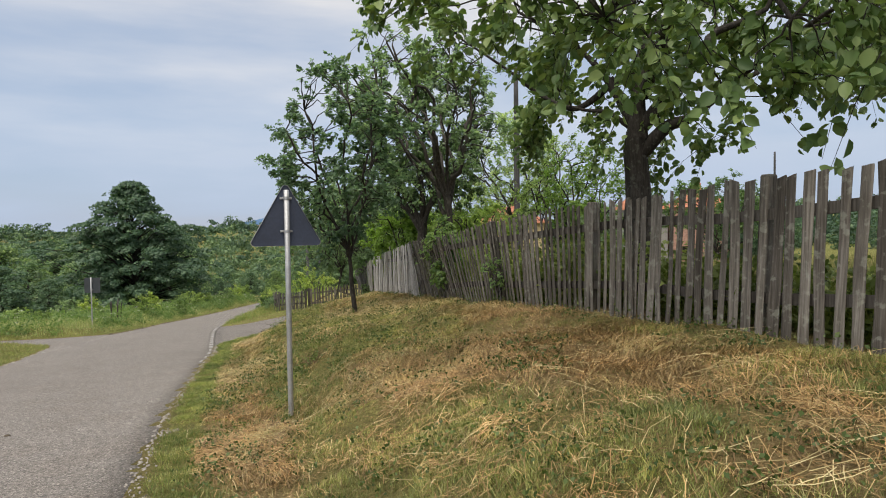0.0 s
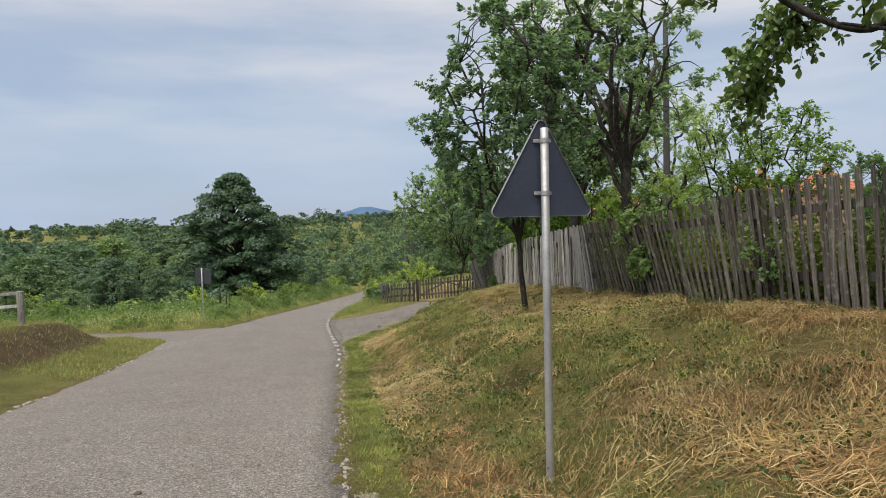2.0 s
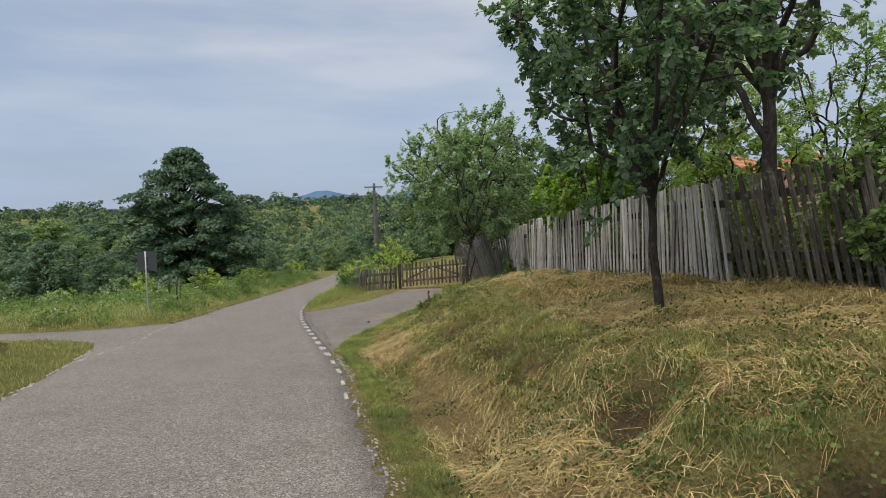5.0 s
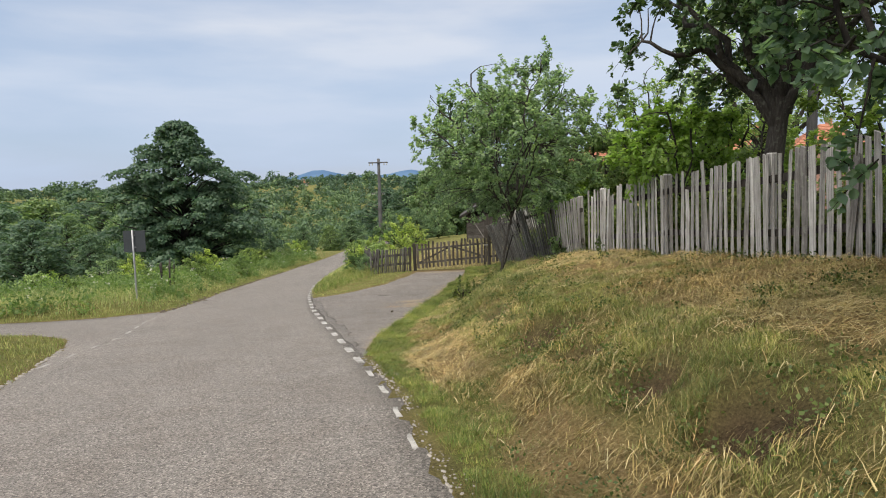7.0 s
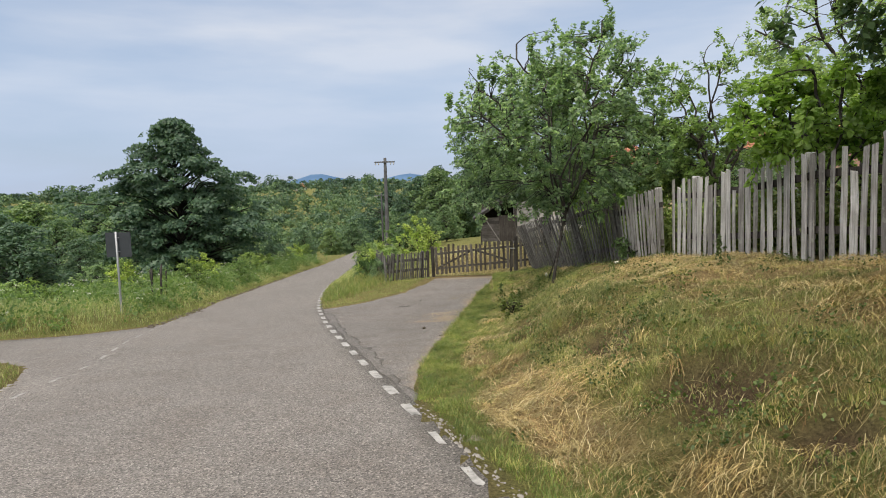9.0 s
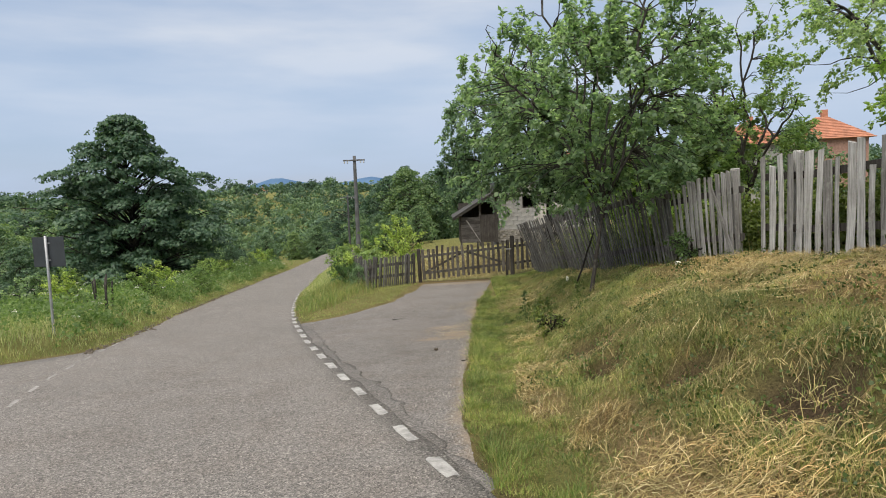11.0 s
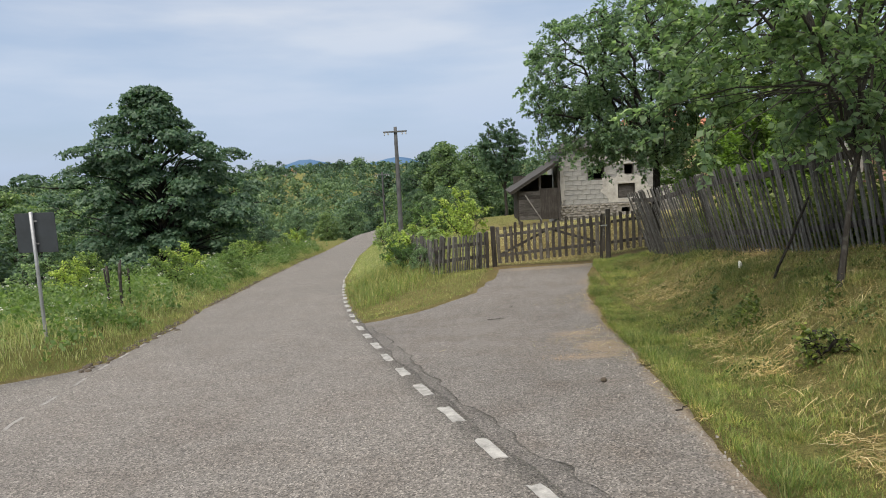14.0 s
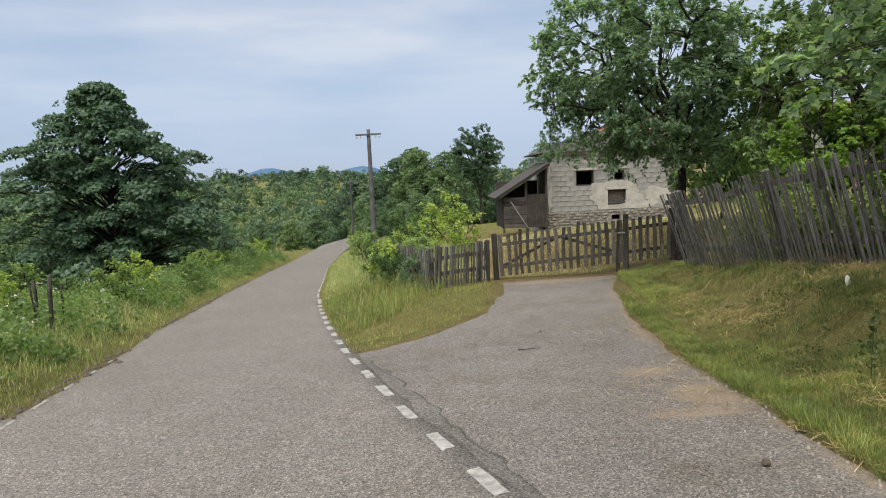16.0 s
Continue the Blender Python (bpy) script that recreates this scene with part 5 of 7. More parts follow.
def build_fence(line, label, spacing, length, wood, lean=lambda s, t: 0.0, outward=lambda s, t: 0.0, name="picket_fence", seed=1, post_gap=2.4, inward=1, strays=(), pitch=None, short=0.04, loose=0.7):
    rng = random.Random(seed)
    total = line_length(line)
    fence = empty(name, (*line[0], gz(*line[0])), label, "fence")
    inv = fence.matrix_world.inverted()
    kinds = [picket_mesh(seed * 50 + k, length * rng.uniform(0.992, 1.008), spacing * rng.choice((0.52, 0.6, 0.66, 0.7, 0.74, 0.8)), 0.016) for k in range(18)]
    for me in kinds:
        me.materials.append(wood)
    s = 0.05
    while s < total:
        x, y, a = along_line(line, s)
        ob = new("picket", rng.choice(kinds))
        ob.parent = fence
        tilt = lean(s, total) + rng.gauss(0, loose)
        wide = pitch(s) if pitch else 1.0
        tall = rng.uniform(0.74, 0.9) if rng.random() < short else rng.uniform(0.99, 1.01)
        ob.matrix_local = inv @ Matrix.Translation((x, y, foot_z(line, s) - 0.04 + rng.uniform(-0.012, 0.012))) @ pose(0, 0, 0, 0, 0, math.degrees(a)) @ pose(0, 0, 0, rng.gauss(0, 0.5) - outward(s, total), tilt, 0) @ Matrix.Diagonal((rng.uniform(0.9, 1.1) * wide, 1, tall, 1))
        s += spacing * rng.uniform(0.93, 1.08) * (pitch(s) if pitch else 1.0)
    for s, tilt, size in strays:
        # a loose picket hanging askew on the road side
        x, y, a = along_line(line, s)
        ob = new("picket", kinds[5])
        ob.parent = fence
        ob.matrix_local = inv @ Matrix.Translation((x - math.sin(a) * 0.035 * inward, y + math.cos(a) * 0.035 * inward, gz(x, y) - 0.03)) @ pose(0, 0, 0, 0, 0, math.degrees(a)) @ pose(0, 0, 0, -outward(s, total), tilt, 0) @ Matrix.Diagonal((1, 1, size, 1))
    for h in (0.3, length - 0.3):
        pts = []
        for q in np.linspace(0, total, int(total / 0.8) + 2):
            x, y, a = along_line(line, q)
            off = 0.045 * inward - h * math.tan(radians(outward(q, total)))
            pts.append(inv @ Vector((x + math.sin(a) * off + math.cos(a) * h * math.tan(radians(lean(q, total))), y - math.cos(a) * off + math.sin(a) * h * math.tan(radians(lean(q, total))), foot_z(line, q) + h + 0.02 * math.sin(q * 1.7))))
        part("rail", rail_mesh(pts, 0.05, 0.085), M_WOOD_DARK, fence)
    q = 0.2
    post = bmesh.new()
    box(post, (0.1, 0.09, length + 0.25), (0, 0, (length + 0.05) / 2 - 0.1), None, 0.012)
    pm = bpy.data.meshes.new("post")
    post.to_mesh(pm)
    post.free()
    pm.materials.append(wood)
    while q < total:
        x, y, a = along_line(line, q)
        ob = new("post", pm)
        ob.parent = fence
        ob.matrix_local = inv @ Matrix.Translation((x + math.sin(a) * 0.11 * inward, y - math.cos(a) * 0.11 * inward, foot_z(line, q) - 0.05)) @ pose(0, 0, 0, 0, 0, math.degrees(a)) @ pose(0, 0, 0, -outward(q, total), lean(q, total) * 0.9, 0)
        q += post_gap
    return fence


build_fence(FENCE_ONE, "long brown-grey picket fence on the bank", 0.112, 1.24, M_WOOD_MID, outward=lean_at, seed=3, pitch=lambda q: float(np.interp(q, [3.0, 5.5], [1.22, 1.0])), strays=((4.1, 4, 0.97),), short=0.015)
build_fence(FENCE_TWO, "weathered silver-grey picket fence along the bank", 0.145, 1.22, M_WOOD, outward=mid_lean, seed=5, pitch=lambda q: float(np.interp(q, [0, 3.0, 4.5], [0.8, 0.85, 1.0])), strays=((1.3, -6, 0.86), (3.7, 5, 1.04)), short=0.07)
build_fence(FENCE_THREE, "grey picket fence sagging outwards past the gap", 0.128, 1.22, M_WOOD, outward=lambda s, t: 2 + 4 * s, seed=8, post_gap=1.6, strays=((0.1, 26, 0.98),))
build_fence(FENCE_FOUR, "dark grey picket fence leaning out over the driveway", 0.1, 1.44, M_WOOD_GREY, outward=far_lean, seed=4, pitch=lambda q: float(np.interp(q, [2.5, 4.0], [0.92, 0.76])), short=0.07, loose=1.9)


# ---------------- gate and garden fence ----------------
GATE_L, GATE_R = (-7.05, 34.05), (-3.1, 33.55)


def build_gate():
    rng = random.Random(8)
    a = math.atan2(GATE_R[1] - GATE_L[1], GATE_R[0] - GATE_L[0])
    total = math.dist(GATE_L, GATE_R)
    z0, z1 = gz(GATE_L[0], GATE_L[1] - 0.1) + 0.02, gz(GATE_R[0], GATE_R[1] - 0.1) + 0.04
    gate = empty("garden_gate", (*GATE_L, z0), "dark weathered wooden picket gate closing the driveway", "gate", rz=math.degrees(a))
    rise = (z1 - z0) / total
    kinds = [picket_mesh(700 + k, 1.0 * rng.uniform(0.95, 1.04), rng.uniform(0.075, 0.105), 0.024) for k in range(8)]
    for k, me in enumerate(kinds):
        me.materials.append(M_WOOD_DARK if k % 3 == 2 else M_GATE)
    q = 0.14
    while q < total:
        if abs(q - 2.95) > 0.1:
            ob = new("picket", rng.choice(kinds))
            ob.parent = gate
            ob.matrix_local = pose(q, 0, rise * q + 0.04 + rng.uniform(-0.02, 0.02), 0, rng.gauss(-1.0, 1.5), 0)
        q += 0.158 * rng.uniform(0.9, 1.1)
    for x0, x1 in ((0.08, 2.85), (3.02, total)):
        for h in (0.25, 0.78):
            part("rail", rail_mesh([(x0, 0.04, rise * x0 + h), ((x0 + x1) / 2, 0.04, rise * (x0 + x1) / 2 + h + 0.01), (x1, 0.04, rise * x1 + h)], 0.04, 0.075), M_WOOD_DARK, gate)
    for x0, h0, x1, h1 in ((0.1, 0.25, 1.4, 0.78), (1.5, 0.78, 2.8, 0.25)):
        part("brace", rail_mesh([(x0, 0.085, rise * x0 + h0), (x1, 0.085, rise * x1 + h1)], 0.03, 0.07), M_WOOD_DARK, gate)
    for x, w, h, d in ((-0.02, 0.12, 1.06, 0.03), (-0.2, 0.09, 0.94, 0.0), (2.95, 0.12, 1.12, 0.04), (2.78, 0.07, 1.0, 0.06), (total, 0.12, 1.12, 0.06)):
        bm = bmesh.new()
        box(bm, (w, 0.14, h + 0.2), (x, d, rise * x + h / 2 - 0.1), pose(0, 0, 0, 0, rng.uniform(-1.5, 1.5), rng.uniform(-10, 10)), 0.02)
        part("post", bm, M_WOOD_DARK, gate)
    bm = bmesh.new()
    box(bm, (0.16, 0.012, 0.035), (2.84, -0.03, rise * 2.8 + 0.72), None, 0.004)
    part("latch", bm, M_STEEL, gate, "rusty iron latch")


build_gate()
build_fence([(-7.25, 34.05), (-7.9, 33.5), (-8.55, 32.95)], "short grey picket fence beside the gate", 0.084, 0.95, M_WOOD_GREY, seed=6, lean=lambda s, t: -3.0 - 2 * s, post_gap=1.3)
build_fence([(-8.6, 33.0), (-9.3, 35.5), (-9.9, 38.5)], "old picket fence overgrown by shrubs", 0.11, 0.9, M_WOOD_GREY, seed=7, lean=lambda s, t: 3.0, post_gap=1.8)


def leaning_prop():
    foot, top = Vector((-3.92, 25.0, gz(-3.92, 25.0) - 0.05)), Vector((-3.62, 24.75, gz(-3.92, 25.0) + 1.02))
    t = np.linspace(0, 1, 7)[:, None]
    pts = t * np.array(top - foot)[None] + np.random.default_rng(6).normal(0, 0.008, (7, 3))
    v, f = tube_arrays([(np.r_[pts, pts[-1:] * 1.004], np.r_[np.linspace(0.018, 0.014, 7), 0.004])], 8)
    me = smooth(fast_mesh("wooden_prop", v, f))
    me.materials.append(M_BARK)
    ob = new("wooden_prop", me)
    ob.matrix_world = Matrix.Translation(foot)
    tagged(ob, "rough wooden prop leaning against the apple tree", "prop")


leaning_prop()


def loose_stone(name, x, y, size, mat, label, category, seed, lift=0.0):
    rng = random.Random(seed)
    bm = bmesh.new()
    bmesh.ops.create_icosphere(bm, subdivisions=2, radius=0.5)
    for v in bm.verts:
        v.co *= rng.uniform(0.86, 1.06)
    bmesh.ops.scale(bm, verts=bm.verts, vec=size)
    ob = part(name, bm, mat, None)
    ob.matrix_world = pose(x, y, gz(x, y) + size[2] * 0.35 + lift, rng.uniform(-8, 8), rng.uniform(-8, 8), rng.uniform(0, 90))
    tagged(ob, label, category)


loose_stone("white_stone", -3.81, 26.25, (0.07, 0.06, 0.15), M_FLOWER, "pale white stone standing in the bank grass", "stone", 1)
loose_stone("white_stone", -2.95, 22.5, (0.12, 0.09, 0.07), M_FLOWER, "pale white stone lying by the fence foot", "stone", 2)
loose_stone("road_stone", -6.45, 22.9, (0.07, 0.06, 0.05), M_CLOD, "small dark stone lying on the driveway", "stone", 3, 0.08)
loose_stone("road_stone", -4.35, 6.4, (0.06, 0.05, 0.035), M_CLOD, "small dark stone lying at the road edge", "stone", 4, 0.08)


def twig(x, y, turn, length, seed):
    rng = np.random.default_rng(seed)
    t = np.linspace(0, 1, 6)
    main = np.stack([length * (t - 0.5), rng.normal(0, 0.012, 6), 0.012 + 0 * t], -1)
    fork = np.stack([0.1 * length + 0.3 * length * t, 0.25 * length * t, 0.012 + 0.02 * t], -1)
    v, f = tube_arrays([(main, np.linspace(0.006, 0.002, 6)), (fork, np.linspace(0.004, 0.0015, 6))], 5)
    me = smooth(fast_mesh("twig", v, f))
    me.materials.append(M_BARK)
    ob = new("twig", me)
    ob.matrix_world = pose(x, y, float(road_z(x, y) + drive_rise(x, y)) - 0.014, 0, 0, turn)
    tagged(ob, "thin dry twig lying on the asphalt", "twig", "twigs on the asphalt")


for k, (x, y, a, ln) in enumerate(((-7.3, 27.2, 10, 0.3), (-7.0, 28.2, 70, 0.16), (-5.8, 23.4, -20, 0.35), (-6.0, 21.9, 40, 0.25))):
    twig(x, y, a, ln, 90 + k)


# ---------------- road signs ----------------
def tri_plate(bm, side, thick, y0):
    """A triangle with rounded corners, standing on its flat side, in the x-z plane."""
    h = side * math.sqrt(3) / 2
    r = 0.035
    pts = []
    for cx, cz, a0 in ((-side / 2 + r * 1.73, r, 150), (side / 2 - r * 1.73, r, 270), (0, h - 2 * r, 30)):
        for k in range(6):
            a = radians(a0 + 120 * k / 5)
            pts.append((cx + r * math.cos(a), cz + r * math.sin(a)))
    f = [bm.verts.new((x, y0, z)) for x, z in pts]
    b = [bm.verts.new((x, y0 + thick, z)) for x, z in pts]
    n = len(pts)
    bm.faces.new(f)
    bm.faces.new(b[::-1])
    for i in range(n):
        bm.faces.new((f[i], b[i], b[(i + 1) % n], f[(i + 1) % n]))
    return pts


def post_mesh(name, height, r, parent):
    v, f = tube_arrays([([(0, 0, -0.3), (0, 0, height * 0.5), (0, 0, height - 0.004), (0, 0, height)], [r, r, r, r * 0.6])], 14)
    return mesh_part(name, smooth(fast_mesh(name, v, f)), M_STEEL, parent, "galvanised steel tube")


def triangle_sign():
    x, y = -1.53, 6.4
    z = gz(x, y)
    e = empty("road_sign", (x, y, z), "triangular warning sign with dark back on a grey steel post", "road sign", rz=25)
    top = 3.1 - z
    post_mesh("post", top, 0.026, e)
    low = 2.55 - z
    bm = bmesh.new()
    tri_plate(bm, 0.73, 0.004, 0.05)
    bmesh.ops.translate(bm, verts=bm.verts, vec=(0, 0, low))
    plate = part("plate", bm, M_SIGNBACK, e, "dark blue-grey sheet metal back")
    # folded rim
    rim = bmesh.new()
    pts = tri_plate(rim, 0.736, 0.014, 0.046)
    rim.clear()
    n = len(pts)
    ring = [[rim.verts.new((px * s, yy, low + (pz - 0.2) * s + 0.2)) for px, pz in pts] for s, yy in ((1.0, 0.036), (1.0, 0.058), (0.993, 0.058), (0.993, 0.036))]
    for a, b in zip(ring, ring[1:] + ring[:1]):
        for i in range(n):
            rim.faces.new((a[i], b[i], b[(i + 1) % n], a[(i + 1) % n]))
    part("rim", rim, M_STEEL, plate, "pale folded metal rim")
    for h in (low + 0.145, low + 0.47):
        bm = bmesh.new()
        box(bm, (0.12, 0.012, 0.022), (0, 0.034, h), None, 0.003)
        br = part("bracket", bm, M_STEEL, e, "steel clamp bracket")
        v, f = tube_arrays([([(0, 0, h - 0.014), (0, 0, h + 0.014)], [0.031, 0.031])], 14)
        mesh_part("clamp", smooth(fast_mesh("clamp", v, f)), M_STEEL, br)


triangle_sign()


def plate_sign():
    x, y = -14.45, 26.65
    z = gz(x, y)
    e = empty("road_sign", (x, y, z), "square road sign seen from its dark back on a thin post", "road sign", rz=-6)
    top = 0.9 - z
    post_mesh("post", top, 0.027, e)
    bm = bmesh.new()
    box(bm, (0.7, 0.006, 0.62), (0.02, 0.045, top - 0.33), None, 0.002)
    part("plate", bm, M_SIGNGREY, e, "dark grey metal back")
    for h in (top - 0.15, top - 0.5):
        bm = bmesh.new()
        box(bm, (0.12, 0.014, 0.025), (0, 0.033, h), None, 0.003)
        part("bracket", bm, M_STEEL, e)


plate_sign()


# ---------------- utility poles ----------------
def utility_pole(x, y, top, r, label, arms=1, lean=0.0, arm_w=1.5):
    z = gz(x, y)
    e = empty("utility_pole", (x, y, z), label, "utility pole", rz=-8)
    h = top - z
    pts = [(lean * t * h, 0, -0.4 + (h + 0.4) * t) for t in np.linspace(0, 1, 9)]
    v, f = tube_arrays([(pts + [(pts[-1][0], 0, h + 0.01)], list(np.linspace(r, r * 0.62, 9)) + [0.01])], 12)
    mesh_part("pole", smooth(fast_mesh("pole", v, f)), M_POLE, e)
    for k in range(arms):
        bm = bmesh.new()
        zz = h - 0.3
        box(bm, (arm_w, 0.09, 0.1), (lean * h, -r * 0.8, zz), None, 0.01)
        arm = part("crossarm", bm, M_POLE, e)
        for q in (-0.45, -0.3, 0.3, 0.45):
            v, f = tube_arrays([([(lean * h + q * arm_w, -r * 0.8, zz + d) for d in (-0.05, -0.12, -0.17, -0.2)], [0.03, 0.045, 0.05, 0.02])], 8)
            mesh_part("insulator", smooth(fast_mesh("insulator", v, f)), M_CERAMIC, arm)
    return e


utility_pole(-12.05, 57.7, 4.0, 0.17, "weathered wooden utility pole with a crossarm beside the road", 1)
utility_pole(-17.6, 92.4, 1.3, 0.15, "distant utility pole among the trees", 1, 0, 1.8)
utility_pole(2.6, 22.8, 8.3, 0.12, "slim grey utility pole in the garden", 0)
utility_pole(30.5, 60.0, 9.3, 0.14, "distant utility pole on the rise", 0)


def old_post(x, y, h, r, lean, label, seed):
    rng = np.random.default_rng(seed)
    pts = np.stack([np.linspace(0, lean, 6), rng.normal(0, 0.008, 6), np.linspace(-0.2, h, 6)], -1)
    v, f = tube_arrays([(np.r_[pts, [[pts[-1][0], pts[-1][1], h + 0.01]]], np.r_[r * rng.uniform(0.85, 1.1, 6), 0.01])], 8)
    me = fast_mesh("fence_post", v, f)
    me.materials.append(M_BARK)
    ob = new("fence_post", me)
    ob.matrix_world = pose(x, y, gz(x, y))
    tagged(ob, label, "fence post", "old posts")


for k, (x, y, h, r, ln) in enumerate(((-15.55, 30.9, 1.0, 0.036, 0.04), (-15.95, 31.2, 0.95, 0.03, -0.03), (-15.75, 31.6, 0.85, 0.026, 0.06), (-15.68, 31.1, 1.05, 0.022, 0.09), (-15.85, 31.0, 0.9, 0.02, -0.08))):
    old_post(x, y, h, r, ln, "weathered split wooden post in the tall grass", 80 + k)


def bank_fence():
    """Post and rail at the head of the earth bank by the side road."""
    pts = [(-13.6, 16.3), (-15.6, 16.0), (-17.8, 15.6)]
    e = empty("rail_fence", (*pts[0], gz(*pts[0])), "old post and rail fence on top of the earth bank", "fence")
    inv = e.matrix_world.inverted()
    for x, y in pts:
        bm = bmesh.new()
        box(bm, (0.13, 0.13, 1.0), (0, 0, 0.4), None, 0.02)
        p = part("post", bm, M_WOOD, e)
        p.matrix_local = inv @ pose(x, y, gz(x, y) - 0.05, 0, 0, 20)
    for h in (0.5, 0.8):
        part("rail", rail_mesh([inv @ Vector((x, y, gz(x, y) + h)) for x, y in pts], 0.05, 0.07), M_WOOD, e)


bank_fence()


# ---------------- houses ----------------
def wall_panel(bm, x0, x1, z0, z1, y, thick, holes):
    """A wall in the x-z plane with rectangular openings that go through it."""
    xs = sorted({x0, x1, *[h[0] for h in holes], *[h[1] for h in holes]})
    zs = sorted({z0, z1, *[h[2] for h in holes], *[h[3] for h in holes]})
    for a, b in zip(xs[:-1], xs[1:]):
        for c, d in zip(zs[:-1], zs[1:]):
            mx, mz = (a + b) / 2, (c + d) / 2
            if not any(h[0] < mx < h[1] and h[2] < mz < h[3] for h in holes):
                box(bm, (b - a, thick, d - c), (mx, y + thick / 2, mz))
    bmesh.ops.remove_doubles(bm, verts=bm.verts, dist=0.0005)


def block_house():
    ox, oy = -3.2, 49.0
    oz = -1.85
    e = empty("block_house", (ox, oy, oz), "unfinished grey block house with rubble base and small windows", "house")
    W, D, H = 5.9, 5.0, 3.65
    holes = [(2.78, 3.62, 1.27, 1.97), (3.1, 3.57, 2.39, 2.91), (1.34, 2.16, 2.2, 2.9), (2.95, 3.35, 0.6, 0.82)]
    bm = bmesh.new()
    wall_panel(bm, 0, W, 1.05, H, 0.0, 0.25, [h for h in holes if h[2] > 1])
    front = part("front_wall", bm, M_JOINT, e, "grey block wall with recessed mortar joints")
    bm = bmesh.new()
    wall_panel(bm, -0.04, W + 0.04, -0.8, 1.05, -0.04, 0.3, [holes[3]])
    part("plinth", bm, M_STONE, e, "rough rubble stone base")
    bm = bmesh.new()
    box(bm, (0.25, D - 0.25, H + 0.8), (0.125, 0.25 + (D - 0.25) / 2, (H - 0.8) / 2))
    part("side_wall", bm, M_RENDER, e)
    bm = bmesh.new()
    box(bm, (0.25, D - 0.25, H + 0.8), (W - 0.125, 0.25 + (D - 0.25) / 2, (H - 0.8) / 2))
    part("side_wall", bm, M_RENDER, e)
    bm = bmesh.new()
    box(bm, (W - 0.5, 0.25, H + 0.8), (W / 2, D - 0.125, (H - 0.8) / 2))
    part("back_wall", bm, M_RENDER, e)
    bm = bmesh.new()
    box(bm, (W + 0.1, 0.3, 0.14), (W / 2, 0.1, H + 0.07), None, 0.01)
    part("wall_plate", bm, M_PLASTER, e, "pale concrete ring beam")
    # sheet added behind the openings, its colour carries the indoor darkness
    bm = bmesh.new()
    box(bm, (W - 0.6, 0.05, H + 0.5), (W / 2, 2.2, (H - 0.5) / 2))
    part("dark_backing", bm, M_DARK, e, "near-black sheet painted for the unlit interior")
    # window frames and lintels
    for x0, x1, z0, z1 in holes[:3]:
        bm = bmesh.new()
        for sx, sz, cx, cz in ((x1 - x0, 0.06, (x0 + x1) / 2, z0 + 0.03), (x1 - x0, 0.06, (x0 + x1) / 2, z1 - 0.03), (0.06, z1 - z0 - 0.12, x0 + 0.03, (z0 + z1) / 2), (0.06, z1 - z0 - 0.12, x1 - 0.03, (z0 + z1) / 2)):
            box(bm, (sx, 0.07, sz), (cx, 0.16, cz))
        w = part("window_frame", bm, M_WOOD_DARK, e)
        bm = bmesh.new()
        box(bm, (x1 - x0 + 0.25, 0.3, 0.1), ((x0 + x1) / 2, 0.1, z1 + 0.055), None, 0.01)
        part("lintel", bm, M_PLASTER, w)
    bm = bmesh.new()
    box(bm, (0.74, 0.02, 0.6), (3.2, 0.17, 1.62))
    part("shutter_board", bm, M_BOARD, e, "brown boards closing a window")
    # hipped roof of old grey sheets
    o, rh = 0.3, 1.15
    A = [Vector(p) for p in ((-o, -o, H + 0.12), (W + o, -o, H + 0.12), (W + o, D + o, H + 0.12), (-o, D + o, H + 0.12))]
    R = [Vector((2.6, D / 2, H + rh)), Vector((W - 2.4, D / 2, H + rh))]
    for quad in ((A[0], A[1], R[1], R[0]), (A[2], A[3], R[0], R[1]), (A[3], A[0], R[0], R[0] + Vector((0, 0.02, 0))), (A[1], A[2], R[1] + Vector((0, 0.02, 0)), R[1])):
        bm = bmesh.new()
        n = 14
        rows = []
        for k in range(n + 1):
            t = k / n
            w = Vector((0, 0, 0.03 * (k % 2)))
            lo, hi = quad[0].lerp(quad[1], t) + w, quad[3].lerp(quad[2], t) + w
            rows.append([bm.verts.new(p) for p in (lo, hi, hi - Vector((0, 0, 0.04)), lo - Vector((0, 0, 0.04)))])
        for a, b in zip(rows[:-1], rows[1:]):
            for i in range(4):
                bm.faces.new((a[i], b[i], b[(i + 1) % 4], a[(i + 1) % 4]))
        part("roof_slope", bm, M_OLDROOF, e, "grey weathered roof sheets")
    # blocks of the front wall
    rng = random.Random(4)
    shapes = []
    for k in range(5):
        block = bmesh.new()
        box(block, (0.395 + 0.012 * (k % 2), 0.03, 0.213), (0, 0, 0), None, 0.007)
        for v in block.verts:
            v.co += Vector((rng.uniform(-0.008, 0.008), rng.uniform(-0.004, 0.002), rng.uniform(-0.006, 0.006)))
        bme = bpy.data.meshes.new("block")
        block.to_mesh(bme)
        block.free()
        bme.materials.append(M_BLOCK)
        shapes.append(bme)
    for row in range(11):
        z = 1.05 + 0.232 * row + 0.118
        x = 0.21 if row % 2 else 0.41
        while x < W - 0.18:
            if not any(h[0] - 0.2 < x < h[1] + 0.2 and h[2] - 0.1 < z < h[3] + 0.1 for h in holes):
                ob = new("block", rng.choice(shapes))
                ob.parent = front
                ob.location = (x, -0.006 + rng.uniform(-0.007, 0.005), z)
            x += 0.42
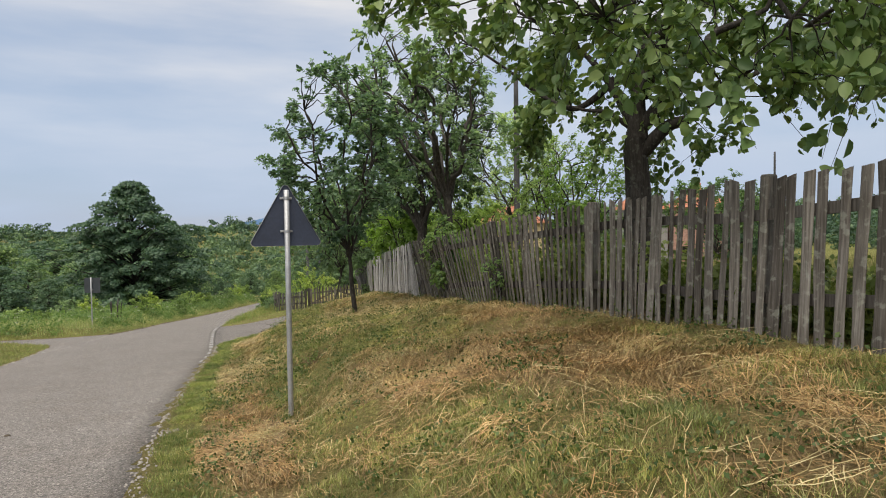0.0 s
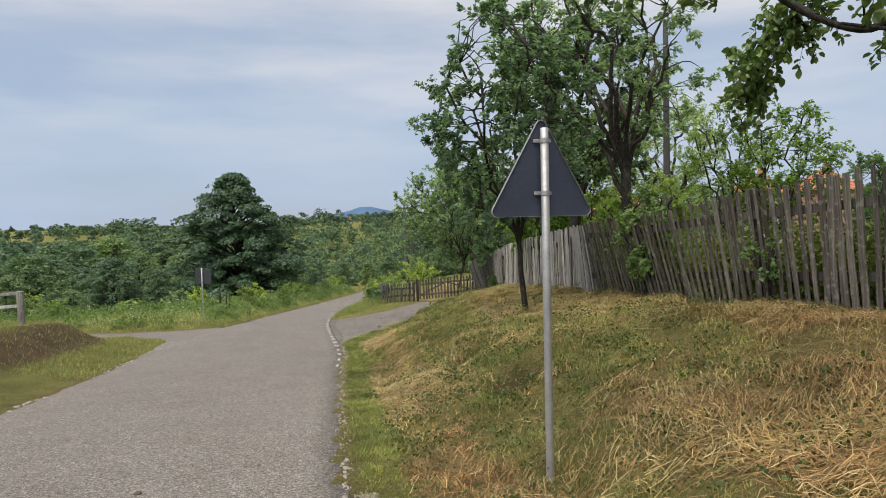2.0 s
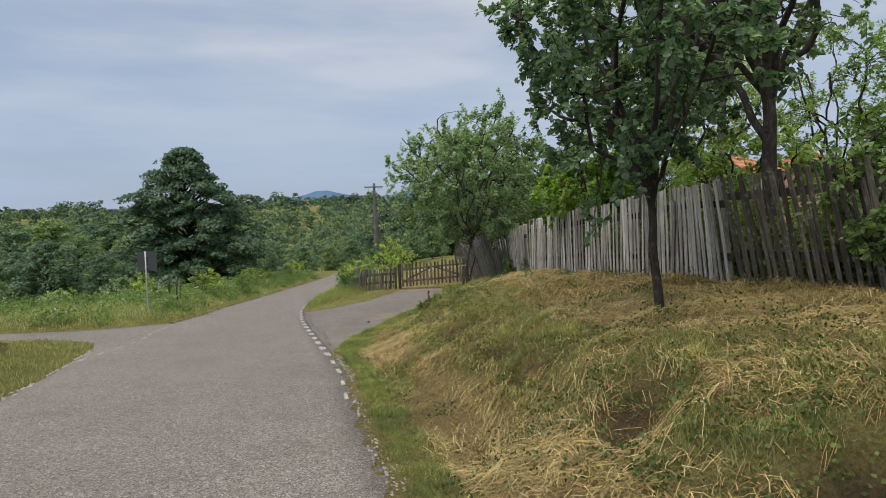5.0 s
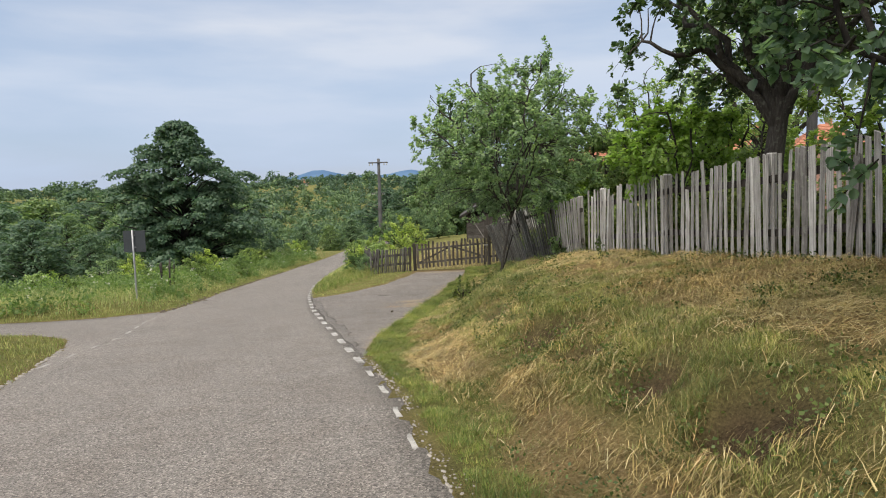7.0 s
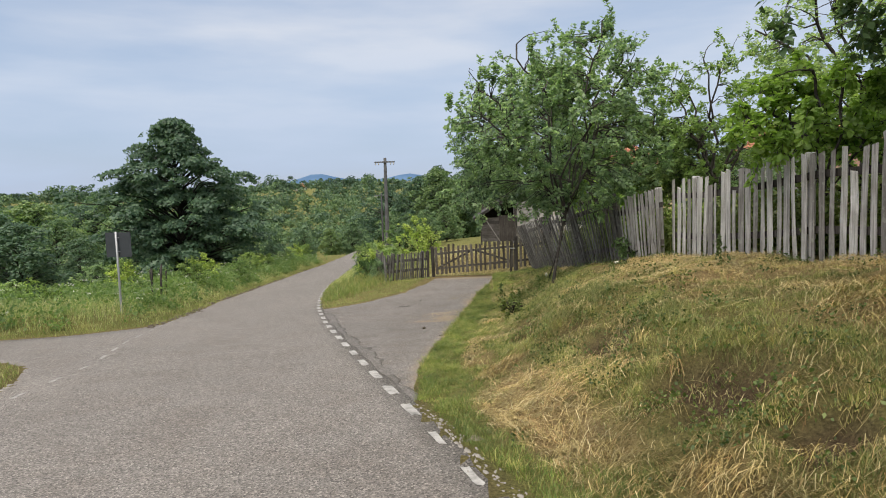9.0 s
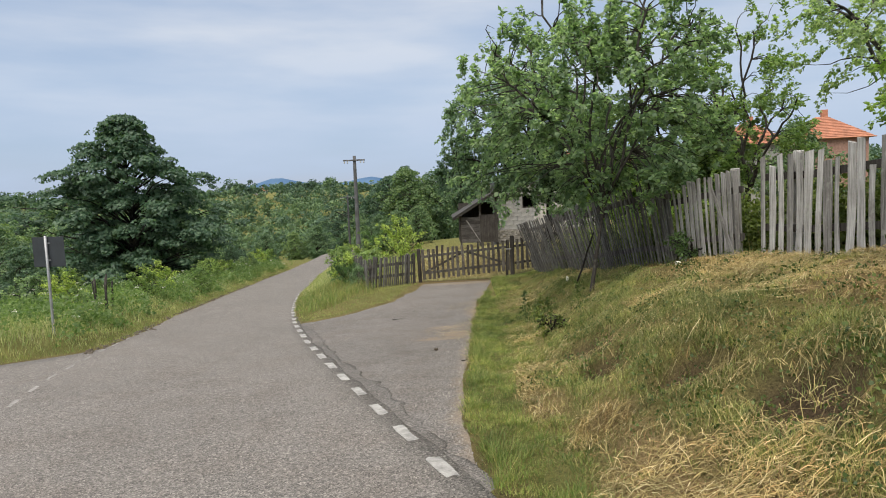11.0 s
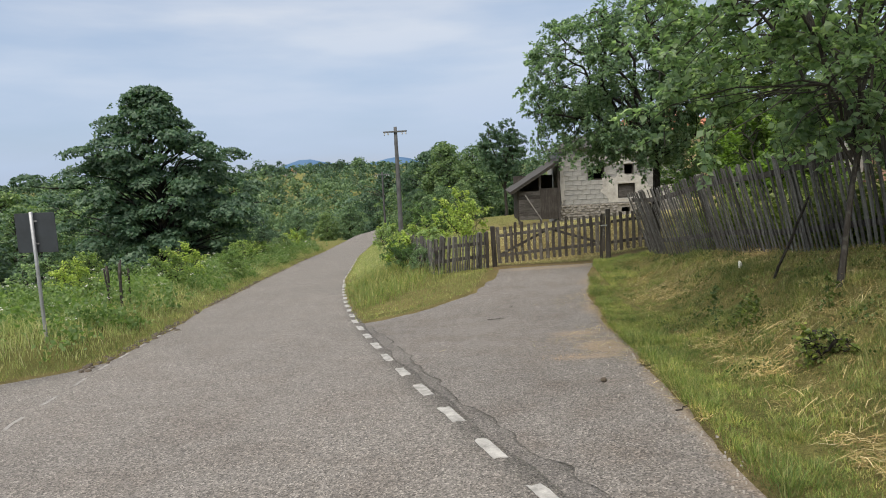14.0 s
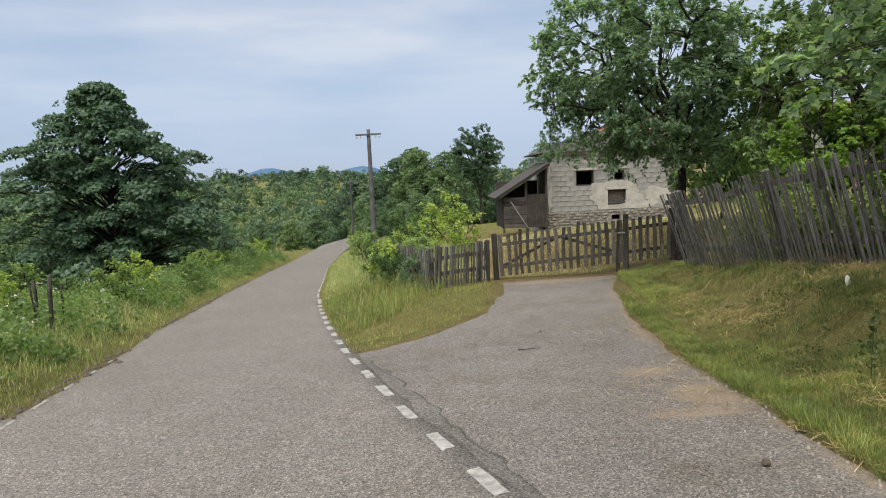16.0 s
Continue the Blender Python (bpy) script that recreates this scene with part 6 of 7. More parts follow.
    # plaster left on the wall, with a torn outline
    for cx, cz, rx, rz, seed in ((3.2, 1.62, 1.2, 0.85, 3), (5.1, 1.6, 0.7, 0.45, 5), (4.2, 1.25, 0.8, 0.22, 7), (2.6, 3.3, 0.9, 0.26, 9), (0.1, 2.2, 0.1, 1.15, 11)):
        bm = bmesh.new()
        n = 56
        ring = []
        for k in range(n):
            a = 2 * math.pi * k / n
            q = 0.5 + 1.0 * float(fbm(np.array([4 + 2.3 * math.cos(a)]), np.array([4 + 2.3 * math.sin(a)]), seed, 5)[0])
            ring.append((cx + rx * q * math.cos(a), max(cz + rz * q * math.sin(a), 1.08)))
        hole = next((h for h in holes[:3] if h[0] < cx < h[1] and h[2] < cz < h[3]), None)
        ring = [(min(x, W - 0.02), min(z, H - 0.02)) for x, z in ring]
        outer = [bm.verts.new((x, -0.031 if k % 2 else -0.034, z)) for k, (x, z) in enumerate(ring)]
        low = [bm.verts.new((x, 0.01, z)) for x, z in ring]
        for k in range(n):
            bm.faces.new((outer[k], outer[(k + 1) % n], low[(k + 1) % n], low[k]))
        if hole:
            inner = []
            for k in range(n):
                a = 2 * math.pi * k / n
                m = max(abs(math.cos(a)) / ((hole[1] - hole[0]) / 2), abs(math.sin(a)) / ((hole[3] - hole[2]) / 2))
                inner.append(bm.verts.new(((hole[0] + hole[1]) / 2 + math.cos(a) / m, -0.032, (hole[2] + hole[3]) / 2 + math.sin(a) / m)))
            for k in range(n):
                bm.faces.new((outer[k], inner[k], inner[(k + 1) % n], outer[(k + 1) % n]))
        else:
            bm.faces.new(outer[::-1])
        bmesh.ops.recalc_face_normals(bm, faces=bm.faces)
        part("plaster_patch", bm, M_PLASTER, front, "pale torn plaster left on the blocks")
    # rubble stones of the base
    kinds = []
    for k in range(4):
        bm = bmesh.new()
        bmesh.ops.create_icosphere(bm, subdivisions=1, radius=0.5)
        for v in bm.verts:
            v.co *= rng.uniform(0.7, 1.2)
        bmesh.ops.scale(bm, verts=bm.verts, vec=(0.4, 0.12, 0.15))
        me = bpy.data.meshes.new("stone")
        bm.to_mesh(me)
        bm.free()
        me.materials.append(M_STONE)
        kinds.append(me)
    for row in range(9):
        x = rng.uniform(0, 0.2)
        while x < W:
            z = 0.98 - 0.125 * row
            if not (2.8 < x < 3.5 and 0.5 < z < 0.9):
                ob = new("stone", rng.choice(kinds))
                ob.parent = e
                ob.location = (x, -0.05, z + rng.uniform(-0.02, 0.02))
                ob.scale = (rng.uniform(0.5, 1.2), 1, rng.uniform(0.7, 1.15))
                ob.rotation_euler = (0, rng.uniform(-0.12, 0.12), 0)
            x += rng.uniform(0.2, 0.42)


block_house()


def wooden_shed():
    ox, oy = -5.3, 48.6
    oz = gz(-4.3, 48.4) - 0.1
    e = empty("lean_to_shed", (ox, oy, oz), "dark board lean-to shed against the block house", "shed")
    g = -1.42 - oz
    W, D = 2.05, 3.0
    for k in range(7):
        bm = bmesh.new()
        box(bm, (1.02, 0.03, 0.19), (0.55, 0.0, g + 0.1 + 0.2 * k), pose(0, 0, 0, 0, random.Random(k).uniform(-1.2, 1.2), 0), 0.006)
        part("board", bm, M_BOARD, e)
    bm = bmesh.new()
    box(bm, (0.85, 0.05, 1.5), (1.5, 0.03, g + 0.75), None, 0.01)
    part("door", bm, M_WOOD_DARK, e, "dark plank door")
    for x, h in ((0.03, 1.55), (1.07, 2.1), (1.98, 2.75)):
        bm = bmesh.new()
        box(bm, (0.1, 0.1, h + 0.2), (x, 0.06, g + h / 2 - 0.1), None, 0.012)
        part("post", bm, M_WOOD_DARK, e)
    bm = bmesh.new()
    box(bm, (W, 0.04, 2.2), (W / 2, D, g + 1.0))
    part("back_wall", bm, M_WOOD_DARK, e)
    bm = bmesh.new()
    box(bm, (0.04, D, 1.5), (0.0, D / 2, g + 0.75))
    part("side_wall", bm, M_WOOD_DARK, e)
    bm = bmesh.new()
    box(bm, (2.95, D + 0.9, 0.06), (0.85, D / 2 - 0.1, g + 2.15), pose(0, 0, 0, 0, -31, 0), 0.01)
    part("roof", bm, M_OLDROOF, e, "sagging grey roof")
    for yy in (-0.45, 0.6, 1.7):
        bm = bmesh.new()
        box(bm, (2.9, 0.06, 0.1), (0.85, yy, g + 2.06), pose(0, 0, 0, 0, -31, 0), 0.008)
        part("rafter", bm, M_BOARD, e)
    bm = bmesh.new()
    box(bm, (0.05, 0.04, 1.5), (0.72, -0.22, g + 0.6), pose(0, 0, 0, 4, -32, 0), 0.006)
    part("leaning_pole", bm, M_WOOD, e, "grey pole leaning on the boards")


wooden_shed()


def hip_house(name, x, y, z, w, d, wall_h, roof_h, ridge, wall_mat, label, rz=0):
    e = empty(name, (x, y, z), label, "house", rz=rz)
    bm = bmesh.new()
    holes = [(-w * 0.3, -w * 0.3 + 1.0, 1.0, 2.2), (w * 0.12, w * 0.12 + 1.0, 1.0, 2.2)]
    wall_panel(bm, -w / 2, w / 2, -1.5, wall_h, 0, 0.3, holes)
    part("front_wall", bm, wall_mat, e)
    for xx in (-w / 2 + 0.15, w / 2 - 0.15):
        bm = bmesh.new()
        box(bm, (0.3, d - 0.3, wall_h + 1.5), (xx, d / 2 + 0.15, (wall_h - 1.5) / 2))
        part("side_wall", bm, wall_mat, e)
    bm = bmesh.new()
    box(bm, (w - 0.6, 0.3, wall_h + 1.5), (0, d - 0.15, (wall_h - 1.5) / 2))
    part("back_wall", bm, wall_mat, e)
    for x0, x1, z0, z1 in holes:
        bm = bmesh.new()
        for sx, sz, cx, cz in ((x1 - x0, 0.07, (x0 + x1) / 2, z0 + 0.035), (x1 - x0, 0.07, (x0 + x1) / 2, z1 - 0.035), (0.07, z1 - z0 - 0.14, x0 + 0.035, (z0 + z1) / 2), (0.07, z1 - z0 - 0.14, x1 - 0.035, (z0 + z1) / 2), (0.06, z1 - z0 - 0.14, (x0 + x1) / 2, (z0 + z1) / 2)):
            box(bm, (sx, 0.08, sz), (cx, 0.12, cz))
        wf = part("window", bm, M_WOOD_DARK, e)
        # flat near-black sheet in the opening, painted as the unlit room
        bm = bmesh.new()
        box(bm, (x1 - x0 - 0.02, 0.01, z1 - z0 - 0.02), ((x0 + x1) / 2, 0.2, (z0 + z1) / 2))
        part("pane", bm, M_DARK, wf)
    o = 0.45
    A = [Vector(p) for p in ((-w / 2 - o, -o, wall_h - 0.1), (w / 2 + o, -o, wall_h - 0.1), (w / 2 + o, d + o, wall_h - 0.1), (-w / 2 - o, d + o, wall_h - 0.1))]
    R = [Vector((-ridge / 2, d / 2, wall_h + roof_h)), Vector((ridge / 2, d / 2, wall_h + roof_h))]
    roof = bmesh.new()
    courses = 14

    def slope(a, b, c, d2):
        """Stepped tile courses from the eave a-b up to the ridge d2-c."""
        n = ((b - a).cross(d2 - a)).normalized()
        for k in range(courses):
            t0, t1 = k / courses, (k + 1) / courses
            p = [a.lerp(d2, t0) + n * 0.05, b.lerp(c, t0) + n * 0.05, b.lerp(c, t1) + n * 0.01, a.lerp(d2, t1) + n * 0.01]
            q = [a.lerp(d2, t0), b.lerp(c, t0)]
            v = [roof.verts.new(i) for i in p]
            u = [roof.verts.new(i) for i in q]
            roof.faces.new(v)
            roof.faces.new((u[0], u[1], v[1], v[0]))
    slope(A[0], A[1], R[1], R[0])
    slope(A[1], A[2], R[1], R[1] + Vector((0, 0.01, 0)))
    slope(A[2], A[3], R[0], R[1])
    slope(A[3], A[0], R[0], R[0] + Vector((0, 0.01, 0)))
    roof.faces.new([roof.verts.new(v) for v in A[::-1]])
    part("roof", roof, M_TILE, e, "orange clay tile roof")
    bm = bmesh.new()
    box(bm, (0.5, 0.5, 1.1), (ridge * 0.3, d / 2 + 0.3, wall_h + roof_h + 0.1), None, 0.02)
    part("chimney", bm, M_TILE, e)


hip_house("village_house", 27.5, 70.0, gz(27.5, 70.0), 5.8, 5.4, 6.7 - 2.0 - gz(27.5, 70.0), 2.0, 1.0, M_BRICK, "brick house with orange hipped tile roof on the rise", -14)
hip_house("village_house", 22.2, 73.0, gz(22.2, 73.0), 5.6, 5.4, 6.6 - 2.0 - gz(22.2, 73.0), 2.0, 1.0, M_RENDER, "pale house with orange hipped tile roof beside the brick house", -14)
hip_house("village_house", 6.3, 62.5, -1.7, 7.0, 7.0, 4.9, 1.6, 2.4, M_OCHRE, "ochre house with orange hipped tile roof behind the orchard")


hip_house("far_house", -119.5, 425.4, gz(-119.5, 425.4) - 0.5, 7.5, 6.0, 2.8, 1.8, 3.0, M_RENDER, "small pale house with orange roof on the far hillside", 12)


# ---------------- road paint and crumbled edge ----------------
def edge_marks(at, label, pts, wear, far_s, paint):
    rng = random.Random(2)
    lines = tagged(empty("edge_line", (*at, road_z(*at)), label, "road marking", kind="structure"))
    inv = lines.matrix_world.inverted()
    s_all = np.r_[0, np.cumsum(np.hypot(*np.diff(pts, axis=0).T))]
    s = 0.4
    while s < s_all[-1] - 1:
        ln = 0.47 * rng.uniform(0.9, 1.05) * (1.0 if s > 4 else 0.75) if s < far_s else 1.6
        bm = bmesh.new()
        rows = []
        for k in range(5):
            q = s + ln * k / 4
            x, yy = np.interp(q, s_all, pts[:, 0]), np.interp(q, s_all, pts[:, 1])
            x2, y2 = np.interp(q + 0.1, s_all, pts[:, 0]), np.interp(q + 0.1, s_all, pts[:, 1])
            d = Vector((x2 - x, y2 - yy, 0)).normalized()
            sd = Vector((d.y, -d.x, 0))
            w = 0.05 * float(np.interp(yy, *wear))
            c = Vector((x, yy, road_z(x, yy)))
            row = []
            for t in (-1, -0.33, 0.33, 1):
                p = c + sd * w * t + d * (rng.uniform(-0.02, 0.02) if k in (0, 4) else 0) + sd * (rng.uniform(-0.008, 0.008) if abs(t) == 1 else 0)
                p.z += 0.0015
                row.append(bm.verts.new(inv @ p))
            rows.append(row)
        for a, b in zip(rows[:-1], rows[1:]):
            for i in range(3):
                bm.faces.new((a[i], a[i + 1], b[i + 1], b[i]))
        geo = bmesh.ops.extrude_face_region(bm, geom=list(bm.faces))
        bmesh.ops.translate(bm, verts=[g for g in geo["geom"] if isinstance(g, bmesh.types.BMVert)], vec=(0, 0, 0.0025))
        part("dash", bm, paint, lines)
        s += 0.935 if s < far_s else 2.2


edge_marks((-6.0, 16.0), "broken white edge line worn into the asphalt", np.array(by_y(RIGHT, np.arange(12.6, 62, 0.25))), ([12.5, 15.5, 17.5], [0.35, 0.6, 1.0]), 24, M_PAINT)
edge_marks((-11.0, 19.0), "faint worn edge line across the side road", np.array(by_y(np.array([(16.6, -10.55), (20.2, -11.25), (22.6, -12.1), (25.6, -12.85), (30.3, -13.85)]), np.arange(16.6, 30.2, 0.25))), ([16, 30], [0.55, 0.45]), 99, M_FAINT)


def patch_strip():
    pts = by_y(RIGHT, np.arange(17.0, 27.6, 0.08))
    me = strip_mesh("asphalt_patch", [(x + 0.06, q) for x, q in pts], [(x + 0.27 + 0.05 * math.sin(q * 1.3) + 0.03 * math.sin(q * 4.1) + 0.025 * math.sin(q * 9.7) + 0.02 * math.sin(q * 17.0), q) for x, q in pts], 6, lambda x, y: road_z(x, y) + drive_rise(x, y), -0.0115, 0.08)
    me.materials.append(M_PATCH)
    tagged(new("asphalt_patch", me), "dark patched seam between road and driveway", "road patch", kind="structure")


patch_strip()


def edging_strip():
    pts = by_y(RIGHT, np.arange(1.0, 17.2, 0.12))
    me = strip_mesh("edging_strip", [(x + 0.07, q) for x, q in pts], [(x + 0.27 + 0.06 * math.sin(q * 2.1) + 0.04 * math.sin(q * 5.3), q) for x, q in pts], 5, road_z, -0.007, 0.1)
    me.materials.append(M_EDGE)
    tagged(new("edging_strip", me), "crumbling pale concrete edging along the asphalt", "road edge", kind="structure")


edging_strip()


def crumbs():
    """Broken pale edging and loose grit along the sides of the road."""
    rng = np.random.default_rng(14)
    vs, fs, o = [], [], 0

    def chip(x, y, r, hgt, stretch=1.5):
        nonlocal o
        k = 7
        a = np.linspace(0, 2 * np.pi, k, endpoint=False) + rng.uniform(0, 1)
        rr = r * rng.uniform(0.55, 1.1, k)
        px, py = x - 0.3 * stretch * rr * np.sin(a) + rr * np.cos(a), y + stretch * rr * np.sin(a)
        z = road_z(px, py)
        top = np.stack([px, py, z + hgt * rng.uniform(0.7, 1.2, k)], -1)
        low = np.stack([x + (px - x) * 1.15, y + (py - y) * 1.15, z - 0.03], -1)
        c = np.array([[x, y, road_z(x, y) + hgt * 1.15]])
        vs.append(np.concatenate([top, low, c]))
        for i in range(k):
            j = (i + 1) % k
            fs.append((o + i, o + k + i, o + k + j))
            fs.append((o + i, o + k + j, o + j))
            fs.append((o + 2 * k, o + i, o + j))
        o += 2 * k + 1
    for q in np.arange(2.5, 17.0, 0.11):
        x = float(np.interp(q, RIGHT[:, 0], RIGHT[:, 1]))
        if fbm(np.array([q * 0.9]), np.array([3.0]), 33)[0] > np.interp(q, [7, 10], [0.38, 0.55]):
            chip(x + rng.normal(0.12, 0.03), q, rng.uniform(0.014, 0.032) * np.interp(q, [7, 10], [0.85, 0.7]), rng.uniform(0.003, 0.01), rng.uniform(1.4, 2.6))
        for _ in range(6):
            chip(x + rng.normal(0.12, 0.05), q + rng.uniform(0, 0.1), rng.uniform(0.003, 0.012), rng.uniform(0.003, 0.009))
    for q in np.arange(8.5, 18.8, 0.16):
        x = float(np.interp(q, LEFT[:, 0], LEFT[:, 1]))
        if fbm(np.array([q * 0.8]), np.array([9.0]), 34)[0] > 0.42:
            chip(x - rng.normal(0.03, 0.03), q, rng.uniform(0.03, 0.06), 0.005)
    for q in np.arange(17.5, 33, 0.06):
        x = float(np.interp(q, [p[1] for p in DRIVE_RIGHT], [p[0] for p in DRIVE_RIGHT])) - rng.gamma(1.4, 0.12)
        if q < 27:
            chip(x, q, rng.uniform(0.003, 0.009), 0.003)
    stuff("edge_rubble", np.concatenate(vs), np.array(fs), M_CONC, "broken pale edging and grit along the asphalt", "rubble")
    vs.clear()
    fs.clear()
    o = 0
    for q in np.arange(24.5, 60, 0.07):
        x = float(np.interp(q, LEFT[:, 0], LEFT[:, 1]))
        if fbm(np.array([q * 0.7]), np.array([2.0]), 39)[0] > 0.5:
            chip(x - rng.normal(0.12, 0.07), q + rng.uniform(-0.05, 0.05), rng.uniform(0.015, 0.09), rng.uniform(0.006, 0.025), rng.uniform(0.8, 2.2))
    stuff("soil_edge", np.concatenate(vs), np.array(fs), M_CLOD, "dark crumbly soil edge beside the asphalt", "soil")


# ---------------- sward ----------------
def blades(rng, x, y, h, w, lean=0.35, seg=1):
    """Grass blades as triangles (seg 1) or bent strips (seg 2)."""
    n = len(x)
    z = ground_z(x, y)
    a = rng.uniform(0, 2 * np.pi, n)
    b = rng.uniform(0, 2 * np.pi, n)
    side = np.stack([np.cos(a), np.sin(a), np.zeros(n)], -1) * (w / 2)[:, None]
    dirn = np.stack([np.cos(b) * lean, np.sin(b) * lean, np.ones(n)], -1) * rng.uniform(0.6, 1.2, (n, 1))
    dirn[:, 2] = np.sqrt(np.maximum(1 - (dirn[:, 0] ** 2 + dirn[:, 1] ** 2), 0.1))
    root = np.stack([x, y, z - 0.01], -1)
    tip = root + dirn * h[:, None]
    if seg == 1:
        v = np.stack([root - side, root + side, tip], 1).reshape(-1, 3)
        return v, np.arange(3 * n).reshape(-1, 3)
    mid = root + np.stack([dirn[:, 0] * 0.3, dirn[:, 1] * 0.3, dirn[:, 2] * 0.62], -1) * h[:, None]
    v = np.stack([root - side, root + side, mid - side * 0.8, mid + side * 0.8, tip], 1).reshape(-1, 3)
    f = np.array([[0, 1, 3], [0, 3, 2], [2, 3, 4]])[None] + (np.arange(n) * 5)[:, None, None]
    return v, f.reshape(-1, 3)


def scatter(rng, n, x0, x1, y0, y1):
    return rng.uniform(x0, x1, n), rng.uniform(y0, y1, n)


def stuff(name, v, f, mat, label, category, tuft=None):
    me = fast_mesh(name, v, f)
    if tuft is not None:
        me.attributes.new("tuft", "FLOAT", "POINT").data.foreach_set("value", np.asarray(tuft, np.float32))
    me.materials.append(mat)
    tagged(new(name, me), label, category, kind="stuff")


FENCE_A = np.array([(y, x) for x, y in FENCE])


def sward():
    rng = np.random.default_rng(3)
    # mown bank: tufts of blades, each with its own height and shade
    x, y = scatter(rng, 290000, -7.2, 3.2, 0.6, 33.5)
    clump = step(0.4, 0.6, fbm(x * 2.7, y * 2.7, 71, 3))
    d = paved_depth(x, y)
    fx = np.interp(y, FENCE_A[:, 0], FENCE_A[:, 1])
    dr = dryness(x, y, d)
    bank = (d > np.where(y < 17, 0.1 + 0.2 * fbm(x * 2.2, y * 2.2, 57, 2), 0.1 * fbm(x * 2.2, y * 2.2, 57, 2) - 0.05)) & (x < fx + 0.1) & (x > np.interp(y, RIGHT[:, 0], RIGHT[:, 1]))
    keep = bank & (rng.uniform(size=len(x)) < np.interp(y, [0, 16, 22, 34], [1.0, 1.0, 0.95, 0.85]) * (1 - np.interp(y, [6, 9, 20, 24], [0.85, 0.72, 0.72, 0.5]) * dr * (d > 0.5)) * (1 - 0.88 * hollow(x, y, d)) * (0.35 + 0.65 * np.maximum(clump, step(1.1, 0.6, d))))
    x, y, d, dr, clump = x[keep], y[keep], d[keep], dr[keep], clump[keep]
    size = 0.3 + (0.5 + 0.9 * clump) * (0.6 + 0.8 * fbm(x * 0.7, y * 0.7, 72, 2)) * rng.uniform(0.5, 1.3, len(x))
    high = 0.036 * size * np.interp(d, [0, 0.5, 1.2, 1.8, 2.6, 4], [0.75, 0.85, 0.95, 1.2, 1.05, 0.95]) * (1 - 0.5 * dr * (d > 0.5)) * np.interp(y, [9, 12, 19, 24, 34], [0.8, 0.95, 1.0, 1.25, 1.25]) * (1 + 0.7 * step(0.25, 0.05, d) * (y > 17))
    tone = np.clip(rng.normal(0.46, 0.22, len(x)) + 1.7 * (fbm(x * 1.6, y * 1.6, 29) - 0.5) - 0.17 * step(0.7, 1.1, d) * step(2.9, 2.2, d) * (y > 6), 0.02, 1)
    lush = rng.uniform(size=len(x)) < (1 - dr) * step(np.interp(y, [18, 22], [1.5, 2.6]), 0.35, d) * np.interp(y, [5, 10], [0.5, 0.95])
    per = np.clip(rng.poisson(11, len(x)), 4, 22)
    for k, mat, nm, lb in ((lush, M_LUSH, "verge_grass", "short green grass along the edge of the road"), (~lush, M_GRASS, "bank_grass", "mown yellow-green grass on the bank")):
        i = np.repeat(np.flatnonzero(k), per[k])
        ang = rng.uniform(0, 2 * np.pi, len(i))
        rr = rng.uniform(0, 1, len(i)) ** 0.6 * 0.06 * np.sqrt(size[i])
        bx, by = x[i] + rr * np.cos(ang), y[i] + rr * np.sin(ang)
        out = np.stack([np.cos(ang), np.sin(ang)], -1) * (0.25 + 6.0 * rr)[:, None] + rng.normal(size=(len(i), 2)) * 0.45
        hh = high[i] * rng.uniform(0.5, 1.25, len(i)) + 0.015
        side = np.stack([-np.sin(ang), np.cos(ang), np.zeros(len(i))], -1) * rng.uniform(0.0016, 0.0036, (len(i), 1))
        root = np.stack([bx, by, ground_z(bx, by) - 0.012], -1)
        tip = root + np.concatenate([out * 0.8, np.ones((len(i), 1))], -1) * hh[:, None]
        v = np.stack([root - side, root + side, tip], 1).reshape(-1, 3)
        stuff(nm, v, np.arange(len(v)).reshape(-1, 3), mat, lb, "grass", np.repeat(tone[i], 3))
    # cut hay: strands matted into swathes that lie flat along the bank
    x, y = scatter(rng, 950000, -6.6, 3.0, 0.8, 31)
    d = paved_depth(x, y)
    fx = np.interp(y, FENCE_A[:, 0], FENCE_A[:, 1])
    dr = dryness(x, y, d)
    swath = 0.04 + step(0.44, 0.58, fbm(x * 1.5 + 0.4 * y, y * 1.1, 23))
    keep = (d > 0.3) & (x < fx - 0.08) & (x > np.interp(y, RIGHT[:, 0], RIGHT[:, 1])) & (rng.uniform(size=len(x)) < np.maximum(dr - 0.16, np.interp(y, [18, 22], [0.2, 0.1]) * step(0.4, 0.8, d)) * 1.3 * (0.25 + swath) * (0.5 + 0.75 * step(0.4, 0.56, fbm(x * 2.3 + 3, y * 1.9, 88, 3))) * (1 - 0.75 * hollow(x, y, d)))
    x, y, swath = x[keep], y[keep], swath[keep]
    n = len(x)
    a = rng.normal(0.0, 0.85, n) + 9.0 * fbm(x * 0.6, y * 0.6, 37)
    L = rng.uniform(0.04, 0.13, n) * rng.choice([1.0, 1.0, 1.0, 1.6], n)
    w = rng.uniform(0.0009, 0.0022, n)
    dirn = np.stack([np.cos(a), np.sin(a)], -1) * (L / 2)[:, None]
    nrm = np.stack([-np.sin(a), np.cos(a)], -1) * w[:, None]
    lift = rng.uniform(0.008, 0.045, n) + 0.035 * rng.uniform(0, 1, n) * step(0.5, 1.0, swath)
    tilt = rng.normal(0, 0.018, n)
    bow = rng.normal(size=n) * L * 0.05
    rows = []
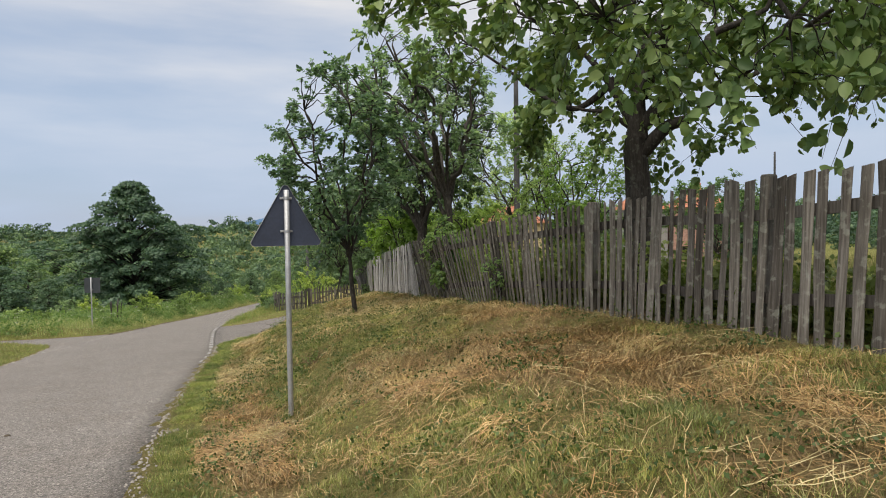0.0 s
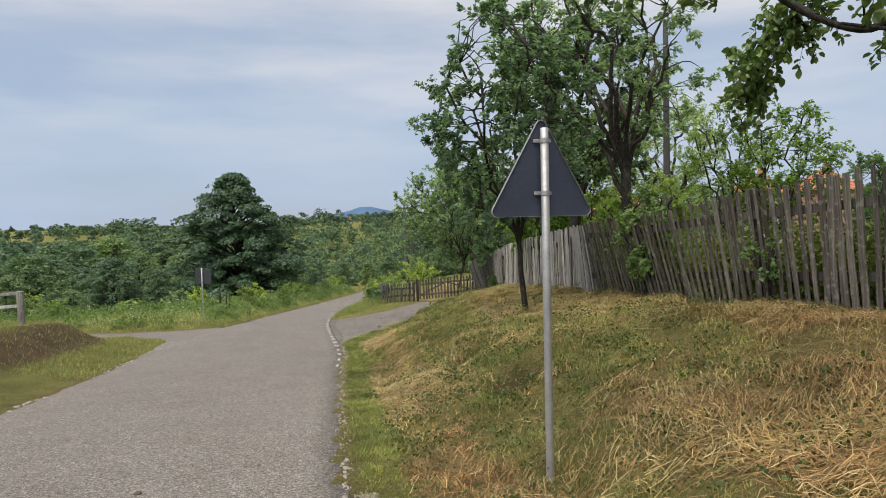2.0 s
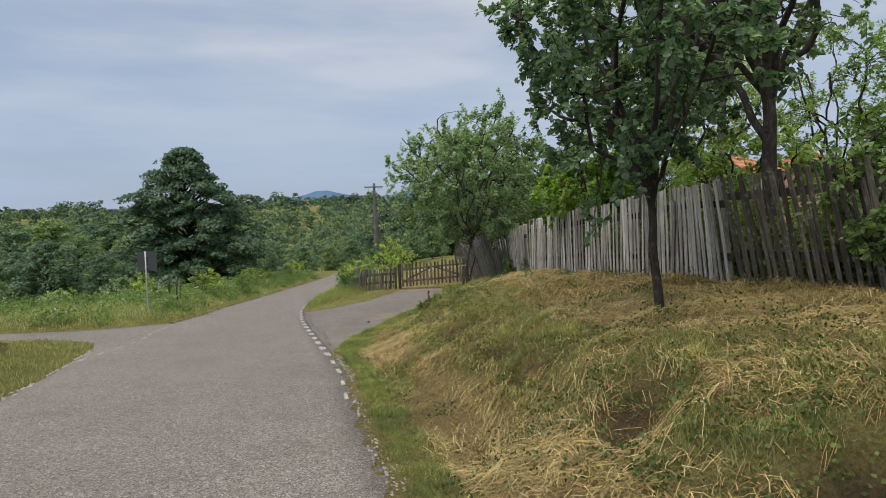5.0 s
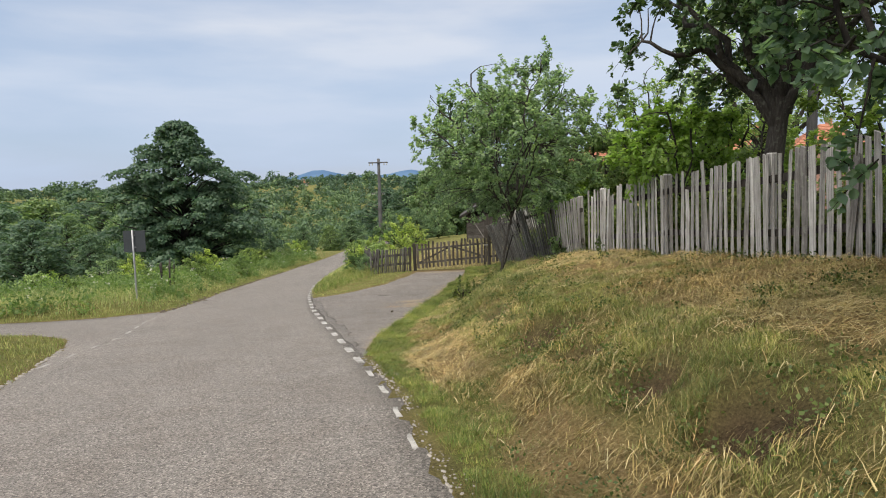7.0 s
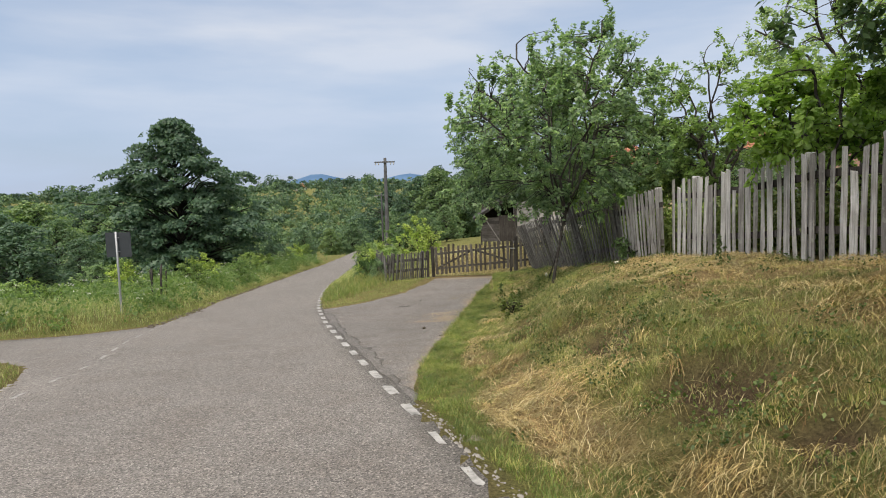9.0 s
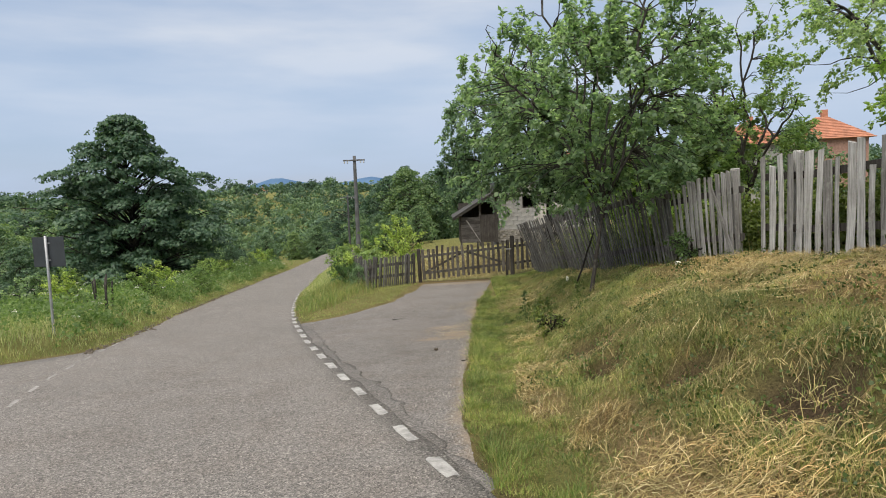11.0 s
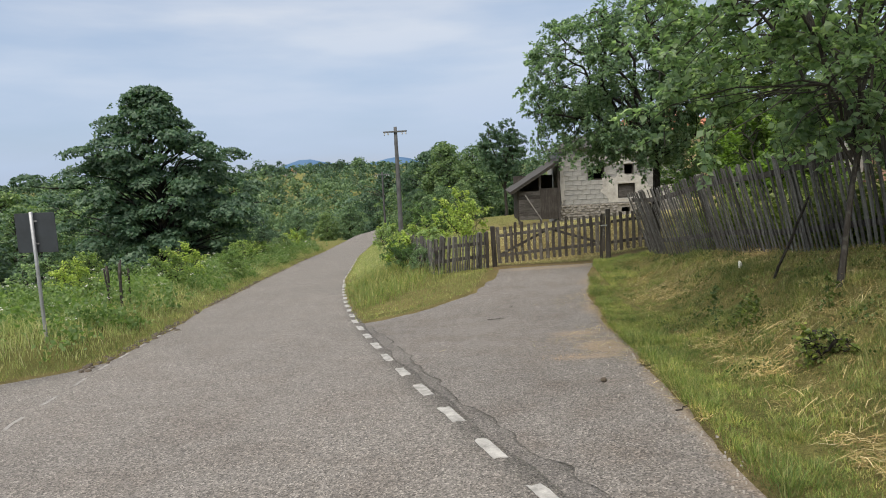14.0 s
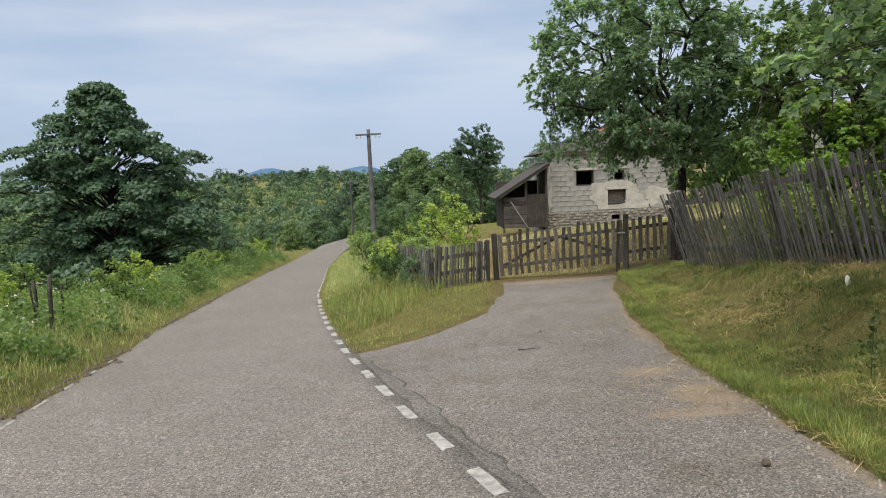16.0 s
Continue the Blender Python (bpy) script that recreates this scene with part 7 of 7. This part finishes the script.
    for t, up in ((-1, -0.008), (0, 0.008), (1, -0.008)):
        px, py = x + dirn[:, 0] * t - np.sin(a) * bow * (t == 0), y + dirn[:, 1] * t + np.cos(a) * bow * (t == 0)
        pz = ground_z(px, py) + lift + up * rng.uniform(0, 1.4, n) + tilt * t
        rows += [np.stack([px - nrm[:, 0], py - nrm[:, 1], pz], -1), np.stack([px + nrm[:, 0], py + nrm[:, 1], pz + w * 0.6], -1)]
    v = np.stack(rows, 1).reshape(-1, 3)
    red = rng.uniform(size=n) < np.interp(y, [6.5, 10.5], [0.85, 0.12]) * (0.6 + 0.8 * step(0.45, 0.55, fbm(x, y, 19, 2)))
    for k, mat, nm, lb in ((red, M_HAY_RED, "browned_hay", "browned cut hay matted on the upper bank"), (~red, M_HAY, "cut_hay", "dry cut hay strewn over the mown bank")):
        kv = v.reshape(n, 6, 3)[k].reshape(-1, 3)
        kf = np.array([[0, 1, 3, 2], [2, 3, 5, 4]])[None] + (np.arange(int(k.sum())) * 6)[:, None, None]
        stuff(nm, kv, kf.reshape(-1, 4), mat, lb, "hay")
    # long pale straws lying across one another in loose handfuls
    g = 110
    gx0, gy0 = scatter(rng, g * 6, -6.2, 2.8, 1.5, 27)
    gd = paved_depth(gx0, gy0)
    ok = np.flatnonzero((gd > 0.6) & (gx0 < np.interp(gy0, FENCE_A[:, 0], FENCE_A[:, 1]) - 0.3) & (gx0 > np.interp(gy0, RIGHT[:, 0], RIGHT[:, 1])) & (rng.uniform(size=len(gx0)) < np.interp(gy0, [1.5, 9, 27], [1, 0.5, 0.15]) * np.where((gy0 > 7.5) & (gd < 2.3), 0.25, 1.0)))[:g]
    i = np.repeat(ok, rng.integers(2, 12, len(ok)))
    n = len(i)
    x, y = gx0[i] + rng.normal(0, 0.16, n), gy0[i] + rng.normal(0, 0.16, n)
    a = (fbm(gx0, gy0, 17) * 14)[i] + rng.normal(0, 0.5, n)
    L = rng.uniform(0.14, 0.46, n)
    w = rng.uniform(0.0009, 0.0018, n)
    curl, arch = rng.normal(0, 0.12, n), rng.uniform(0.0, 0.1, n) * L
    rows = []
    for t in (-1.0, -0.35, 0.35, 1.0):
        px = x + np.cos(a) * L * t / 2 - np.sin(a) * curl * L * (1 - t * t)
        py = y + np.sin(a) * L * t / 2 + np.cos(a) * curl * L * (1 - t * t)
        pz = ground_z(px, py) + 0.03 + arch * (1 - t * t) + 0.02 * rng.uniform(0, 1, n)
        rows += [np.stack([px + np.sin(a) * w, py - np.cos(a) * w, pz], -1), np.stack([px - np.sin(a) * w, py + np.cos(a) * w, pz + w], -1)]
    v = np.stack(rows, 1).reshape(-1, 3)
    f = np.array([[0, 1, 3, 2], [2, 3, 5, 4], [4, 5, 7, 6]])[None] + (np.arange(n) * 8)[:, None, None]
    stuff("long_straw", v, f.reshape(-1, 4), M_STRAW, "long pale straws left lying on the bank", "straw")
    # a few uncut stalks with seed heads
    x, y = scatter(rng, 240, -6.0, 2.5, 2.0, 28)
    d = paved_depth(x, y)
    fx = np.interp(y, FENCE_A[:, 0], FENCE_A[:, 1])
    keep = (d > 1.0) & (x < fx - 0.1) & (x > np.interp(y, RIGHT[:, 0], RIGHT[:, 1]))
    x, y = x[keep], y[keep]
    v, f = blades(rng, x, y, rng.uniform(0.1, 0.28, len(x)), rng.uniform(0.002, 0.004, len(x)), 0.85, 2)
    stuff("uncut_stalks", v, f, M_HAY, "pale uncut stalks left standing on the bank", "grass")
    # sandy soil washed onto the driveway
    n = 700
    sp = rng.integers(0, 4, n)
    cx, cy, sx, sy = (np.array(q)[sp] for q in ((-6.15, -6.55, -6.35, -5.75), (24.6, 24.15, 25.3, 22.6), (0.22, 0.16, 0.2, 0.12), (0.3, 0.12, 0.16, 0.5)))
    x, y = cx + rng.normal(size=n) * sx, cy + rng.normal(size=n) * sy
    r = rng.uniform(0.002, 0.008, n)
    ang = np.arange(5) * 2 * np.pi / 5
    px = x[:, None] + r[:, None] * np.cos(ang) * rng.uniform(0.6, 1.3, (n, 5))
    py = y[:, None] + r[:, None] * np.sin(ang) * rng.uniform(0.6, 1.3, (n, 5))
    pz = road_z(px, py) + drive_rise(px, py) - 0.012 + rng.uniform(0, 0.002, (n, 1))
    top = np.stack([x, y, road_z(x, y) + drive_rise(x, y) - 0.006 + rng.uniform(0, 0.003, n)], -1)[:, None]
    v = np.concatenate([np.stack([px, py, pz], -1), top], 1).reshape(-1, 3)
    f = np.array([[k, (k + 1) % 5, 5] for k in range(5)])[None] + (np.arange(n) * 6)[:, None, None]
    stuff("spilt_soil", v, f.reshape(-1, 3), M_SAND, "sandy orange soil washed onto the driveway", "soil")
    n = 1000
    y = rng.uniform(21.5, 33.2, n)
    edge = np.interp(y, [p[1] for p in DRIVE_RIGHT], [p[0] for p in DRIVE_RIGHT])
    x = edge - np.abs(rng.normal(0, 1, n)) * (0.07 + 0.55 * np.exp(-((y - 25.0) / 0.9) ** 2) + 0.35 * np.exp(-((y - 28.3) / 0.7) ** 2) + 0.5 * step(31.5, 33, y)) + 0.1
    z = road_z(x, y) + drive_rise(x, y) + 0.004
    a = rng.uniform(0, 6.3, n)
    L, w = rng.uniform(0.05, 0.22, n), rng.uniform(0.0015, 0.003, n)
    dx, dy = np.cos(a) * L / 2, np.sin(a) * L / 2
    nx, ny = -np.sin(a) * w, np.cos(a) * w
    up = rng.uniform(0, 0.02, n)
    v = np.stack([np.stack([x - dx - nx, y - dy - ny, z + up], -1), np.stack([x - dx + nx, y - dy + ny, z + up], -1), np.stack([x + dx + nx, y + dy + ny, z + up * 0.4], -1), np.stack([x + dx - nx, y + dy - ny, z + up * 0.4], -1)], 1).reshape(-1, 3)
    stuff("strewn_straw", v, np.arange(4 * n).reshape(-1, 4), M_HAY, "loose straw strewn over the driveway edge", "hay")
    # field behind the fence, yard and island
    x, y = scatter(rng, 260000, -6, 24, 3, 60)
    d = paved_depth(x, y)
    fx = np.interp(y, FENCE_A[:, 0], FENCE_A[:, 1])
    keep = (d > 0.5) & (((x > fx + 0.25) & (y < 31.5)) | ((y > 34.2) & (x > -6))) & (rng.uniform(size=len(x)) < np.interp(x - fx, [0, 4, 10, 25], [1.0, 0.9, 0.35, 0.12])) & ~((y > 48) & (x > -5.4) & (x < 3))
    x, y = x[keep], y[keep]
    v, f = blades(rng, x, y, rng.uniform(0.15, 0.5, len(x)) * np.interp(y, [0, 30, 34, 60], [1, 1, 0.16, 0.16]), rng.uniform(0.01, 0.018, len(x)), 0.3)
    stuff("meadow_grass", v, f, M_FIELD, "tall dry meadow grass behind the fence", "grass")
    x, y = scatter(rng, 52000, -8.0, 5.0, 34.4, 49)
    keep = (paved_depth(x, y) > 0.5) & ~((y > 48.3) & (x > -5.4) & (x < 3))
    x, y = x[keep], y[keep]
    v, f = blades(rng, x, y, rng.uniform(0.04, 0.13, len(x)), rng.uniform(0.008, 0.02, len(x)), 0.7)
    stuff("yard_grass", v, f, M_YARD, "pale dry mown grass in the yard behind the gate", "grass")
    # verge on the valley side, the traffic island and the far right verge
    x, y = scatter(rng, 430000, -28, -7.2, 12, 72)
    d = paved_depth(x, y)
    xl, xr = np.interp(y, LEFT[:, 0], LEFT[:, 1]), np.interp(y, RIGHT[:, 0], RIGHT[:, 1])
    lside = x < (xl + xr) / 2
    isle = lside & (y < 21.5)
    keep = (d > -0.04 + 0.16 * fbm(x * 3, y * 3, 58, 2)) & (d < np.where(lside, 7.5, 4.5)) & ~((y > 32.7) & (y < 34.8) & (x > -7.3) & (x < -3))
    keep &= rng.uniform(size=len(x)) < np.interp(y, [12, 35, 78], [1.0, 0.8, 0.4])
    keep &= ~(isle & (d > 1.45) & (d < 2.7) & (rng.uniform(size=len(x)) < 0.7))
    x, y, d, lside, isle = x[keep], y[keep], d[keep], lside[keep], isle[keep]
    tall = np.where(lside, np.interp(d, [0, 0.35, 1.0, 2.0], [0.12, 0.25, 0.65, 0.9]), np.where(y < 36, np.interp(d, [0, 1.5, 2.1], [0.09, 0.12, 0.8]), np.interp(d, [0, 0.5, 1.2], [0.2, 0.5, 0.9])))
    tall = np.where(isle, 0.17, tall)
    lush = ~lside & (x < -8.3) & (y > 29.4 + 1.5 * (x + 10.3)) & (y > 28.6) & (y < 37)
    tall = np.where(lush, np.interp(d, [0, 0.3, 0.7], [0.3, 0.75, 1.0]), tall)
    h = rng.uniform(0.22, 0.6, len(x)) * tall * (0.5 + fbm(x * 0.9, y * 0.9, 82))
    low = tall < 0.3
    v, f = blades(rng, x[low], y[low], h[low] + 0.03, rng.uniform(0.008, 0.014, low.sum()), 0.5)
    stuff("short_verge_grass", v, f, M_SHORT, "short green grass at the road edge", "grass")
    k = ~low & lush
    v, f = blades(rng, x[k], y[k], h[k] * 0.7, rng.uniform(0.005, 0.01, k.sum()), 0.6, 2)
    stuff("lush_grass", v, f, M_LUSH, "lush soft green grass beside the garden fence", "grass")
    k = ~low & ~lush
    v, f = blades(rng, x[k], y[k], h[k] * 0.85, rng.uniform(0.005, 0.011, k.sum()), 0.45, 2)
    stuff("tall_grass", v, f, M_TALL, "tall green grass on the roadside verge", "grass")
    # broad-leaved weeds in the verge
    x, y = scatter(rng, 21000, -30, -8, 12, 75)
    d = paved_depth(x, y)
    xl, xr = np.interp(y, LEFT[:, 0], LEFT[:, 1]), np.interp(y, RIGHT[:, 0], RIGHT[:, 1])
    keep = (d > 0.5) & (d < 7) & (x < (xl + xr) / 2) & (y > 23) & (fbm(x * 0.7, y * 0.7, 55) > np.interp(d, [0.5, 1.5, 3], [0.56, 0.46, 0.4]))
    x, y = x[keep], y[keep]
    n = len(x)
    rep = np.repeat(np.arange(n), 22)
    hh = rng.uniform(0.2, 0.75, n)
    t = rng.uniform(0.15, 1, len(rep))
    c = np.stack([x[rep], y[rep], ground_z(x, y)[rep] + hh[rep] * t], -1) + rng.normal(size=(len(rep), 3)) * [0.1, 0.1, 0.03]
    v, f = leaf_arrays(rng, c, 0.085)
    stuff("verge_weeds", v, f, M_HERB, "broad-leaved weeds among the tall grass", "weeds")
    pick = rng.uniform(size=n) < 0.1
    rep = np.repeat(np.flatnonzero(pick), 14)
    c = np.stack([x[rep], y[rep], ground_z(x, y)[rep] + hh[rep] + 0.08], -1) + rng.normal(size=(len(rep), 3)) * [0.045, 0.045, 0.012]
    v, f = leaf_arrays(rng, c, 0.026, 2.0)
    stuff("white_umbels", v, f, M_FLOWER, "small white flower heads in the verge", "flowers")
    # weeds and nettles on the bank
    x, y = scatter(rng, 7800, -5.5, 2.5, 1.5, 31)
    d = paved_depth(x, y)
    fx = np.interp(y, FENCE_A[:, 0], FENCE_A[:, 1])
    foot = np.abs(x - fx + 0.15) < 0.2
    wet = np.exp(-(((x + 1.7) / 1.2) ** 2 + ((y - 9.0) / 1.8) ** 2))
    keep = (d > 0.5) & (x < fx) & ((fbm(x * 1.3, y * 1.3, 66) > np.interp(y, [9, 14], [0.56, 0.62])) | (rng.uniform(size=len(x)) < 1.3 * wet) | ((d < 2.8) & (d > 1.2) & (rng.uniform(size=len(x)) < 0.16)) | (foot & (rng.uniform(size=len(x)) < 0.8)))
    x, y = x[keep], y[keep]
    n = len(x)
    rep = np.repeat(np.arange(n), 18)
    hh = rng.uniform(0.03, 0.13, n)
    c = np.stack([x[rep], y[rep], ground_z(x, y)[rep] + hh[rep] * rng.uniform(0.2, 1, len(rep))], -1) + rng.normal(size=(len(rep), 3)) * [0.06, 0.06, 0.02]
    v, f = leaf_arrays(rng, c, 0.027)
    stuff("bank_weeds", v, f, M_WEED, "small leafy weeds in the mown bank", "weeds")
    # tall weeds left standing behind the fence
    n = 2600
    y = rng.uniform(3.0, 30.5, n)
    x = np.interp(y, FENCE_A[:, 0], FENCE_A[:, 1]) + 0.22 + rng.gamma(1.6, 0.28, n)
    hh = rng.uniform(0.3, 0.95, n) * np.interp(y, [3, 7, 9], [0.55, 0.7, 1.0])
    rep = np.repeat(np.arange(n), 26)
    c = np.stack([x[rep], y[rep], ground_z(x, y)[rep] + hh[rep] * rng.uniform(0.05, 1, len(rep))], -1) + rng.normal(size=(len(rep), 3)) * [0.09, 0.09, 0.03]
    v, f = leaf_arrays(rng, c, 0.07)
    stuff("fence_weeds", v, f, M_WEED, "tall dark weeds standing behind the picket fence", "weeds")
    # nettles and brambles round the bare hollows, and a few tall weeds by the driveway
    x, y = scatter(rng, 9000, -7.0, 1.5, 7.5, 31)
    d = paved_depth(x, y)
    fx = np.interp(y, FENCE_A[:, 0], FENCE_A[:, 1])
    hol = hollow(x, y, d)
    rim = (hol > 0.05) & (hol < 0.95)
    patch = (fbm(x * 1.2, y * 1.2, 63) > 0.6) & (d > 1.3) & (d < 3.2)
    keep = (x < fx - 0.1) & (x > np.interp(y, RIGHT[:, 0], RIGHT[:, 1])) & ((rim & (rng.uniform(size=len(x)) < 0.55)) | (patch & (rng.uniform(size=len(x)) < 0.1)))
    x, y = x[keep], y[keep]
    n = len(x)
    rep = np.repeat(np.arange(n), 24)
    hh = rng.uniform(0.06, 0.24, n)
    up = rng.uniform(0.1, 1, len(rep))
    c = np.stack([x[rep], y[rep], ground_z(x, y)[rep] + hh[rep] * up], -1) + rng.normal(size=(len(rep), 3)) * [0.06, 0.06, 0.015]
    v, f = leaf_arrays(rng, c, 0.032)
    stuff("bank_nettles", v, f, M_WEED, "dark nettles and brambles on the worn bank", "weeds")



def tall_weed(x, y, h, seed):
    """A single stem with leaves in pairs."""
    rng = np.random.default_rng(seed)
    e = empty("tall_weed", (x, y, gz(x, y)), "tall leafy weed standing on the mown bank", "weed", "tall weeds")
    k = np.linspace(0, 1, 7)
    pts = np.stack([rng.normal() * 0.05 * k ** 2, rng.normal() * 0.05 * k ** 2, k * h - 0.03], -1)
    v, f = tube_arrays([(pts, np.linspace(0.006, 0.002, 7))], 5)
    mesh_part("stem", smooth(fast_mesh("stem", v, f)), M_WEED, e)
    t = np.repeat(np.linspace(0.15, 1.0, 16), 5)
    c = np.stack([np.interp(t, k, pts[:, i]) for i in range(3)], -1) + rng.normal(size=(len(t), 3)) * np.stack([0.075 * (1.15 - t), 0.075 * (1.15 - t), 0.0 * t + 0.012], -1)
    v, f = leaf_arrays(rng, c, 0.04, droop=0.3, fine=True)
    mesh_part("leaves", fast_mesh("leaves", v, f), M_WEED, e)


for k, (x, y, h) in enumerate(((-4.93, 24.18, 0.6), (-4.76, 23.75, 0.5), (-4.6, 23.9, 0.35), (-4.25, 23.1, 0.45), (-4.95, 22.1, 0.42), (-4.82, 23.95, 0.4), (-2.55, 18.6, 0.42))):
    tall_weed(x, y, h, 300 + k)

sward()
crumbs()
